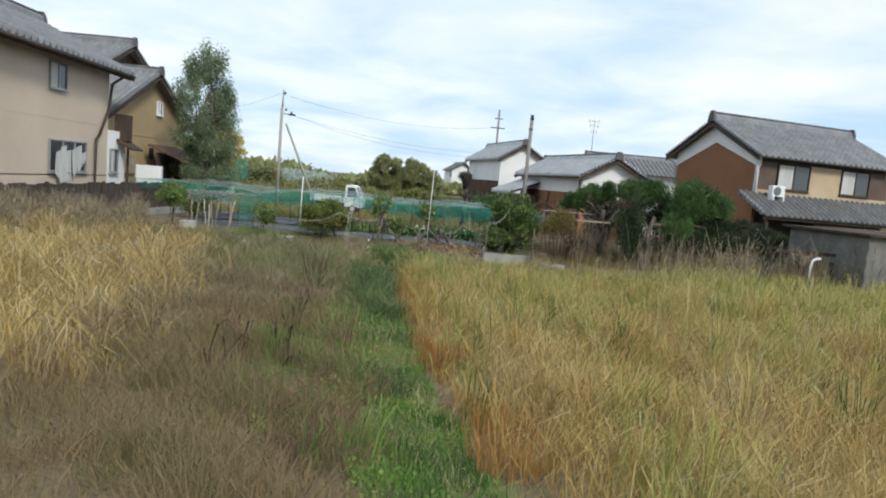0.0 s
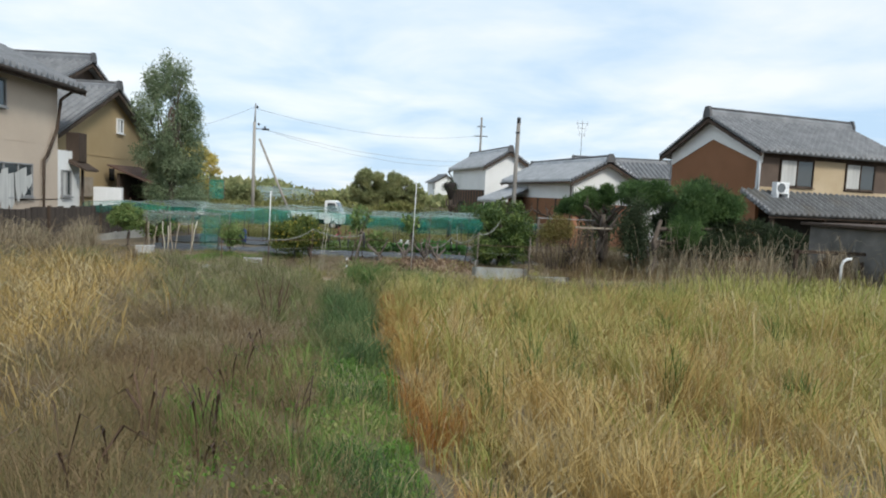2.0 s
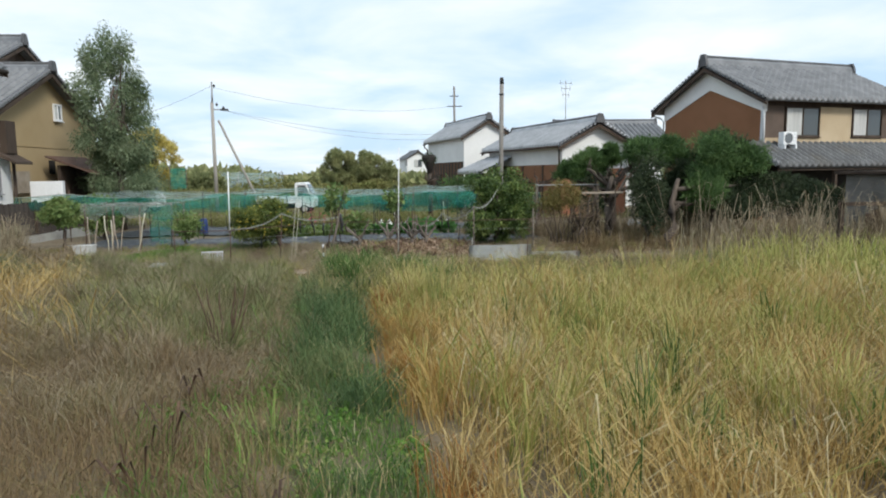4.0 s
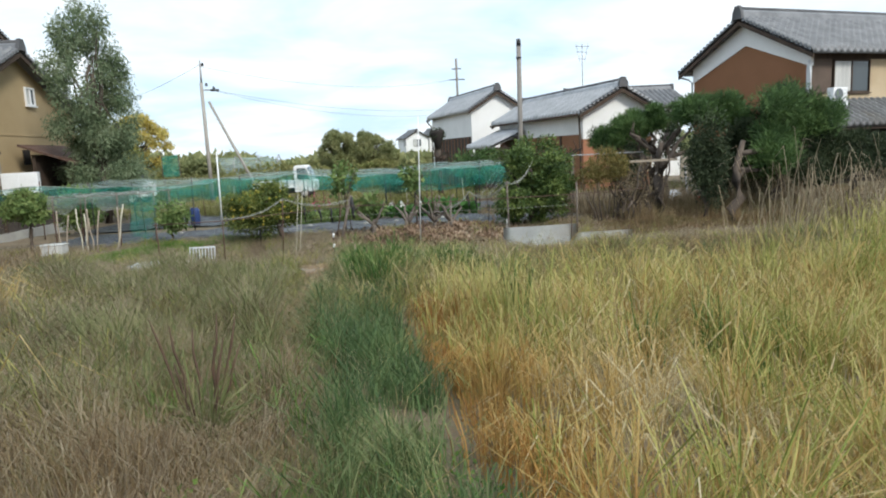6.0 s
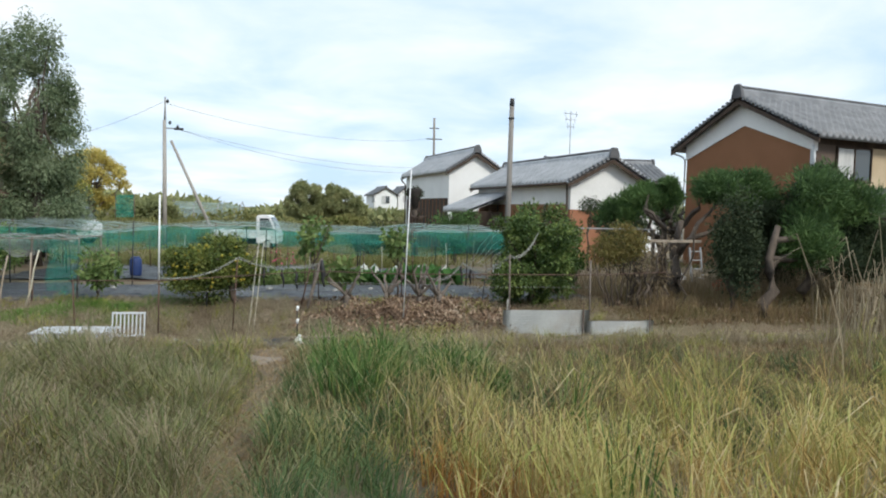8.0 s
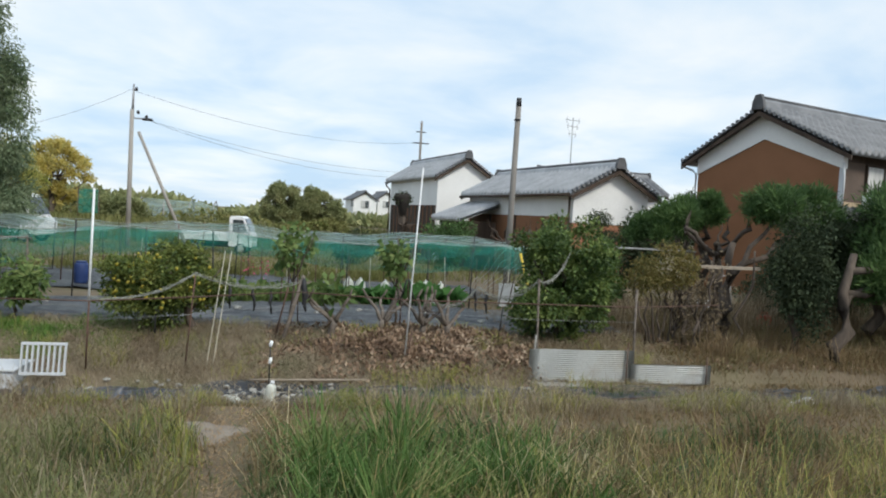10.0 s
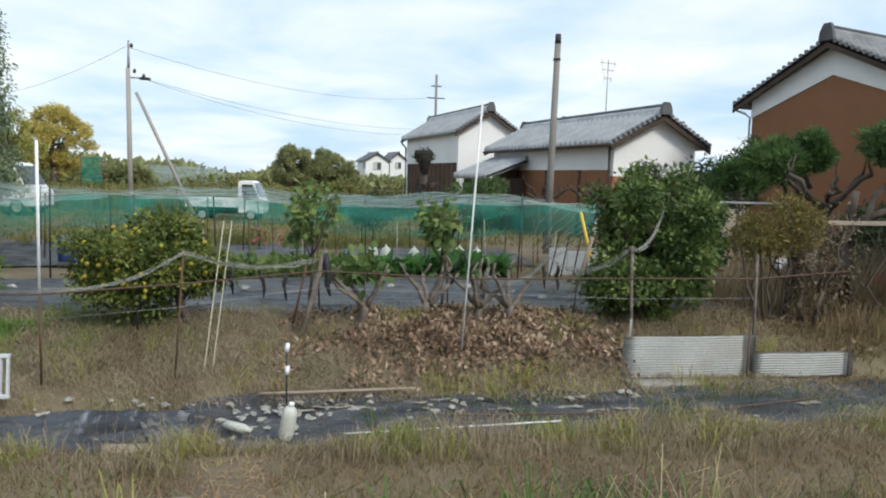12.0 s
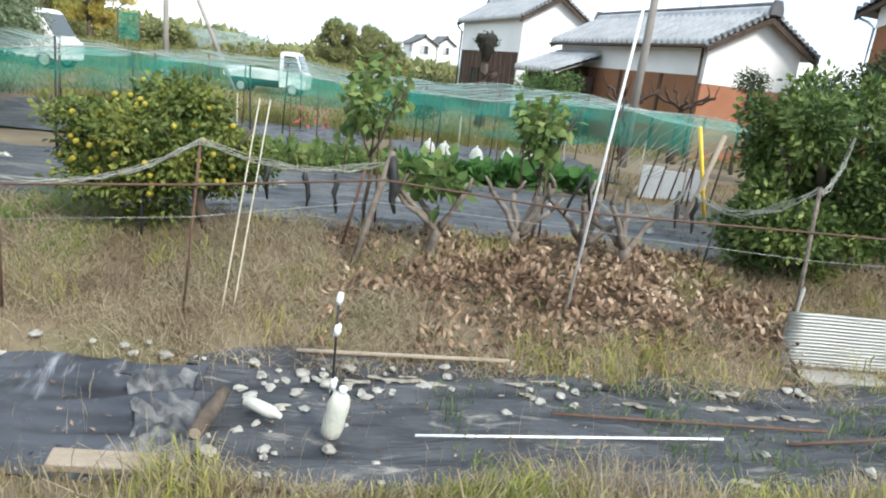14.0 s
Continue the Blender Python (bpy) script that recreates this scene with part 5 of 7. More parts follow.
# roofs behind the barn and the brown house, far houses
plain_house(10.3, 48.0, -0.2, 1, 0, 6.8, 2.6, 4.0, 5.1, M_WHITE, "grey-roofed house behind the barn")
plain_house(23.0, 36.5, 0, 0.958, 0.286, 10.0, 3.2, 3.4, 4.9, M_TAN, "neighbouring tiled house beyond the brown one", ((pose(1.5, -2.75, 1.2), 1.8, 1.2),))
plain_house(6.0, 148.0, 0.7, -0.2, 0.98, 8.0, 2.9, 4.0, 5.7, M_WHITE, "distant white two-storey house", ((pose(2.0, 2.45, 2.6, 0, 0, 180), 1.8, 1.2), (pose(0.38, 0.8, 2.4, 0, 0, -90), 1.6, 1.4)))
plain_house(10.6, 152.0, 0.9, -0.2, 0.98, 8.0, 2.2, 4.2, 5.8, M_WHITE, "distant pale house with a grey roof", ((pose(0.38, 0.6, 2.6, 0, 0, -90), 1.2, 1.2),))


def block_shed():
    s = base("block_shed", "concrete block shed with a thin sheet roof", "shed", pose(10.1, 16.1, 0.0, 0, 0, 6))
    for r in range(9):
        for k in range(13):
            x = k * 0.4 + (0.2 if r % 2 else 0.0)
            part("block", boxed(x, x + 0.394, 0, 0.12, 0.0 + r * 0.19, r * 0.19 + 0.185), M_CONC_D, s)
    part("core", boxed(0.03, 5.3, 0.012, 3.0, 0, 1.71), M_CONC_D, s)
    part("roof", boxed(-0.12, 5.6, -0.15, 3.2, 1.72, 1.79, 0.01), M_DWOOD, s, "dark sheet roof edge")
    part("notice", boxed(0.95, 1.2, -0.02, -0.004, 1.15, 1.4), M_WPAINT, s, "small white notice")
    for k in range(5):
        part("roof_timber", tubed([(0.9 + 0.5 * k, 0.2, 1.8), (1.9 + 0.35 * k, 1.4, 2.0 + 0.1 * (k % 3))], 0.04, 6), M_WOOD, s, "grey timber lying on the roof")
    p = base("board_screen", "patched board and sheet screen beside the shed", "screen", pose(8.9, 17.2, 0.1))
    for k in range(7):
        part("board", boxed(0.17 * k, 0.17 * k + 0.15, 0.02 * (k % 2), 0.02 * (k % 2) + 0.02, 0, 0.85 + 0.06 * (k % 3)), M_WOOD if k in (2, 5) else M_DWOOD, p)
    part("rail", boxed(-0.6, 1.3, -0.03, 0.0, 1.0, 1.08), M_DWOOD, p)
    part("post", boxed(-0.55, -0.47, -0.03, 0.05, 0, 1.1), M_DWOOD, p)
    part("post", boxed(1.15, 1.23, 0.04, 0.1, 0, 1.1), M_DWOOD, p)


block_shed()


def board_fence():
    f = tagged(new("wall_west"), "low dark board fence on a concrete footing", "fence", "", "structure")
    f.matrix_basis = pose(-10.6, 0, 0)
    plank = bpy.data.meshes.new("plank")
    boxed(-0.02, 0.02, -0.11, 0.11, 0.28, 1.2, 0.004).to_mesh(plank)
    plank.materials.append(mat("tarred_board", (0.04, 0.032, 0.028), (0.075, 0.06, 0.05), 5, 0.9, bump=0.5, vary=0.35, stretch=(1, 1, 0.2)))
    y, k = 9.0, 0
    while y < 28.3:
        shared("plank", plank, f, pose(random.uniform(-0.012, 0.012), y, random.uniform(-0.03, 0.03), 0, 0, random.uniform(-3, 3)))
        y += 0.232
    part("footing", boxed(-0.08, 0.08, 8.9, 28.4, -0.2, 0.27, 0.01), M_CONC, f, "grey concrete footing")
    for y in range(9, 29, 3):
        part("post", boxed(0.03, 0.1, y, y + 0.08, 0.3, 1.25), M_DWOOD, f)
    part("rail", boxed(-0.06, -0.022, 9, 28.4, 1.0, 1.06), M_DWOOD, f)


board_fence()


# ---- trees and shrubs ----
def ground_z(x, y):
    return float(land(np.array(x), np.array(y)))


def shrub(name, label, category, x, y, limbs, blobs, n, leaf, material, bark=None, droop=0.2, shell=0.45, group=""):
    """limbs: (start, end, r0, r1) about the foot; blobs: ellipsoids of foliage about the foot; leaf: length, width."""
    t = base(name, label, category, pose(x, y, ground_z(x, y) - 0.03), group)
    for k, (a, b, r0, r1) in enumerate(limbs):
        pts = crooked(a, b, 5, 0.04 * (Vector(b) - Vector(a)).length, k + int(abs(x) * 100))
        part("trunk" if k == 0 else "limb", tubed(pts, [r0 + (r1 - r0) * i / 5 for i in range(6)], 7), bark or M_BARK, t)
    p, d = cloud(n, blobs, shell)
    p[:, 2] = np.maximum(p[:, 2], 0.03)
    leaves("crown", p, d, leaf[0], leaf[1], material, t, droop)
    return t


def lemon_tree():
    blobs = blob_cluster((-0.38, 0, 0.7), (0.8, 0.64, 0.52), 48, 0.88, 0.3, 3)
    t = shrub("lemon_tree", "round lemon tree heavy with yellow fruit", "lemon tree", -3.22, 20.35,
              [((0, 0, 0), (-0.1, 0, 0.5), 0.06, 0.04), ((-0.05, 0, 0.3), (-0.8, 0.1, 0.8), 0.03, 0.012), ((-0.05, 0, 0.3), (0.35, -0.1, 0.9), 0.03, 0.012), ((0, 0, 0.35), (-0.3, -0.3, 0.9), 0.025, 0.01)],
              blobs, 24000, (0.06, 0.03), G_LEMON)
    fruit = bpy.data.meshes.new("lemon")
    bm = bmesh.new()
    bmesh.ops.create_uvsphere(bm, u_segments=8, v_segments=6, radius=0.023)
    for v in bm.verts:
        v.co.z *= 1.12
    for f in bm.faces:
        f.smooth = True
    bm.to_mesh(fruit)
    fruit.materials.append(M_FRUIT)
    p, d = cloud(170, [((-0.38, 0, 0.69), (0.72, 0.58, 0.45))], 0.2, 0.15)
    for q, w in zip(p, d):
        if q[2] > 0.25 and w[1] < 0.5:
            shared("lemon", fruit, t, pose(*q, random.uniform(0, 60), random.uniform(0, 60), 0))


lemon_tree()
shrub("citrus_sapling", "small leafy citrus sapling", "tree", -5.45, 20.5, [((0, 0, 0), (0, 0, 0.5), 0.025, 0.015), ((0, 0, 0.3), (-0.2, 0, 0.7), 0.015, 0.008), ((0, 0, 0.3), (0.25, 0.1, 0.65), 0.015, 0.008)],
      blob_cluster((0, 0, 0.6), (0.42, 0.4, 0.28), 9, 0.7, 0.5, 5), 1100, (0.1, 0.045), G_FIG)
shrub("evergreen_bush", "dense dark evergreen bush with pale new leaves", "bush", 1.92, 20.5,
      [((0, 0, 0), (0, 0, 1.2), 0.07, 0.03), ((0, 0, 0.4), (0.5, -0.2, 1.3), 0.035, 0.015), ((0, 0, 0.3), (-0.5, -0.2, 1.2), 0.035, 0.015)],
      blob_cluster((0.03, 0, 0.96), (0.9, 0.8, 0.93), 64, 0.92, 0.25, 8), 25000, (0.078, 0.04), G_HOLLY)
shrub("olive_bush", "thin olive-yellow twiggy bush", "bush", 3.45, 20.35,
      [((0.08 * k - 0.2, 0.02 * k, 0), (0.16 * k - 0.5, 0.05 * k - 0.1, 1.1 + 0.06 * (k % 3)), 0.02, 0.006) for k in range(7)],
      blob_cluster((0, 0, 1.15), (0.6, 0.5, 0.42), 20, 0.85, 0.36, 9), 3800, (0.07, 0.022), G_OLIVE)


def thicket():
    t = base("dead_thicket", "tangle of dead trunks and vine stems", "dead tree", pose(4.2, 20.3, ground_z(4.2, 20.3)))
    for k in range(16):
        r = random.Random(k)
        a = (r.uniform(-0.5, 0.35), r.uniform(-0.2, 0.3), 0)
        b = (a[0] + r.uniform(-0.25, 0.3), a[1] + r.uniform(-0.2, 0.2), r.uniform(0.7, 1.5))
        part("stem", tubed(crooked(a, b, 6, 0.07, k), [0.045 - 0.006 * i for i in range(7)] if k < 5 else [0.018] * 7, 6), M_BARK, t)
    p, d = cloud(900, [((-0.1, 0, 0.7), (0.45, 0.3, 0.75))], 0.7)
    leaves("vine_leaves", p, d, 0.06, 0.03, G_REED, t)
    b = base("fence_bar", "pale horizontal timber bar on the trees", "bar", pose(4.42, 20.2, 1.34, 0, 0, 5))
    part("bar", boxed(-0.5, 0.55, -0.03, 0.03, -0.02, 0.03, 0.006), M_WOOD, b)
    b = base("fence_bar", "grey rail behind the bushes", "bar", pose(4.1, 22, 1.48))
    part("bar", boxed(-0.9, 0.85, -0.02, 0.02, 0.01, 0.04, 0.006), M_GREYST, b)
    for x in (-0.85, 0.8):
        part("post", boxed(x - 0.03, x + 0.03, -0.02, 0.02, -1.45, 0.008), M_FIGBARK, b)


thicket()


def pine(x, y, top, pads, lean, seed, material=G_PINE, n=5200, bark=M_BARK):
    """A clipped garden pine: a crooked trunk, bare arms and pads of needles."""
    t = base("garden_pine", "clipped garden pine with a gnarled pale trunk", "pine", pose(x, y, ground_z(x, y) - 0.03), "garden pines")
    r = random.Random(seed)
    crown = Vector((lean[0], lean[1], top * 0.72))
    pts = crooked((0, 0, 0), crown, 6, 0.1, seed)
    part("trunk", tubed(pts, [0.12 - 0.012 * i for i in range(7)], 8), bark, t)
    for k, (c, rad) in enumerate(pads):
        a = pts[3 + k % 3]
        part("arm", tubed(crooked(a, Vector(c) - Vector((0, 0, rad[2] * 0.6)), 5, 0.09, seed + k), [0.06 - 0.007 * i for i in range(6)], 7), bark, t)
        blobs = blob_cluster(c, rad, 12, 0.75, 0.42, seed * 7 + k)
        p, d = cloud(n, blobs, 0.5)
        d = d + np.array([0, 0, 0.7])
        leaves("needle_pad", p, d, 0.15, 0.022, material, t, 0.0)
    return t


pine(5.35, 22.4, 2.4, [((-0.5, 0, 2.0), (0.5, 0.45, 0.34)), ((-1.1, 0.1, 1.72), (0.42, 0.36, 0.28)), ((0.0, -0.1, 2.15), (0.32, 0.34, 0.26))], (0.05, 0.0), 11)
pine(4.8, 20.75, 2.2, [((0.95, 0.3, 2.2), (0.62, 0.55, 0.36)), ((1.7, 0.5, 2.15), (0.6, 0.55, 0.4))], (0.1, 0.1), 12)
pine(5.85, 19.6, 2.3, [((1.3, 0.6, 2.1), (0.85, 0.75, 0.7)), ((0.95, 0.3, 1.35), (0.6, 0.55, 0.5)), ((2.1, 0.7, 1.9), (0.8, 0.7, 0.7))], (0.25, 0.1), 13)
pine(7.4, 20.6, 2.2, [((0.1, 0, 2.1), (0.85, 0.7, 0.6)), ((-0.6, 0.2, 1.4), (0.7, 0.6, 0.55)), ((0.7, 0, 1.4), (0.7, 0.6, 0.6))], (0.0, 0.1), 14, G_DARKL)
pine(8.9, 20.2, 1.5, [((0.1, 0, 1.25), (1.0, 0.7, 0.45)), ((-0.9, -0.1, 1.0), (0.7, 0.55, 0.5)), ((1.1, 0.1, 0.95), (0.8, 0.6, 0.45))], (0.0, 0.1), 15, G_DARKL)
shrub("clipped_shrub", "dark egg-shaped clipped evergreen", "bush", 5.5, 20.05, [((0, 0, 0), (0, 0, 1.4), 0.07, 0.03)], blob_cluster((0.05, 0, 1.22), (0.5, 0.5, 0.98), 26, 0.72, 0.46, 21), 9500, (0.075, 0.03), G_DARKL)
shrub("hedge_bush", "low dark bush behind the reeds", "bush", 10.2, 19.7, [((0, 0, 0), (0, 0, 0.8), 0.05, 0.03)], blob_cluster((0, 0, 0.7), (1.2, 0.7, 0.6), 24, 0.8, 0.4, 23), 5000, (0.09, 0.04), G_DARKL)
shrub("hedge_bush", "low brown-green bush behind the reeds", "bush", 12.3, 19.6, [((0, 0, 0), (0, 0, 0.8), 0.05, 0.03)], blob_cluster((0, 0, 0.7), (1.3, 0.7, 0.65), 24, 0.8, 0.4, 24), 5000, (0.09, 0.04), G_OLIVE)
shrub("hedge_bush", "dark bush against the brown house", "bush", 9.4, 25.5, [((0, 0, 0), (0, 0, 0.8), 0.05, 0.03)], blob_cluster((0, 0, 0.8), (1.4, 0.8, 0.7), 24, 0.8, 0.4, 25), 4500, (0.12, 0.05), G_DARKL)
shrub("hedge_bush", "dense dark hedge behind the pines", "bush", 7.9, 22.3, [((0, 0, 0), (0, 0, 1.2), 0.05, 0.03)], blob_cluster((0, 0, 1.15), (1.2, 0.6, 1.0), 30, 0.85, 0.34, 33), 7000, (0.1, 0.045), G_DARKL)
shrub("hedge_bush", "brown-green leaning bush before the brown wall", "bush", 8.4, 22.6, [((0, 0, 0), (0, 0, 1.2), 0.05, 0.03)], blob_cluster((0, 0, 0.95), (1.1, 0.6, 0.9), 30, 0.85, 0.34, 34), 6000, (0.1, 0.045), G_DARKL)
shrub("conifer", "young dark conifer before the barn", "bush", 6.6, 27.5, [((0, 0, 0), (0, 0, 2.2), 0.06, 0.02)], blob_cluster((0, 0, 1.4), (0.75, 0.6, 1.2), 24, 0.85, 0.36, 26), 6000, (0.13, 0.045), G_DARKL)
shrub("conifer", "small bare-topped garden tree", "tree", 8.6, 29.0, [((0, 0, 0), (0, 0, 2.6), 0.06, 0.02), ((0, 0, 1.2), (0.5, 0, 2.8), 0.03, 0.01), ((0, 0, 1.2), (-0.5, 0, 2.6), 0.03, 0.01)], blob_cluster((0, 0, 2.2), (0.7, 0.6, 0.9), 20, 0.95, 0.3, 27), 2600, (0.12, 0.05), G_DARKL)
shrub("topiary", "cloud-clipped small pine by the barn gable", "pine", 6.5, 30.0, [((0, 0, 0), (0, 0, 2.1), 0.05, 0.03)], [((0, 0, 2.2), (0.36, 0.3, 0.28)), ((0.3, 0, 1.7), (0.35, 0.3, 0.2))], 1800, (0.1, 0.03), G_DARKL)
shrub("garden_bush", "rounded green bush by the barn", "bush", 2.4, 32.6, [((0, 0, 0), (0, 0, 1.0), 0.08, 0.04)], blob_cluster((0, 0, 1.3), (0.95, 0.7, 0.75), 18, 0.8, 0.42, 29), 4200, (0.14, 0.05), G_PINE)
shrub("garden_bush", "dark bush below the storehouse", "bush", -0.6, 37.5, [((0, 0, 0), (0, 0, 0.8), 0.08, 0.04)], blob_cluster((0, 0, 0.9), (1.0, 0.7, 0.7), 18, 0.8, 0.42, 30), 3000, (0.14, 0.06), G_DARKL)
shrub("garden_bush", "dull bush beside the board fence", "bush", -8.9, 24.5, [((0, 0, 0), (0, 0, 0.8), 0.05, 0.03)], blob_cluster((0, 0, 0.75), (0.6, 0.5, 0.6), 14, 0.8, 0.42, 31), 2500, (0.11, 0.05), G_FIG)


def gnarled(x, y, seed, spread=0.9, high=2.0, material=M_BARK):
    t = base("pollarded_tree", "gnarled pollarded tree with bare knuckled arms", "tree", pose(x, y, ground_z(x, y) - 0.03))
    r = random.Random(seed)
    part("trunk", tubed(crooked((0, 0, 0), (0, 0, high * 0.8), 5, 0.06, seed), [0.11, 0.1, 0.09, 0.09, 0.09, 0.1], 8), material, t)
    for k in range(7):
        a = k * 2 * math.pi / 7 + r.uniform(-0.3, 0.3)
        e = (spread * r.uniform(0.5, 1.0) * math.cos(a), spread * 0.6 * r.uniform(0.5, 1.0) * math.sin(a), high * r.uniform(0.88, 1.05))
        pts = crooked((0, 0, high * 0.75), e, 5, 0.08, seed + k)
        part("arm", tubed(pts, [0.045, 0.04, 0.035, 0.032, 0.036, 0.04], 7), material, t)
        part("shoot", tubed(crooked(e, (e[0] + r.uniform(-0.15, 0.15), e[1], e[2] + 0.3), 3, 0.03, seed - k), [0.02, 0.015, 0.012, 0.006], 5), material, t)
    return t


gnarled(5.2, 21.7, 41, 0.8, 1.75)
gnarled(3.9, 30.6, 42, 0.9, 1.7, M_DWOOD)
gnarled(5.4, 30.9, 43, 0.9, 1.8, M_DWOOD)
gnarled(1.35, 36.0, 44, 0.5, 2.0, M_DWOOD)


def dark_topiary():
    t = base("topiary", "dark cup-topped clipped tree before the storehouse", "tree", pose(1.35, 37.0, ground_z(1.35, 37)))
    part("trunk", tubed([(0, 0, 0), (0.05, 0, 1.2), (0, 0, 2.1)], [0.12, 0.1, 0.12], 8), M_BARK, t)
    part("crown", tubed([(0, 0, 2.05), (0, 0, 2.4), (-0.03, 0, 2.8), (-0.04, 0, 2.95)], [0.12, 0.2, 0.36, 0.3], 10), M_DARK, t)
    p, d = cloud(700, [((-0.03, 0, 2.75), (0.36, 0.3, 0.25))], 0.3)
    leaves("needles", p, d, 0.1, 0.04, G_DARKL, t)


dark_topiary()


def fig_tree(x, y, high, seed, lean=0.0):
    t = base("fig_tree", "thin young fig tree tied to a stake", "fig tree", pose(x, y, ground_z(x, y)), "fig trees")
    part("trunk", tubed(crooked((0, 0, 0), (lean, 0, high * 0.9), 6, 0.03, seed), [0.022, 0.02, 0.018, 0.016, 0.013, 0.01, 0.006], 7), M_BARK, t)
    for k in range(4):
        r = random.Random(seed + k)
        part("limb", tubed(crooked((lean * 0.5, 0, high * 0.45), (lean + r.uniform(-0.3, 0.3), r.uniform(-0.15, 0.15), high * r.uniform(0.75, 1.0)), 4, 0.03, seed + k), [0.012, 0.01, 0.008, 0.006, 0.004], 6), M_BARK, t)
    p, d = cloud(260, blob_cluster((lean, 0, high * 0.78), (0.26, 0.24, 0.36), 9, 0.9, 0.5, seed), 0.6)
    leaves("crown", p, d, 0.12, 0.085, G_FIG, t, 0.6)
    part("stake", tubed([(0.1, 0.03, 0), (0.06, 0.03, high * 0.7)], 0.011, 6), M_RUST, t)


fig_tree(-1.98, 20.85, 1.45, 51)
fig_tree(-0.52, 20.6, 1.45, 52)


def stump(x, y, seed, leafy=0):
    t = base("pruned_fig", "hard-pruned fig stump with stubby pale arms", "fig tree", pose(x, y, ground_z(x, y) - 0.02), "pruned figs")
    r = random.Random(seed)
    part("trunk", tubed(crooked((0, 0, 0), (0.05, 0, 0.28), 4, 0.02, seed), [0.055, 0.05, 0.047, 0.045, 0.04], 8), M_FIGBARK, t)
    for k in range(5):
        a = r.uniform(0, 6.3)
        e = Vector((0.3 * math.cos(a), 0.2 * math.sin(a), r.uniform(0.45, 0.68)))
        part("limb", tubed(crooked((0.05, 0, 0.24), e, 4, 0.03, seed + k), [0.034, 0.029, 0.025, 0.022, 0.02], 7), M_FIGBARK, t)
        part("spur", tubed(crooked(e, e + Vector((r.uniform(-0.1, 0.1), 0, 0.12)), 2, 0.01, seed), [0.019, 0.015, 0.011], 6), M_FIGBARK, t)
    if leafy:
        p, d = cloud(leafy, [((0.0, 0.1, 0.68), (0.34, 0.25, 0.2))], 0.6)
        leaves("leaves", p, d, 0.17, 0.14, G_FIG, t, 0.5)


stump(-1.42, 20.3, 61, 90)
stump(-0.75, 20.3, 62)
stump(-0.2, 20.2, 64)
stump(0.15, 20.15, 63)


# ---- stakes, rails, nets ----
def stake(name, label, a, b, r, material, category="stake", sides=8):
    s = base(name, label, category, pose(*a))
    part("pole", tubed([(0, 0, -0.05), tuple(Vector(b) - Vector(a))], r, sides), material, s)
    return s


s = stake("garden_pole", "tall white-capped grey pole leaning over the bank", (-0.5, 19.35, 0.0), (-0.44, 19.0, 2.42), 0.0095, M_WPAINT, "pole")
part("net_tie", tubed([(0.0, 0.0, 1.05), (0.06, 0.1, 0.9), (0.14, 0.2, 0.7)], 0.012, 6), M_BLACK, s, "black knotted net")
part("net_tie", tubed([(-0.02, 0.0, 1.05), (-0.06, 0.1, 0.85), (-0.08, 0.15, 0.72)], 0.01, 6), M_BLACK, s)
w = stake("garden_pole", "white plastic-sleeved pole on a rusty pipe", (-4.08, 18.98, 0.0), (-4.06, 18.96, 0.72), 0.010, M_RUST, "pole")
part("sleeve", tubed([(0.01, 0, 0.7), (0.03, 0, 1.95)], 0.013, 8), M_WPAINT, w, "white sleeve")
stake("rusty_pipe", "thin rusty steel pipe post", (-5.22, 19.0, -0.05), (-5.24, 19.0, 0.72), 0.010, M_RUST, "post")
stake("rusty_pipe", "thin rusty steel pipe post by the lemon tree", (-3.06, 19.1, 0.0), (-3.02, 19.3, 1.02), 0.009, M_RUST, "post")
stake("dark_stake", "short dark stake under the lemon tree", (-3.62, 20.0, 0.1), (-3.6, 20.0, 0.75), 0.012, M_BLACK)
d = stake("old_post", "leaning grey timber post hung with black net", (-2.05, 19.85, 0.1), (-1.8, 20.05, 0.98), 0.026, M_FIGBARK, "post")
part("net_rag", tubed(crooked((0.26, 0.15, 0.85), (0.3, 0.1, 0.42), 4, 0.02, 3), [0.02, 0.04, 0.045, 0.03, 0.012], 6), M_BLACK, d, "black net rag")
stake("dark_stake", "thin dark stake beside the old post", (-2.15, 20.2, 0.15), (-2.0, 20.2, 0.8), 0.012, M_RUST)
stake("grey_post", "grey timber post of the garden rail", (1.2, 19.25, -0.1), (1.22, 19.42, 1.12), 0.015, M_FIGBARK, "post")
stake("grey_post", "grey timber post behind the tin sheets", (2.55, 19.3, -0.1), (2.58, 19.4, 1.05), 0.015, M_FIGBARK, "post")
stake("grey_post", "short pale peg by the tin sheet", (1.14, 19.22, 0.05), (1.16, 19.22, 0.42), 0.012, M_STONE, "peg")
stake("dark_stake", "rusty rod among the leaf litter", (-0.5, 19.35, -0.1), (-0.42, 19.35, 0.4), 0.008, M_RUST)
stake("dark_stake", "thin black stake before the evergreen", (0.95, 20.3, 0.1), (1.0, 20.3, 0.62), 0.01, M_BLACK)
for k, (dx, tx) in enumerate(((0.0, 0.02), (0.07, 0.1))):
    stake("bamboo_pole", "pale bamboo pole leaning over the bank", (-2.83 + dx, 19.05, -0.08), (-2.86 + tx, 20.3, 1.24), 0.0055, M_BAMBOO, "pole")
rail = base("garden_rail", "long thin rusty rail along the bank", "rail", pose(0, 0, 0))
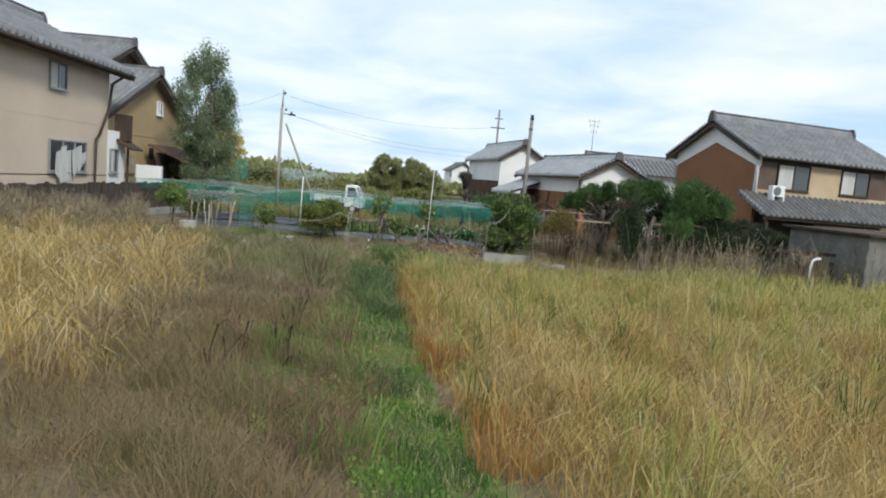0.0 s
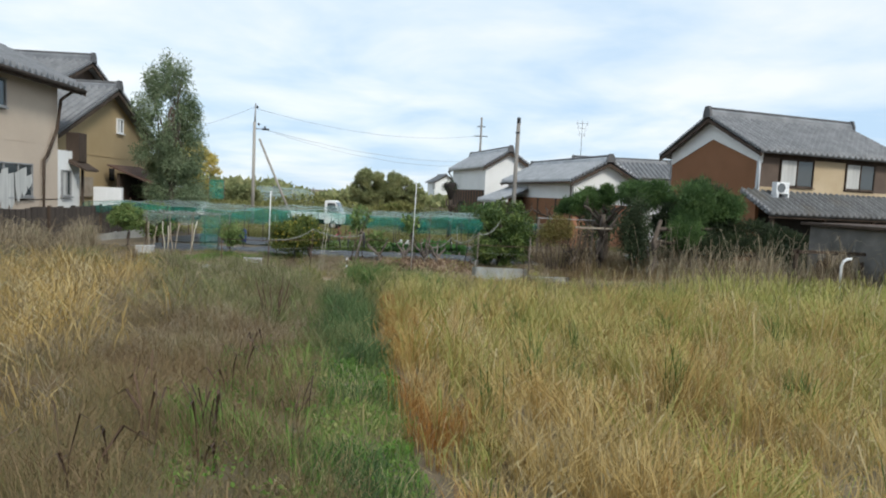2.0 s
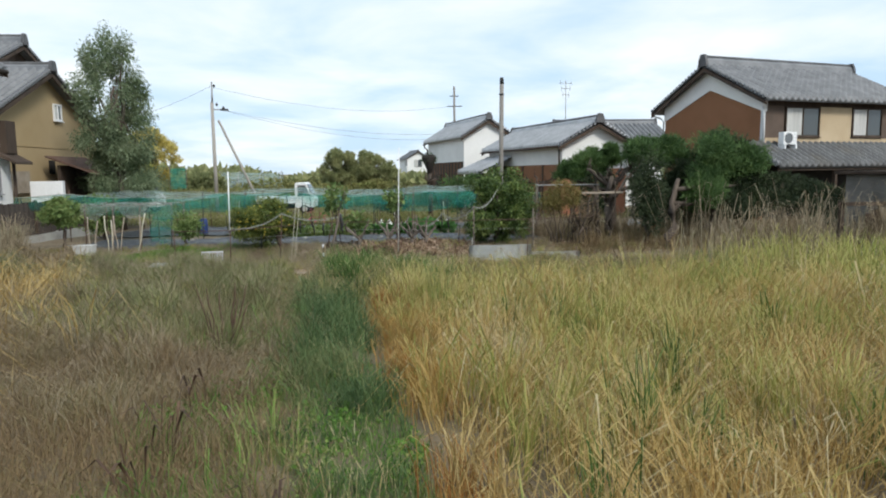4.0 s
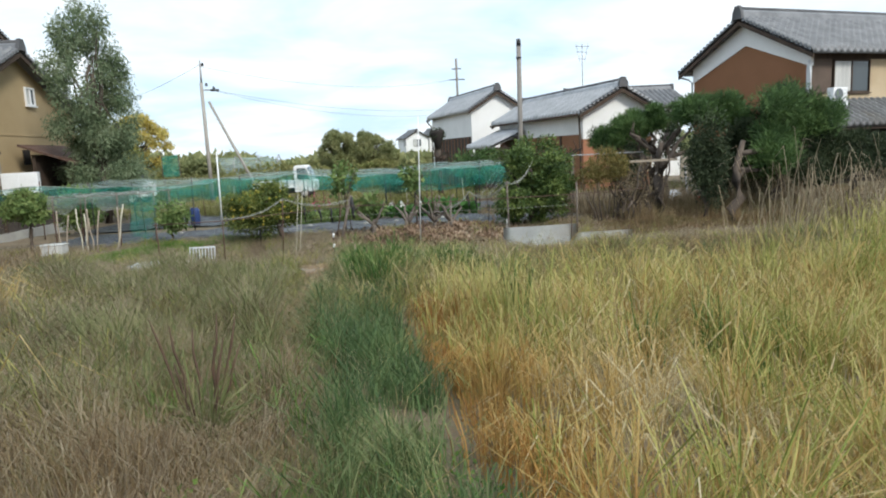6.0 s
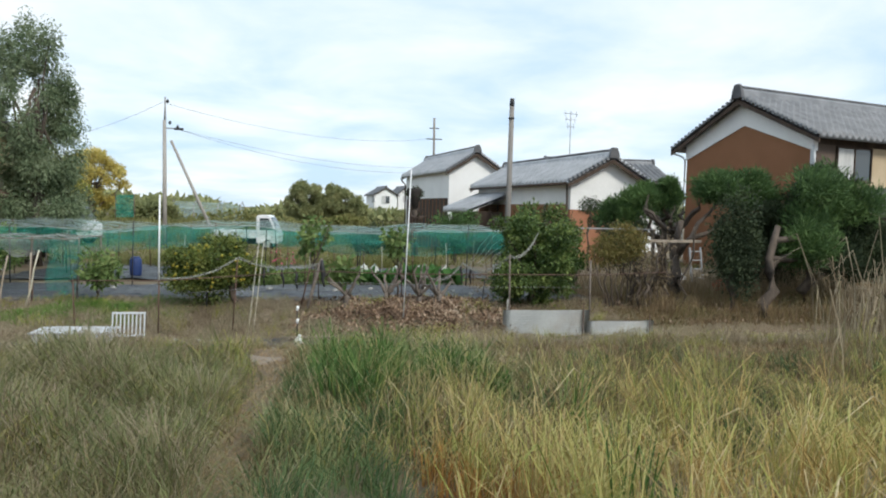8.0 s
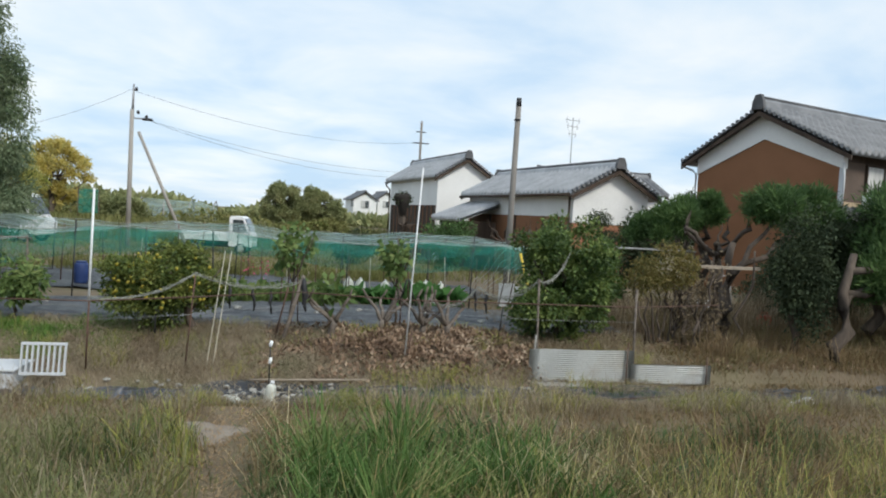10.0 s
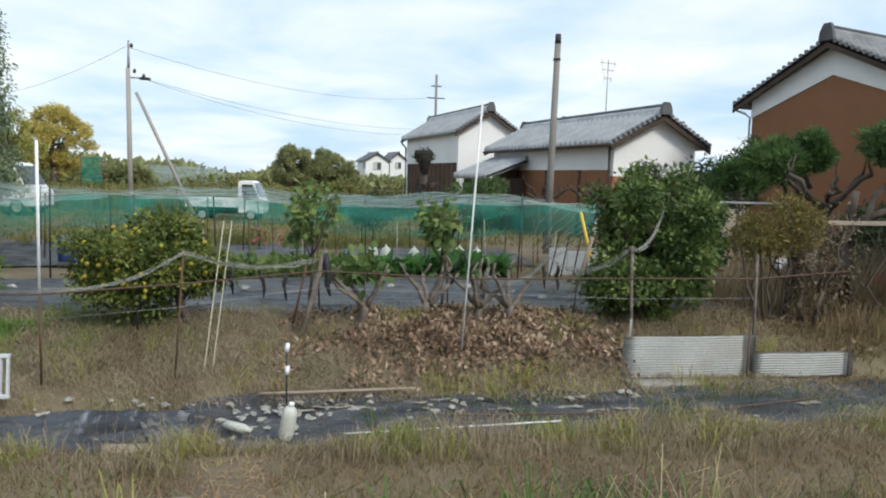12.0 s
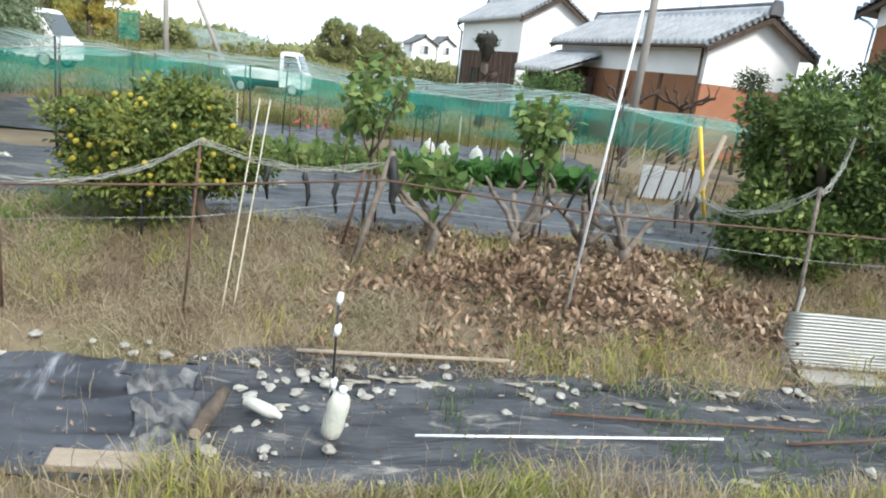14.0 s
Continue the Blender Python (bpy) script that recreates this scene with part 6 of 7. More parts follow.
part("pipe", tubed([(-5.3, 19.0, 0.7), (-4.07, 18.97, 0.71), (-3.04, 19.2, 0.76), (-1.85, 19.9, 0.78), (-0.46, 19.3, 0.8), (1.22, 19.36, 0.8), (2.57, 19.38, 0.8), (4.2, 20.0, 0.8)], 0.008, 7), M_RUST, rail)
wire = base("bank_wire", "thin wire strung along the bank posts", "wire", pose(0, 0, 0))
part("strand", tubed([(-4.07, 18.97, 0.5), (-3.04, 19.18, 0.56), (-1.9, 19.95, 0.6), (1.22, 19.33, 0.6), (2.57, 19.36, 0.6)], 0.002, 5), M_GREYST, wire)


def draped_cord(name, label, pts, sag, strands, material):
    t = base(name, label, "net", pose(0, 0, 0))
    for k in range(strands):
        r = random.Random(k)
        line = []
        for a, b in zip(pts, pts[1:]):
            for i in range(8):
                f = i / 8
                line.append(Vector(a).lerp(Vector(b), f) + Vector((0, r.uniform(-0.03, 0.03), -4 * sag * (1 + 0.3 * k / strands) * f * (1 - f) + r.uniform(-0.02, 0.02))))
        line.append(Vector(pts[-1]))
        part("strand", tubed(line, 0.0026, 5), material, t)
    return t


draped_cord("rolled_net", "pale bird net rolled and sagging between posts", [(-4.07, 18.97, 0.75), (-3.02, 19.3, 1.02), (-1.8, 20.05, 0.9)], 0.1, 7, M_CORD)
draped_cord("rolled_net", "pale bird net sagging to the grey post", [(-0.1, 20.2, 0.72), (0.55, 20.0, 0.92), (1.22, 19.42, 1.1), (1.9, 20.1, 1.5)], 0.16, 8, M_CORD)
for x, z in ((-2.75, 0.78), (-2.45, 0.75), (-2.22, 0.72), (0.55, 0.85), (0.7, 0.82)):
    rag = base("net_rag", "black net scrap hanging from the cord", "net", pose(x, 20.15, z))
    part("scrap", tubed(crooked((0, 0, 0.03), (0.02, 0, -0.28), 4, 0.015, int(x * 100)), [0.012, 0.025, 0.022, 0.018, 0.008], 6), M_BLACK, rag)


def big_net():
    """The bird net on its frame: a top sheet and a front curtain, both slack."""
    f = base("bird_net", "long green bird net draped over a pole frame", "net", pose(0, 0, 0))

    def sheet(name, fn, nu, nv, material, label):
        u, v = np.meshgrid(np.linspace(0, 1, nu), np.linspace(0, 1, nv))
        co = np.stack(fn(u, v), 2).reshape(-1, 3)
        i = (np.arange(nv - 1)[:, None] * nu + np.arange(nu - 1)[None]).ravel()
        idx = np.stack([i, i + 1, i + nu + 1, i + nu], 1).ravel()
        ob = raw_mesh(name, co, idx, np.full(len(i), 4), material, "", label, "", f)
        ob.data.polygons.foreach_set("use_smooth", np.ones(len(i), bool))

    def height(x):
        return 1.31 + 0.06 * np.sin(x * 1.1) + 0.03 * np.sin(x * 3.1)

    def top(u, v):
        x = -11 + 14.8 * u
        y = 23.9 + 5.6 * v + 0.1 * np.sin(x * 2)
        return x, y, height(x) - 0.10 * np.sin(np.pi * v) * (1 + 0.4 * np.sin(x * 2.4)) + 0.02 * np.sin(x * 7 + v * 9)

    def front(u, v):
        x = -11 + 14.8 * u
        hang = 0.46 + 0.1 * np.sin(x * 0.8 + 1) + 0.05 * np.sin(x * 3.3)
        return x, 23.9 + 0.1 * np.sin(x * 2) - 0.10 * np.sin(v * 3.1) + 0.05 * np.sin(x * 6 + v * 3), height(x) - v * hang

    def back(u, v):
        x = -11 + 14.8 * u
        return x, 29.5 + 0.1 * np.sin(x * 2) + 0.05 * np.sin(x * 5), height(x) - v * (0.62 + 0.12 * np.sin(x * 1.7))
    sheet("top_net", top, 220, 30, M_NETTOP, "pale slack top netting")
    sheet("front_net", front, 320, 10, M_NET, "green hanging front netting")
    sheet("back_net", back, 220, 8, M_NETTHIN, "green hanging back netting")
    for k, x in enumerate(np.arange(-10.8, 3.8, 1.21)):
        for y in (23.9, 26.7, 29.5):
            part("pole", tubed([(x, y, ground_z(x, y) - 0.05), (x + 0.05 * math.sin(k * 2.1 + y), y, 1.32 + 0.06 * math.sin(x * 1.1) + (0.14 if k % 3 == 1 and y < 24 else 0))], 0.013, 6), M_RUST if k % 2 else M_BLACK, f)
    for y in (23.9, 29.5):
        part("ridge_wire", tubed([(x, y + 0.1 * math.sin(x * 2), 1.31 + 0.06 * math.sin(x * 1.1) + 0.03 * math.sin(x * 3.1) + 0.01) for x in np.linspace(-11, 3.8, 40)], 0.007, 5), M_CORD, f)
    # gathered corner
    for k in range(9):
        part("gathered_cord", tubed(crooked((1.9 + 0.2 * k, 23.95, 1.38), (1.2 + 0.08 * k, 23.6, 0.5), 5, 0.04, k), 0.005, 4), M_CORD, f)


big_net()


# ---- vegetable plot ----
def cabbage(x, y, s, seed):
    t = base("vegetable", "bright green leafy vegetable", "vegetable", pose(x, y, ground_z(x, y) + 0.02, 0, 0, seed * 37), "vegetable row")
    n = 34
    az = rng.uniform(0, 6.28, n)
    d = np.stack([np.cos(az), np.sin(az), rng.uniform(0.3, 1.4, n)], 1)
    p = np.stack([0.06 * np.cos(az), 0.06 * np.sin(az), rng.uniform(0.02, 0.16, n)], 1) * s
    leaves("leaves", p, d, 0.27 * s, 0.22 * s, G_VEG, t, -0.2)


for k in range(11):
    cabbage(-1.35 + 0.235 * k + random.uniform(-0.04, 0.04), 24.45 + random.uniform(-0.08, 0.08), random.uniform(0.95, 1.3), k)
p = tufted(strew(120, -4.8, -1.4, 24.2, 25.0), 30, 0.1)
blades("onion_row", p, rng.uniform(0.12, 0.34, len(p)), rng.uniform(0.008, 0.014, len(p)), 0.7, G_FIG, "row of soft green leek tops", "vegetable")
q = strew(700, -5.0, -1.5, 24.1, 25.1)
q[:, 2] += rng.uniform(0.03, 0.3, len(q))
leaves("leafy_row", q, np.tile([0, 0, 0.5], (len(q), 1)), 0.15, 0.11, G_FIG, None, 0.0, "low leafy vegetables in a row", "vegetable", "stuff")
p = tufted(strew(160, -9, 1.6, 29.6, 32), 26, 0.12)
blades("back_row", p, rng.uniform(0.1, 0.5, len(p)), rng.uniform(0.01, 0.02, len(p)), 0.6, G_HEDGE, "rough growth behind the net", "grass")
p, dd = cloud(50, [((-3.3, 27.4, 0.45), (0.2, 0.2, 0.3)), ((-2.9, 27.6, 0.4), (0.16, 0.2, 0.25))], 0.6)
leaves("flowers", p, dd, 0.06, 0.05, mat("pink_petal", (0.5, 0.07, 0.14), (0.6, 0.12, 0.2), 5, 0.6), None, 0.0, "pink flowers in the plot", "flowers", "stuff")


def cloche(x, y):
    t = base("cloche", "white domed plastic plant cover", "plant cover", pose(x, y, ground_z(x, y) + 0.02), "plant covers")
    bm = bmesh.new()
    bmesh.ops.create_uvsphere(bm, u_segments=14, v_segments=8, radius=0.13)
    bmesh.ops.delete(bm, geom=[v for v in bm.verts if v.co.z < -0.02], context="VERTS")
    for v in bm.verts:
        v.co.z = v.co.z * 1.6 + 0.04
    for fc in bm.faces:
        fc.smooth = True
    part("dome", bm, M_BOTTLE, t)
    part("knob", tubed([(0, 0, 0.23), (0, 0, 0.28)], 0.02), M_WPAINT, t)


for x, y in ((-0.08, 27.1), (-0.67, 27.2), (-0.95, 27.3), (0.6, 27.6), (1.0, 27.7), (1.3, 27.2)):
    cloche(x, y)

for k in range(16):
    x, y = -5.5 + 0.55 * k + random.uniform(-0.15, 0.15), 25.4 + random.uniform(-0.4, 1.6)
    stake("plant_stake", "thin dark vegetable stake", (x, y, ground_z(x, y)), (x + random.uniform(-0.06, 0.06), y, random.uniform(0.6, 1.15)), 0.01, M_RUST if k % 3 else M_BAMBOO)
pn = base("sheet_panel", "pale grey corrugated panels propped as a screen", "panel", pose(2.6, 24.7, 0.04))
for k in range(3):
    part("panel", boxed(-0.5 + 0.36 * k, -0.16 + 0.36 * k, -0.02 + 0.03 * (k % 2), 0.0 + 0.03 * (k % 2), 0.0, 0.5 - 0.06 * (k % 2), 0.004), M_PANEL, pn)
for k in range(6):
    stake("plant_stake", "leaning dark stake by the grey panels", (2.0 + 0.22 * k, 24.4, 0.0), (2.15 + 0.2 * k, 24.3, 0.85 + 0.1 * (k % 2)), 0.014, M_DWOOD)
stake("yellow_stake", "yellow painted flat stake", (2.42, 23.1, 0.05), (2.02, 23.0, 1.27), 0.025, M_YELLOWP)
stake("plank", "grey plank leaning at the screen", (1.75, 22.4, 0.1), (2.15, 22.6, 1.22), 0.03, M_WOOD, "plank")
db = base("drum", "blue plastic water drum behind the plot", "drum", pose(-6.52, 26.0, ground_z(-6.52, 26) + 0.03))
part("body", tubed([(0, 0, 0), (0, 0, 0.05), (0, 0, 0.22), (0, 0, 0.40), (0, 0, 0.44)], [0.12, 0.135, 0.14, 0.135, 0.11], 14), M_BLUEP, db)
part("lid", tubed([(0, 0, 0.44), (0, 0, 0.47)], 0.105, 14), M_BLUEP, db)
for x, y in ((-1.6, 22.1), (-2.9, 22.3), (0.7, 22.0), (1.0, 21.6), (-4.4, 21.6), (-5.9, 22.6), (-0.9, 22.9), (0.2, 22.6)):
    st = part("weight_stone", lump(bmesh.new(), (0, 0, 0), (0.06, 0.05, 0.035), x + y, 2), M_STONE, None)
    st.matrix_basis = pose(x, y, ground_z(x, y) + 0.05)
    tagged(st, "small white stone weighing the sheet down", "stone", "sheet weights")


# ---- tin sheets, ditch, bank ----
def tin_sheet(x0, x1, y, z0, z1, label):
    """Corrugated sheet standing on edge, ribs level."""
    t = base("tin_sheet", label, "tin sheet", pose(x0, y, z0), "tin sheets")
    bm = bmesh.new()
    nz = int((z1 - z0) / 0.0065)
    cols = 9
    grid = []
    for j in range(nz + 1):
        zz = (z1 - z0) * j / nz
        grid.append([bm.verts.new(((x1 - x0) * i / cols, 0.006 * math.sin(zz / 0.026 * 2 * math.pi) + 0.005 * math.sin(i * 1.1), zz + 0.002 * math.sin(i * 0.9))) for i in range(cols + 1)])
    for j in range(nz):
        for i in range(cols):
            fc = bm.faces.new((grid[j][i], grid[j][i + 1], grid[j + 1][i + 1], grid[j + 1][i]))
            fc.smooth = True
    bmesh.ops.solidify(bm, geom=bm.faces[:], thickness=0.002)
    part("sheet", bm, M_TIN, t)
    part("peg", tubed([((x1 - x0) * 0.93, -0.03, -0.12), ((x1 - x0) * 0.93, -0.03, z1 - z0 + 0.12)], 0.009, 6), M_RUST, t)


tin_sheet(1.08, 2.5, 19.2, -0.18, 0.25, "corrugated tin sheet edging the bank")
tin_sheet(2.46, 3.6, 19.17, -0.18, 0.08, "low corrugated tin sheet edging the bank")
kb = base("concrete_slab", "flat broken concrete slab at the tin sheet's foot", "slab", pose(1.4, 19.04, -0.185))
part("slab", boxed(-0.32, 0.4, -0.1, 0.09, -0.02, 0.03, 0.012), M_CONC, kb)


def bottle():
    t = base("plastic_bottle", "large milky plastic bottle turned over a stick", "bottle", pose(-2.04, 17.95, -0.17, 4, 10, 0))
    part("body", tubed([(0, 0, 0), (0, 0, 0.02), (0, 0, 0.07), (0, 0, 0.12), (0, 0, 0.19), (0, 0, 0.235), (0, 0, 0.26)], [0.03, 0.05, 0.055, 0.052, 0.055, 0.045, 0.018], 14), M_BOTTLE, t)
    part("cap", tubed([(0, 0, 0.258), (0, 0, 0.285)], 0.02, 10), M_WPAINT, t)
    s = base("marker_stick", "black marker stick strung with white caps", "stake", pose(-2.06, 18.36, -0.2))
    part("rod", tubed([(0, 0, -0.05), (0.0, 0, 0.62)], 0.007, 7), M_BLACK, s)
    for z, k in ((0.6, 0), (0.42, 1), (0.1, 2)):
        part("cap", tubed([(0, 0, z - 0.03), (0.004, 0, z), (0.01, 0, z + 0.035)], [0.017, 0.02, 0.016], 10), M_WPAINT, s, "white plastic cap")


bottle()


def ditch_things():
    def pole_on_sheet(name, label, a, b, r, m):
        t = base(name, label, "pole", pose(0, 0, 0))
        a, b = Vector(a), Vector(b)
        pts = [a.lerp(b, i / 6) for i in range(7)]
        za, zb = ground_z(a.x, a.y) + 0.064 + r, ground_z(b.x, b.y) + 0.064 + r
        for i, q in enumerate(pts):
            q.z = za + (zb - za) * i / 6
        part("pole", tubed(pts, r, 8), m, t)
    pole_on_sheet("white_pole", "thin white plastic pole lying on the sheet", (-1.62, 17.95, 0), (0.1, 18.1, 0), 0.0075, M_WPAINT)
    pole_on_sheet("rusty_rod", "rusty rod lying on the sheet", (-0.85, 18.22, 0), (0.85, 18.28, 0), 0.009, M_RUST)
    pole_on_sheet("rusty_rod", "rusty rod along the ditch", (0.5, 18.1, 0), (2.6, 18.4, 0), 0.009, M_RUST)
    pole_on_sheet("edge_timber", "long bleached timber along the sheet's edge", (-2.3, 18.72, 0), (-1.0, 18.74, 0), 0.014, M_WOOD)
    t = base("plank", "short bleached plank at the ditch's edge", "plank", pose(-2.88, 17.38, 0.02, 14, 2, 2))
    part("board", boxed(-0.2, 0.2, -0.045, 0.045, -0.02, 0.022, 0.008), M_WOOD, t)
    t = base("log", "short cut log lying on the sheet", "log", pose(-2.63, 18.02, -0.11, 0, 0, 84))
    part("bark", tubed([(-0.2, 0, 0), (-0.1, 0, 0.005), (0.1, 0, 0.0), (0.2, 0, 0.01)], [0.034, 0.043, 0.038, 0.034], 10), M_BARK, t)
    part("cut_end", tubed([(-0.205, 0, 0), (-0.2, 0, 0)], [0.027, 0.029], 10), M_WOOD, t)
    t = base("glass_jar", "clear plastic bottle lying on the sheet", "bottle", pose(-2.4, 18.12, -0.13, 0, 0, -35))
    part("body", tubed([(-0.11, 0, 0), (-0.1, 0, 0), (0.07, 0, 0), (0.1, 0, 0), (0.13, 0, 0)], [0.025, 0.034, 0.034, 0.02, 0.014], 10), M_BOTTLE, t)
    r = random.Random(4)
    for k in range(120):
        if k >= 80:
            x, y = r.uniform(-5.0, 1.0), r.gauss(18.68, 0.06)
        elif k < 40:
            x, y = r.gauss(-2.35, 0.28), r.uniform(17.6, 18.6)
        elif k < 60:
            x, y = r.uniform(-2.0, -0.6), r.uniform(18.35, 18.65)
        else:
            x, y = r.uniform(-4.5, 4.2), r.uniform(17.5, 18.6)
        s = r.uniform(0.010, 0.030)
        ob = part("stone", lump(bmesh.new(), (0, 0, 0), (s * r.uniform(1, 1.7), s, s * 0.65), k, 2), M_STONE, None)
        ob.matrix_basis = pose(x, y, ground_z(x, y) + 0.035 + s * 0.35, 0, 0, r.uniform(0, 360))
        tagged(ob, "pale broken stone on the black sheet", "stone", "ditch stones")
    # dried mud and lichen patches on the cloth
    bm = bmesh.new()
    for k in range(20):
        x, y = (r.uniform(-2.2, 0.9), r.uniform(18.42, 18.66)) if k < 12 else (r.uniform(-2.6, 4.2), r.uniform(17.5, 18.5))
        for j in range(r.randint(3, 6)):
            w = r.uniform(0.012, 0.045)
            lump(bm, (x + r.uniform(-0.11, 0.11), y + r.uniform(-0.025, 0.025), ground_z(x, y) + 0.047), (w * r.uniform(1.0, 1.8), w * 0.5, 0.004), 0.37 * k + j, 2)
    tagged(part("mud_crumbs", bm, M_MUD, None), "pale crumbled dried mud on the black sheet", "mud", "", "stuff")
    # crumpled grey plastic where two sheets overlap
    sc = base("plastic_scrap", "crumpled pale grey plastic lap between the sheets", "plastic", pose(0, 0, 0))
    u, v = np.meshgrid(np.linspace(0, 1, 26), np.linspace(0, 1, 50))
    X = -3.05 + 0.34 * u + 0.1 * np.sin(v * 5)
    Y = 17.55 + 0.95 * v
    Z = land(X, Y) + 0.06 + 0.025 * np.sin(u * 17 + 2 * np.sin(v * 9)) * np.sin(v * 11 + u * 5) + 0.012 * np.sin(v * 41 + u * 13)
    i = (np.arange(49)[:, None] * 26 + np.arange(25)[None]).ravel()
    raw_mesh("lap", np.stack([X, Y, Z], 2).reshape(-1, 3), np.stack([i, i + 1, i + 27, i + 26], 1).ravel(), np.full(len(i), 4), M_LAP, "", "", "", sc)
    # a patch of bare sand on the bank
    ob = part("sand_patch", lump(bmesh.new(), (0, 0, 0), (0.36, 0.24, 0.006), 77, 3), mat("sand", (0.22, 0.185, 0.15), (0.29, 0.25, 0.205), 6, 0.95, bump=0.5), None)
    ob.matrix_basis = pose(-2.45, 16.15, ground_z(-2.45, 16.15) + 0.005)
    tagged(ob, "bare sandy patch in the mown bank", "sand")
    b = base("sack", "crumpled white sack on the bank", "sack", pose(3.92, 17.75, ground_z(3.92, 17.75)))
    part("cloth", lump(bmesh.new(), (0, 0, 0.09), (0.2, 0.12, 0.12), 5, 3), M_WPAINT, b)
    part("fold", lump(bmesh.new(), (-0.16, 0.0, 0.06), (0.12, 0.1, 0.08), 9, 3), M_WPAINT, b)
    c = base("crate", "white slatted plastic crate on its side", "crate", pose(-4.37, 18.6, 0.02, -8, 0, 0))
    part("rim", boxed(-0.22, 0.22, -0.02, 0.02, 0.26, 0.29, 0.005), M_PANEL, c)
    part("rim", boxed(-0.22, 0.22, -0.02, 0.02, -0.05, -0.02, 0.005), M_PANEL, c)
    for k in range(9):
        part("slat", boxed(-0.22 + 0.0525 * k, -0.205 + 0.0525 * k, -0.015, 0.015, -0.02, 0.26), M_PANEL, c)
    t = base("trough", "grey-white shallow plastic trough", "trough", pose(-5.05, 18.75, -0.17))
    bm = boxed(-0.55, 0.42, -0.22, 0.22, 0.0, 0.2, 0.02)
    part("shell", bm, M_PANEL, t)
    part("lip", boxed(-0.58, 0.45, -0.25, 0.25, 0.19, 0.215, 0.008), M_PANEL, t)


ditch_things()


def net_frame():
    """A rickety pole frame under grey netting at the plot's corner, with leaning sticks."""
    f = base("net_shelter", "rickety pole frame draped with grey netting", "net shelter", pose(-6.8, 20.6, ground_z(-6.8, 20.6)))
    for k, (x, y, h) in enumerate(((-0.95, 0.0, 1.14), (-0.35, 0.05, 1.1), (0.3, -0.03, 1.12), (1.0, 0.0, 1.1), (-0.9, 1.1, 1.15), (0.95, 1.1, 1.12))):
        part("pole", tubed(crooked((x, y, -0.1), (x + 0.04, y, h), 3, 0.015, k), 0.014, 6), M_FIGBARK if k % 2 else M_RUST, f)
    for y in (0.0, 1.1):
        part("top_rail", tubed(crooked((-1.0, y, 1.1), (1.05, y, 1.08), 4, 0.02, 8), 0.011, 6), M_FIGBARK, f)
    u, v = np.meshgrid(np.linspace(0, 1, 60), np.linspace(0, 1, 16))
    X = -1.0 + 2.05 * u
    Y = 1.15 - 1.2 * np.minimum(v * 1.35, 1.0)
    Z = 1.12 - 0.05 * np.sin(u * 9.4) ** 2 - np.maximum(v - 0.74, 0) * (0.9 + 0.35 * np.sin(u * 13)) + 0.015 * np.sin(u * 37 + v * 11)
    i = (np.arange(15)[:, None] * 60 + np.arange(59)[None]).ravel()
    ob = raw_mesh("netting", np.stack([X, Y, Z], 2).reshape(-1, 3), np.stack([i, i + 1, i + 61, i + 60], 1).ravel(), np.full(len(i), 4), M_NETGREY, "", "slack grey netting", "", f)
    ob.data.polygons.foreach_set("use_smooth", np.ones(len(i), bool))
    u, v = np.meshgrid(np.linspace(0, 1, 24), np.linspace(0, 1, 16))
    i = (np.arange(15)[:, None] * 24 + np.arange(23)[None]).ravel()
    co = np.stack([0.55 + 0.5 * u + 0.04 * np.sin(v * 6), -0.06 + 0.06 * np.sin(u * 19 + v * 2), 1.06 - 0.85 * v + 0.03 * np.sin(u * 8)], 2).reshape(-1, 3)
    raw_mesh("side_net", co, np.stack([i, i + 1, i + 25, i + 24], 1).ravel(), np.full(len(i), 4), M_NET, "", "green net hanging at the corner", "", f)
    r = random.Random(23)
    for k in range(9):
        x = r.uniform(-0.75, 0.4)
        lean = base("leaning_stick", "pale weathered stick leaning on the net frame", "stick", pose(-6.8 + x, 20.35, ground_z(-6.8, 20.35)), "leaning sticks")
        part("stick", tubed(crooked((0, 0, 0), (r.uniform(-0.15, 0.15), 0.2, r.uniform(0.6, 0.95)), 3, 0.02, k), 0.014, 6), M_BAMBOO if k % 3 == 0 else M_WOOD, lean)
    b = base("plastic_box", "weathered pale plastic box beside the net frame", "box", pose(-7.6, 20.2, ground_z(-7.6, 20.2)))
    part("body", boxed(-0.2, 0.2, -0.14, 0.14, 0, 0.21, 0.02), M_CURTAIN, b)
    part("rim", boxed(-0.215, 0.215, -0.155, 0.155, 0.2, 0.225, 0.008), M_CURTAIN, b)
    shrub("garden_bush", "broad-leaved green bush by the net frame", "bush", -8.2, 20.6, [((0, 0, 0), (0, 0, 0.8), 0.05, 0.03)], blob_cluster((0, 0, 0.95), (0.5, 0.45, 0.4), 16, 0.85, 0.36, 37), 2600, (0.1, 0.045), G_FIG)


net_frame()


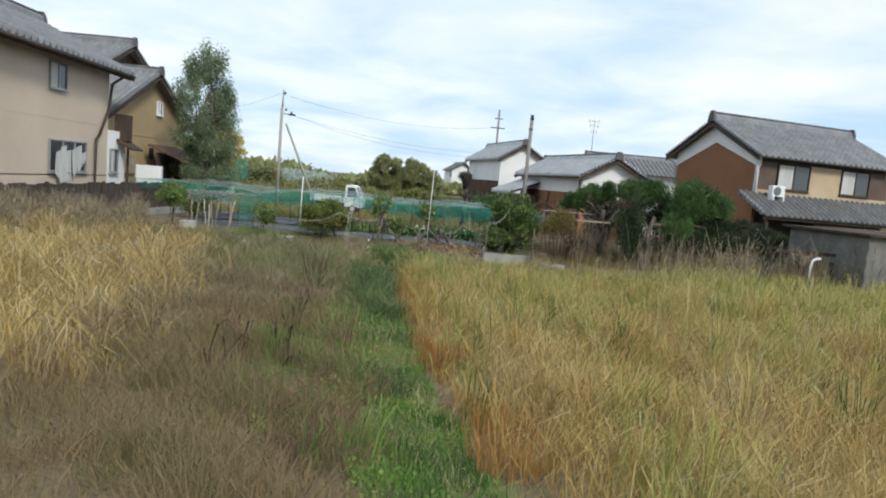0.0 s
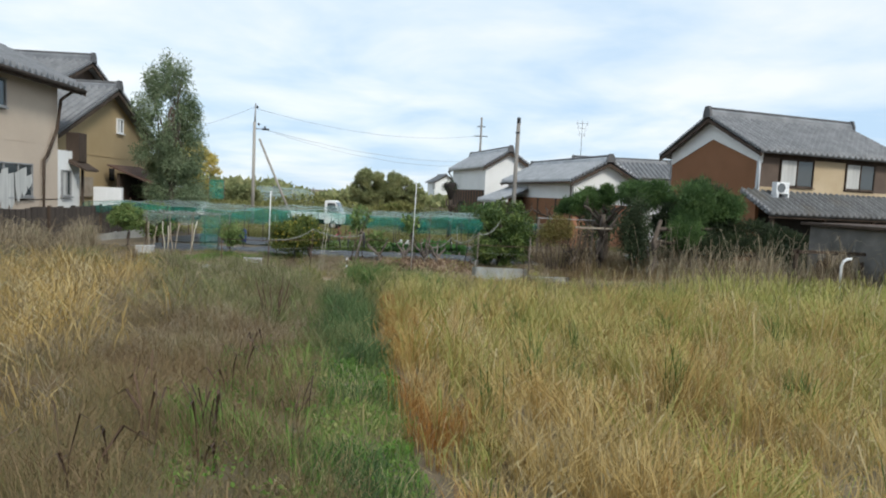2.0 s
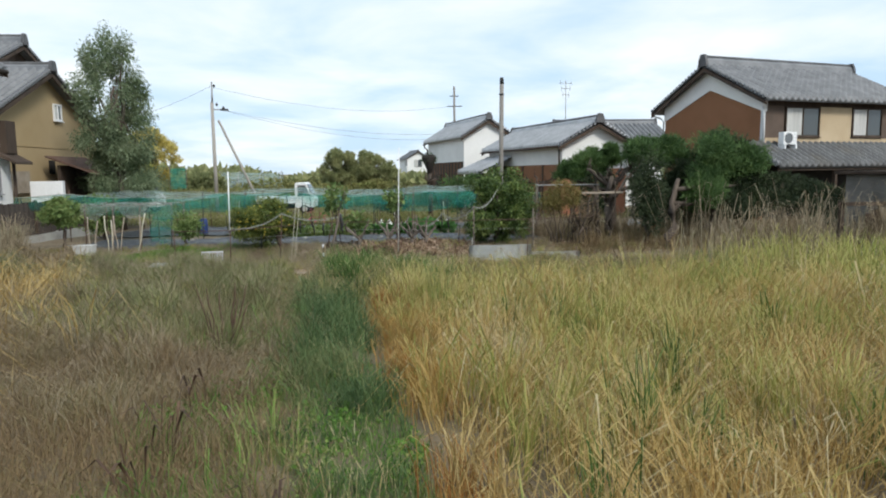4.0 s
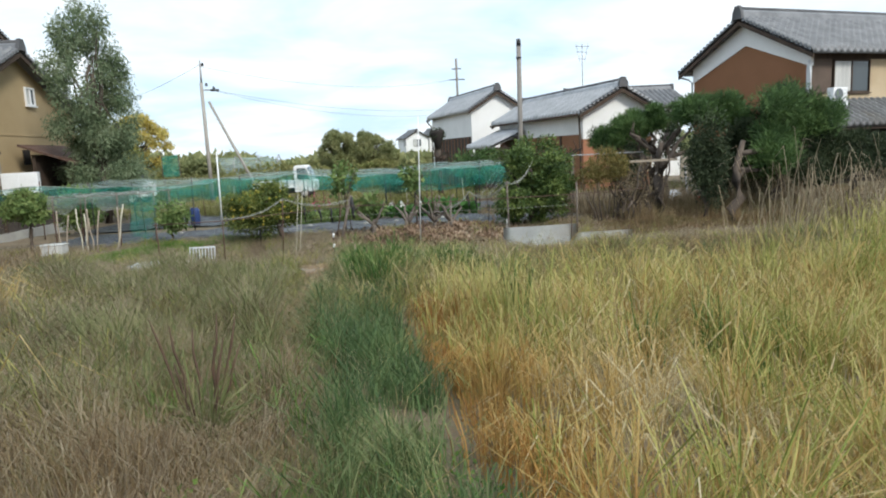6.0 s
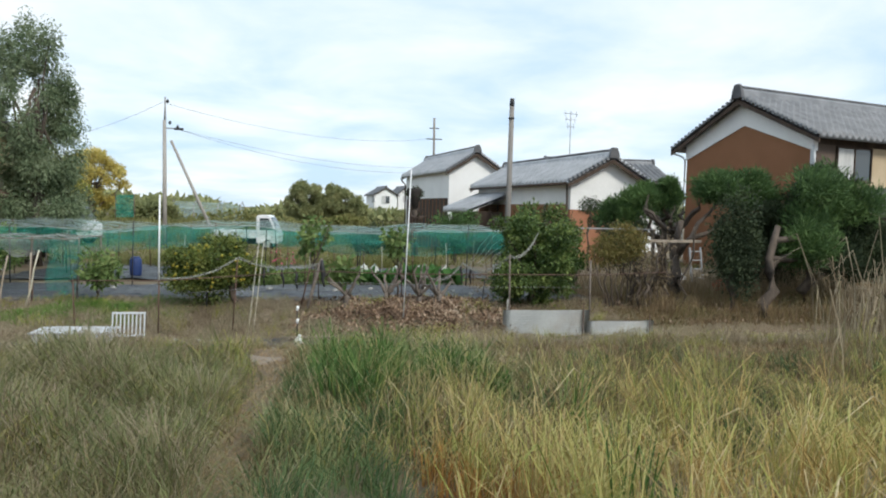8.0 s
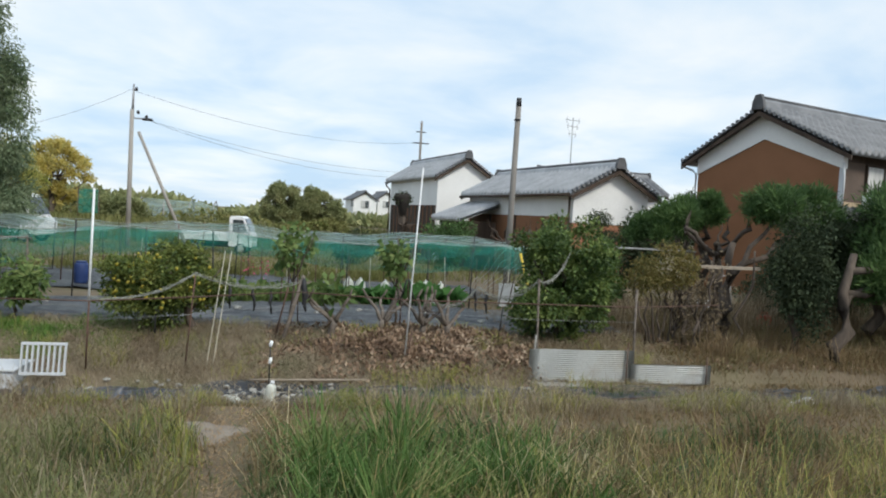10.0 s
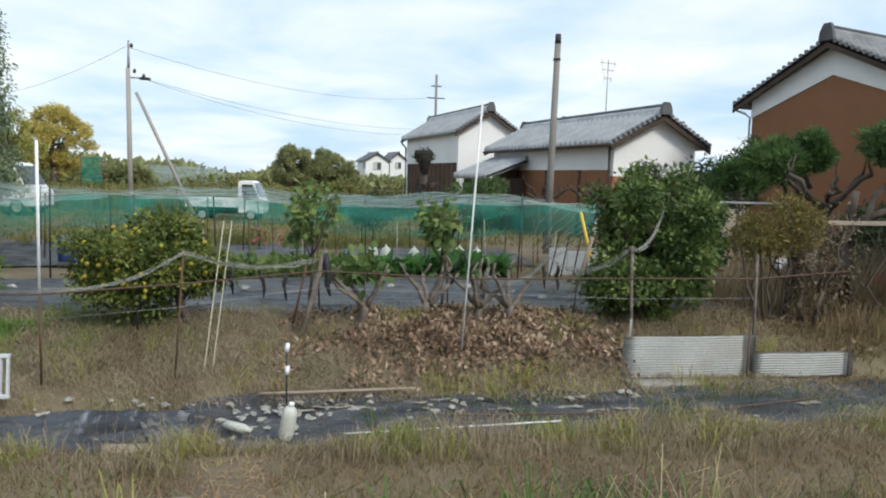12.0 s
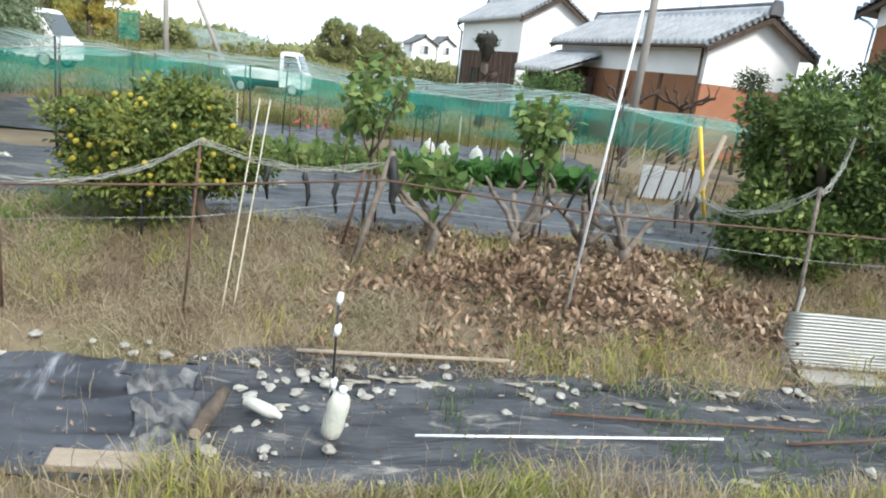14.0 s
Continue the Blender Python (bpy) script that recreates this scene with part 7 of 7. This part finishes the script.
def by_the_house():
    l = base("ladder", "short aluminium stepladder by the brown wall", "ladder", pose(7.6, 25.0, ground_z(7.6, 25), -10, 0, 10) @ Matrix.Scale(0.85, 4))
    for x in (-0.2, 0.2):
        part("stile", boxed(x - 0.02, x + 0.02, -0.03, 0.03, 0, 1.15), M_GREYST, l)
    for k in range(4):
        part("rung", boxed(-0.2, 0.2, -0.03, 0.03, 0.2 + 0.27 * k, 0.23 + 0.27 * k), M_GREYST, l)
    r = base("fuel_can", "red plastic fuel can on the ground", "can", pose(6.4, 22.0, ground_z(6.4, 22)))
    part("body", boxed(-0.11, 0.11, -0.08, 0.08, 0, 0.25, 0.02), M_REDP, r)
    part("handle", tubed([(-0.06, 0, 0.24), (-0.06, 0, 0.3), (0.06, 0, 0.3), (0.06, 0, 0.24)], 0.014), M_REDP, r)
    w = base("plastic_bundle", "white plastic bundle by the ladder", "bundle", pose(7.1, 25.1, ground_z(7.1, 25)))
    part("wrap", lump(bmesh.new(), (0, 0, 0.13), (0.2, 0.16, 0.14), 3, 3), M_PANEL, w)
    h = base("pipe_hoop", "bent white plastic pipe hoop", "pipe", pose(8.95, 16.4, ground_z(9, 16.4)))
    part("pipe", tubed([(0, 0, 0), (0, 0, 0.72), (0.03, 0, 0.84), (0.12, 0, 0.9), (0.24, 0.05, 0.9)], 0.03, 8), M_WPAINT, h)
    s = base("carport", "dark open timber shelter beside the brown house", "shelter", pose(14.6, 23.5, 0, 0, 0, 16.6))
    for x in (0, 2.2, 4.4):
        part("post", boxed(x, x + 0.1, 0, 0.1, 0, 1.65), M_DWOOD, s)
    part("beam", boxed(-0.2, 4.7, 0, 0.1, 1.5, 1.62), M_DWOOD, s)
    part("roof", boxed(-0.3, 4.8, -0.2, 1.6, 1.65, 1.72), M_RUST, s)
    for k in range(5):
        part("slat", boxed(0.1, 4.4, 0.12, 0.15, 0.15 + 0.28 * k, 0.3 + 0.28 * k), M_DWOOD, s)


by_the_house()


# ---- poles, wires, vehicles, distance ----
def utility_poles():
    p = base("utility_pole", "slim concrete utility pole with a side brace", "utility pole", pose(-10.13, 42.2, ground_z(-10.1, 42.2)))
    part("shaft", tubed([(0, 0, -0.1), (0, 0, 6.1)], [0.11, 0.085], 12), M_POLE, p)
    part("extension", tubed([(0.02, 0, 5.9), (0.04, 0, 7.2)], [0.06, 0.035], 8), M_GREYST, p)
    part("brace", tubed([(2.6, -0.1, 0.0), (0.3, 0, 5.15)], [0.08, 0.065], 10), M_POLE, p, "leaning concrete brace")
    part("crossarm", boxed(-0.08, 0.65, -0.03, 0.03, 5.7, 5.76), M_GREYST, p)
    for x, z in ((0.25, 6.0), (0.6, 5.82), (0.15, 7.0)):
        part("insulator", tubed([(x, 0, z - 0.08), (x, 0, z), (x, 0, z + 0.08)], [0.05, 0.07, 0.03], 8), M_BLACK, p)
    part("fitting", boxed(0.45, 0.85, -0.1, 0.1, 5.66, 5.76, 0.02), M_BLACK, p)
    q = base("utility_pole", "plain dark utility pole beside the barn", "utility pole", pose(3.5, 29.18, ground_z(3.5, 29.2)))
    part("shaft", tubed([(0, 0, -0.1), (0.06, 0, 5.2)], [0.095, 0.075], 12), M_POLE_D, q)
    part("cap", tubed([(0.06, 0, 5.15), (0.06, 0, 5.38)], [0.08, 0.07], 10), M_BLACK, q)
    for z in (4.75,):
        part("band", tubed([(0.05, 0, z), (0.05, 0, z + 0.05)], 0.092, 12), M_BLACK, q)
        part("bolt", tubed([(0.05, -0.16, z + 0.02), (0.05, 0.16, z + 0.02)], 0.02, 6), M_BLACK, q)
    r = base("utility_pole", "distant pole with thin crossarms", "utility pole", pose(4.8, 58.7, -0.5))
    part("shaft", tubed([(0, 0, 0), (0, 0, 9.2)], [0.11, 0.08], 10), M_POLE_D, r)
    for z, w in ((7.6, 0.6), (8.4, 0.35)):
        part("crossarm", boxed(-w, w, -0.04, 0.04, z, z + 0.07), M_BLACK, r)
    cables = base("overhead_wire", "thin sagging overhead cables", "cable", pose(0, 0, 0))

    def cable(a, b, sag):
        a, b = Vector(a), Vector(b)
        part("strand", tubed([a.lerp(b, i / 24) - Vector((0, 0, 4 * sag * i / 24 * (1 - i / 24))) for i in range(25)], 0.007, 5), M_BLACK, cables)
    cable((-9.4, 42.2, 5.35), (6.3, 57, 4.8), 0.9)
    cable((-9.5, 42.2, 5.4), (6.3, 58, 5.1), 0.7)
    cable((-10.05, 42.2, 6.6), (4.8, 58.7, 7.2), 0.8)
    cable((-10.1, 42.2, 6.7), (-26, 60, 6.0), 0.7)


utility_poles()


def wheel(parent, x, y, r):
    t = part("wheel", tubed([(x, y - 0.08, r), (x, y - 0.06, r), (x, y + 0.06, r), (x, y + 0.08, r)], [r * 0.9, r, r, r * 0.9], 18), M_BLACK, parent, "black tyre")
    part("rim", tubed([(x, y - 0.085, r), (x, y + 0.085, r)], r * 0.6, 14), M_TIN, t)


def small_truck():
    t = base("pickup_truck", "small white cab-over pickup truck", "truck", pose(-6.55, 44.2, ground_z(-6.5, 44.2), 0, 0, -4))
    cab = prism(bmesh.new(), [(0.55, 0.35), (1.62, 0.35), (1.66, 0.85), (1.5, 1.05), (1.22, 1.72), (1.1, 1.78), (0.62, 1.78), (0.55, 1.7)], "y", -0.7, 0.7)
    bmesh.ops.bevel(cab, geom=cab.edges[:], offset=0.03, segments=2, affect="EDGES")
    part("cab", cab, M_WPAINT, t)
    for y in (-0.705, 0.705):
        part("side_window", prism(bmesh.new(), [(0.72, 1.02), (1.42, 1.02), (1.18, 1.62), (0.72, 1.62)], "y", y - 0.006, y + 0.006), M_GLASS, t)
    part("windscreen", prism(bmesh.new(), [(1.53, 1.07), (1.545, 1.08), (1.275, 1.68), (1.25, 1.68)], "y", -0.6, 0.6), M_GLASS, t)
    part("rear_window", boxed(0.54, 0.552, -0.5, 0.5, 1.1, 1.6), M_GLASS, t)
    part("bed_floor", boxed(-1.7, 0.52, -0.7, 0.7, 0.6, 0.68), M_WPAINT, t)
    for y in (-0.7, 0.67):
        part("bed_side", boxed(-1.7, 0.5, y, y + 0.03, 0.68, 0.98, 0.01), M_WPAINT, t)
    part("tailgate", boxed(-1.72, -1.69, -0.7, 0.7, 0.66, 0.98, 0.01), M_WPAINT, t)
    part("chassis", boxed(-1.6, 1.5, -0.4, 0.4, 0.3, 0.6), M_BLACK, t)
    for y in (-0.5, 0.5):
        part("headlight", boxed(1.62, 1.67, y - 0.12, y + 0.12, 0.62, 0.78, 0.01), M_PANEL, t)
    for x in (-1.0, 1.1):
        for y in (-0.62, 0.62):
            wheel(t, x, y, 0.27)


small_truck()


def van():
    t = base("van", "pale grey box van parked by the trees", "van", pose(-13.75, 39.0, ground_z(-13.75, 39) - 0.02, 0, 0, -6))
    b = prism(bmesh.new(), [(-1.7, 0.3), (1.68, 0.3), (1.7, 0.85), (1.45, 1.0), (1.0, 1.78), (0.8, 1.85), (-1.6, 1.85), (-1.7, 1.7)], "y", -0.72, 0.72)
    bmesh.ops.bevel(b, geom=b.edges[:], offset=0.04, segments=2, affect="EDGES")
    part("body", b, M_WPAINT, t)
    for y in (-0.725, 0.725):
        part("side_window", prism(bmesh.new(), [(0.2, 1.05), (1.2, 1.05), (0.85, 1.65), (0.2, 1.65)], "y", y - 0.006, y + 0.006), M_GLASS, t)
        part("side_window", boxed(-1.5, -0.75, y - 0.006, y + 0.006, 1.05, 1.65), M_GLASS, t)
        part("side_window", boxed(-0.65, 0.1, y - 0.006, y + 0.006, 1.05, 1.65), M_GLASS, t)
    part("windscreen", prism(bmesh.new(), [(1.43, 1.08), (1.45, 1.08), (1.07, 1.72), (1.03, 1.72)], "y", -0.62, 0.62), M_GLASS, t)
    for x in (-1.1, 1.15):
        for y in (-0.64, 0.64):
            wheel(t, x, y, 0.28)


van()


def tree(name, label, x, y, trunk_h, r0, blobs, n, leaf, material, bark=M_BARK, droop=0.2, z=None):
    z = ground_z(x, y) if z is None else z
    t = base(name, label, "tree", pose(x, y, z - 0.05))
    part("trunk", tubed(crooked((0, 0, 0), (0.1, 0, trunk_h), 6, 0.06, int(abs(x * 10))), [r0 * (1 - 0.13 * i) for i in range(7)], 9), bark, t)
    for k, (c, r) in enumerate(blobs[:14]):
        a = Vector((0, 0, trunk_h * (0.3 + 0.05 * k)))
        part("limb", tubed(crooked(a, Vector(c), 4, 0.12, k), [r0 * 0.4, r0 * 0.32, r0 * 0.24, r0 * 0.16, r0 * 0.08], 6), bark, t)
    p, d = cloud(n, blobs, 0.55, 0.3)
    leaves("crown", p, d, leaf[0], leaf[1], material, t, droop)
    return t


tree("poplar", "tall grey-green tree with drooping small leaves", -10.45, 29.9, 5.5, 0.14, blob_cluster((-0.15, 0, 4.5), (1.55, 1.3, 2.75), 80, 0.93, 0.2, 71) + blob_cluster((0.0, 0.2, 2.1), (1.75, 1.3, 1.7), 40, 0.88, 0.26, 72), 52000, (0.115, 0.04), G_POPLAR, droop=1.0)
tree("young_tree", "small yellow-green tree beyond the van", -15.9, 45.0, 3.2, 0.1, blob_cluster((0, 0, 2.9), (1.3, 1.2, 2.0), 34, 0.95, 0.24, 73), 10000, (0.12, 0.06), G_LIME)
tree("yellow_tree", "broad tree in yellow autumn leaf", -18.9, 57.0, 4.2, 0.25, blob_cluster((0.0, 0, 3.9), (2.1, 1.8, 2.0), 40, 1.0, 0.2, 74), 13000, (0.17, 0.11), G_GINKGO)
tree("broad_tree", "dark green tree under the yellow one", -15.2, 59.0, 1.6, 0.15, blob_cluster((0, 0, 1.7), (1.6, 1.2, 1.2), 14, 0.8, 0.4, 75), 3500, (0.3, 0.16), G_WOODS)
tree("broad_tree", "green tree beside the yellow one", -24.5, 60.0, 3.0, 0.2, blob_cluster((0, 0, 3.0), (3.4, 2.4, 2.4), 24, 0.8, 0.36, 76), 7000, (0.32, 0.18), G_WOODS)
for k, (x, y, w, h) in enumerate(((-7.2, 95, 5.4, 5.6), (-2.6, 96, 5.6, 5.5), (-4.8, 97, 5.0, 4.2), (-0.6, 99, 3.0, 3.0))):
    tree("woodland_tree", "dull green rounded tree of the distant grove", x, y, h * 0.6, 0.3, blob_cluster((0, 0, h * 0.52), (w * 0.56, 2.6, h * 0.5), 60, 0.9, 0.2, 80 + k), 22000, (0.24, 0.15), G_WOODS)
tree("hedge_tree", "low bright bush in the grass bank", -1.9, 52.0, 0.9, 0.08, blob_cluster((0, 0, 1.0), (2.0, 1.2, 0.9), 18, 0.8, 0.4, 91), 4000, (0.24, 0.14), G_HEDGE)
q = strew(26000, -160, 160, 120, 150)
q[:, 2] += rng.uniform(0, 1, len(q)) ** 0.7 * (2.2 + 1.2 * np.sin(q[:, 0] * 0.11) + 0.8 * np.sin(q[:, 0] * 0.37)) * np.where((q[:, 0] > 1) & (q[:, 0] < 15), 0.35, 1.0)
leaves("far_woods", q, np.tile([0, -0.5, 0.5], (len(q), 1)), 1.6, 1.1, G_WOODS, None, 0.0, "low line of far trees", "woods", "stuff")
q = strew(9000, -45, 14, 57, 62)
q[:, 2] += rng.uniform(0, 1, len(q)) ** 0.7 * (1.5 + 0.4 * np.sin(q[:, 0] * 0.5)) * np.where((q[:, 0] > 0) & (q[:, 0] < 5), 0.45, 1.0)
leaves("bank_scrub", q, np.tile([0, -0.5, 0.5], (len(q), 1)), 0.4, 0.2, G_HEDGE, None, 0.0, "green scrub on the grass bank", "scrub", "stuff")
hn = base("green_screen", "green netting screen far off", "net", pose(-16.4, 56.2, 0.4))
part("cloth", boxed(-0.6, 0.6, -0.02, 0.02, 0.5, 2.0, 0.005), M_NET, hn)
for x in (-0.6, 0.6):
    part("post", tubed([(x, 0, -0.9), (x, 0, 2.05)], 0.03, 6), M_RUST, hn)
hh = base("hoop_house", "pale netted hoop tunnel beyond the bank", "tunnel", pose(-12.4, 63, -0.5))
part("skin", prism(bmesh.new(), [(-2.6, 0), (-2.6, 2.0), (-2.2, 2.6), (1.6, 2.5), (2.6, 2.1), (2.6, 0)], "y", -0.8, 0.8), M_NETTOP, hh)
for x in (-2.6, -0.9, 0.9, 2.6):
    part("hoop", tubed([(x, -0.8, 0), (x, -0.8, 2.3), (x, 0, 2.65), (x, 0.8, 2.3), (x, 0.8, 0)], 0.04, 6), M_GREYST, hh)
# plain walls that close the view behind the camera
tagged(part("hedge_south", boxed(-60, 60, -30.5, -30, 0, 3.0), mat("far_hedge", (0.05, 0.07, 0.03), (0.09, 0.11, 0.05), 0.4, 0.9, bump=0.8, bscale=4), None), "dark hedge closing the field", "hedge", "", "structure")
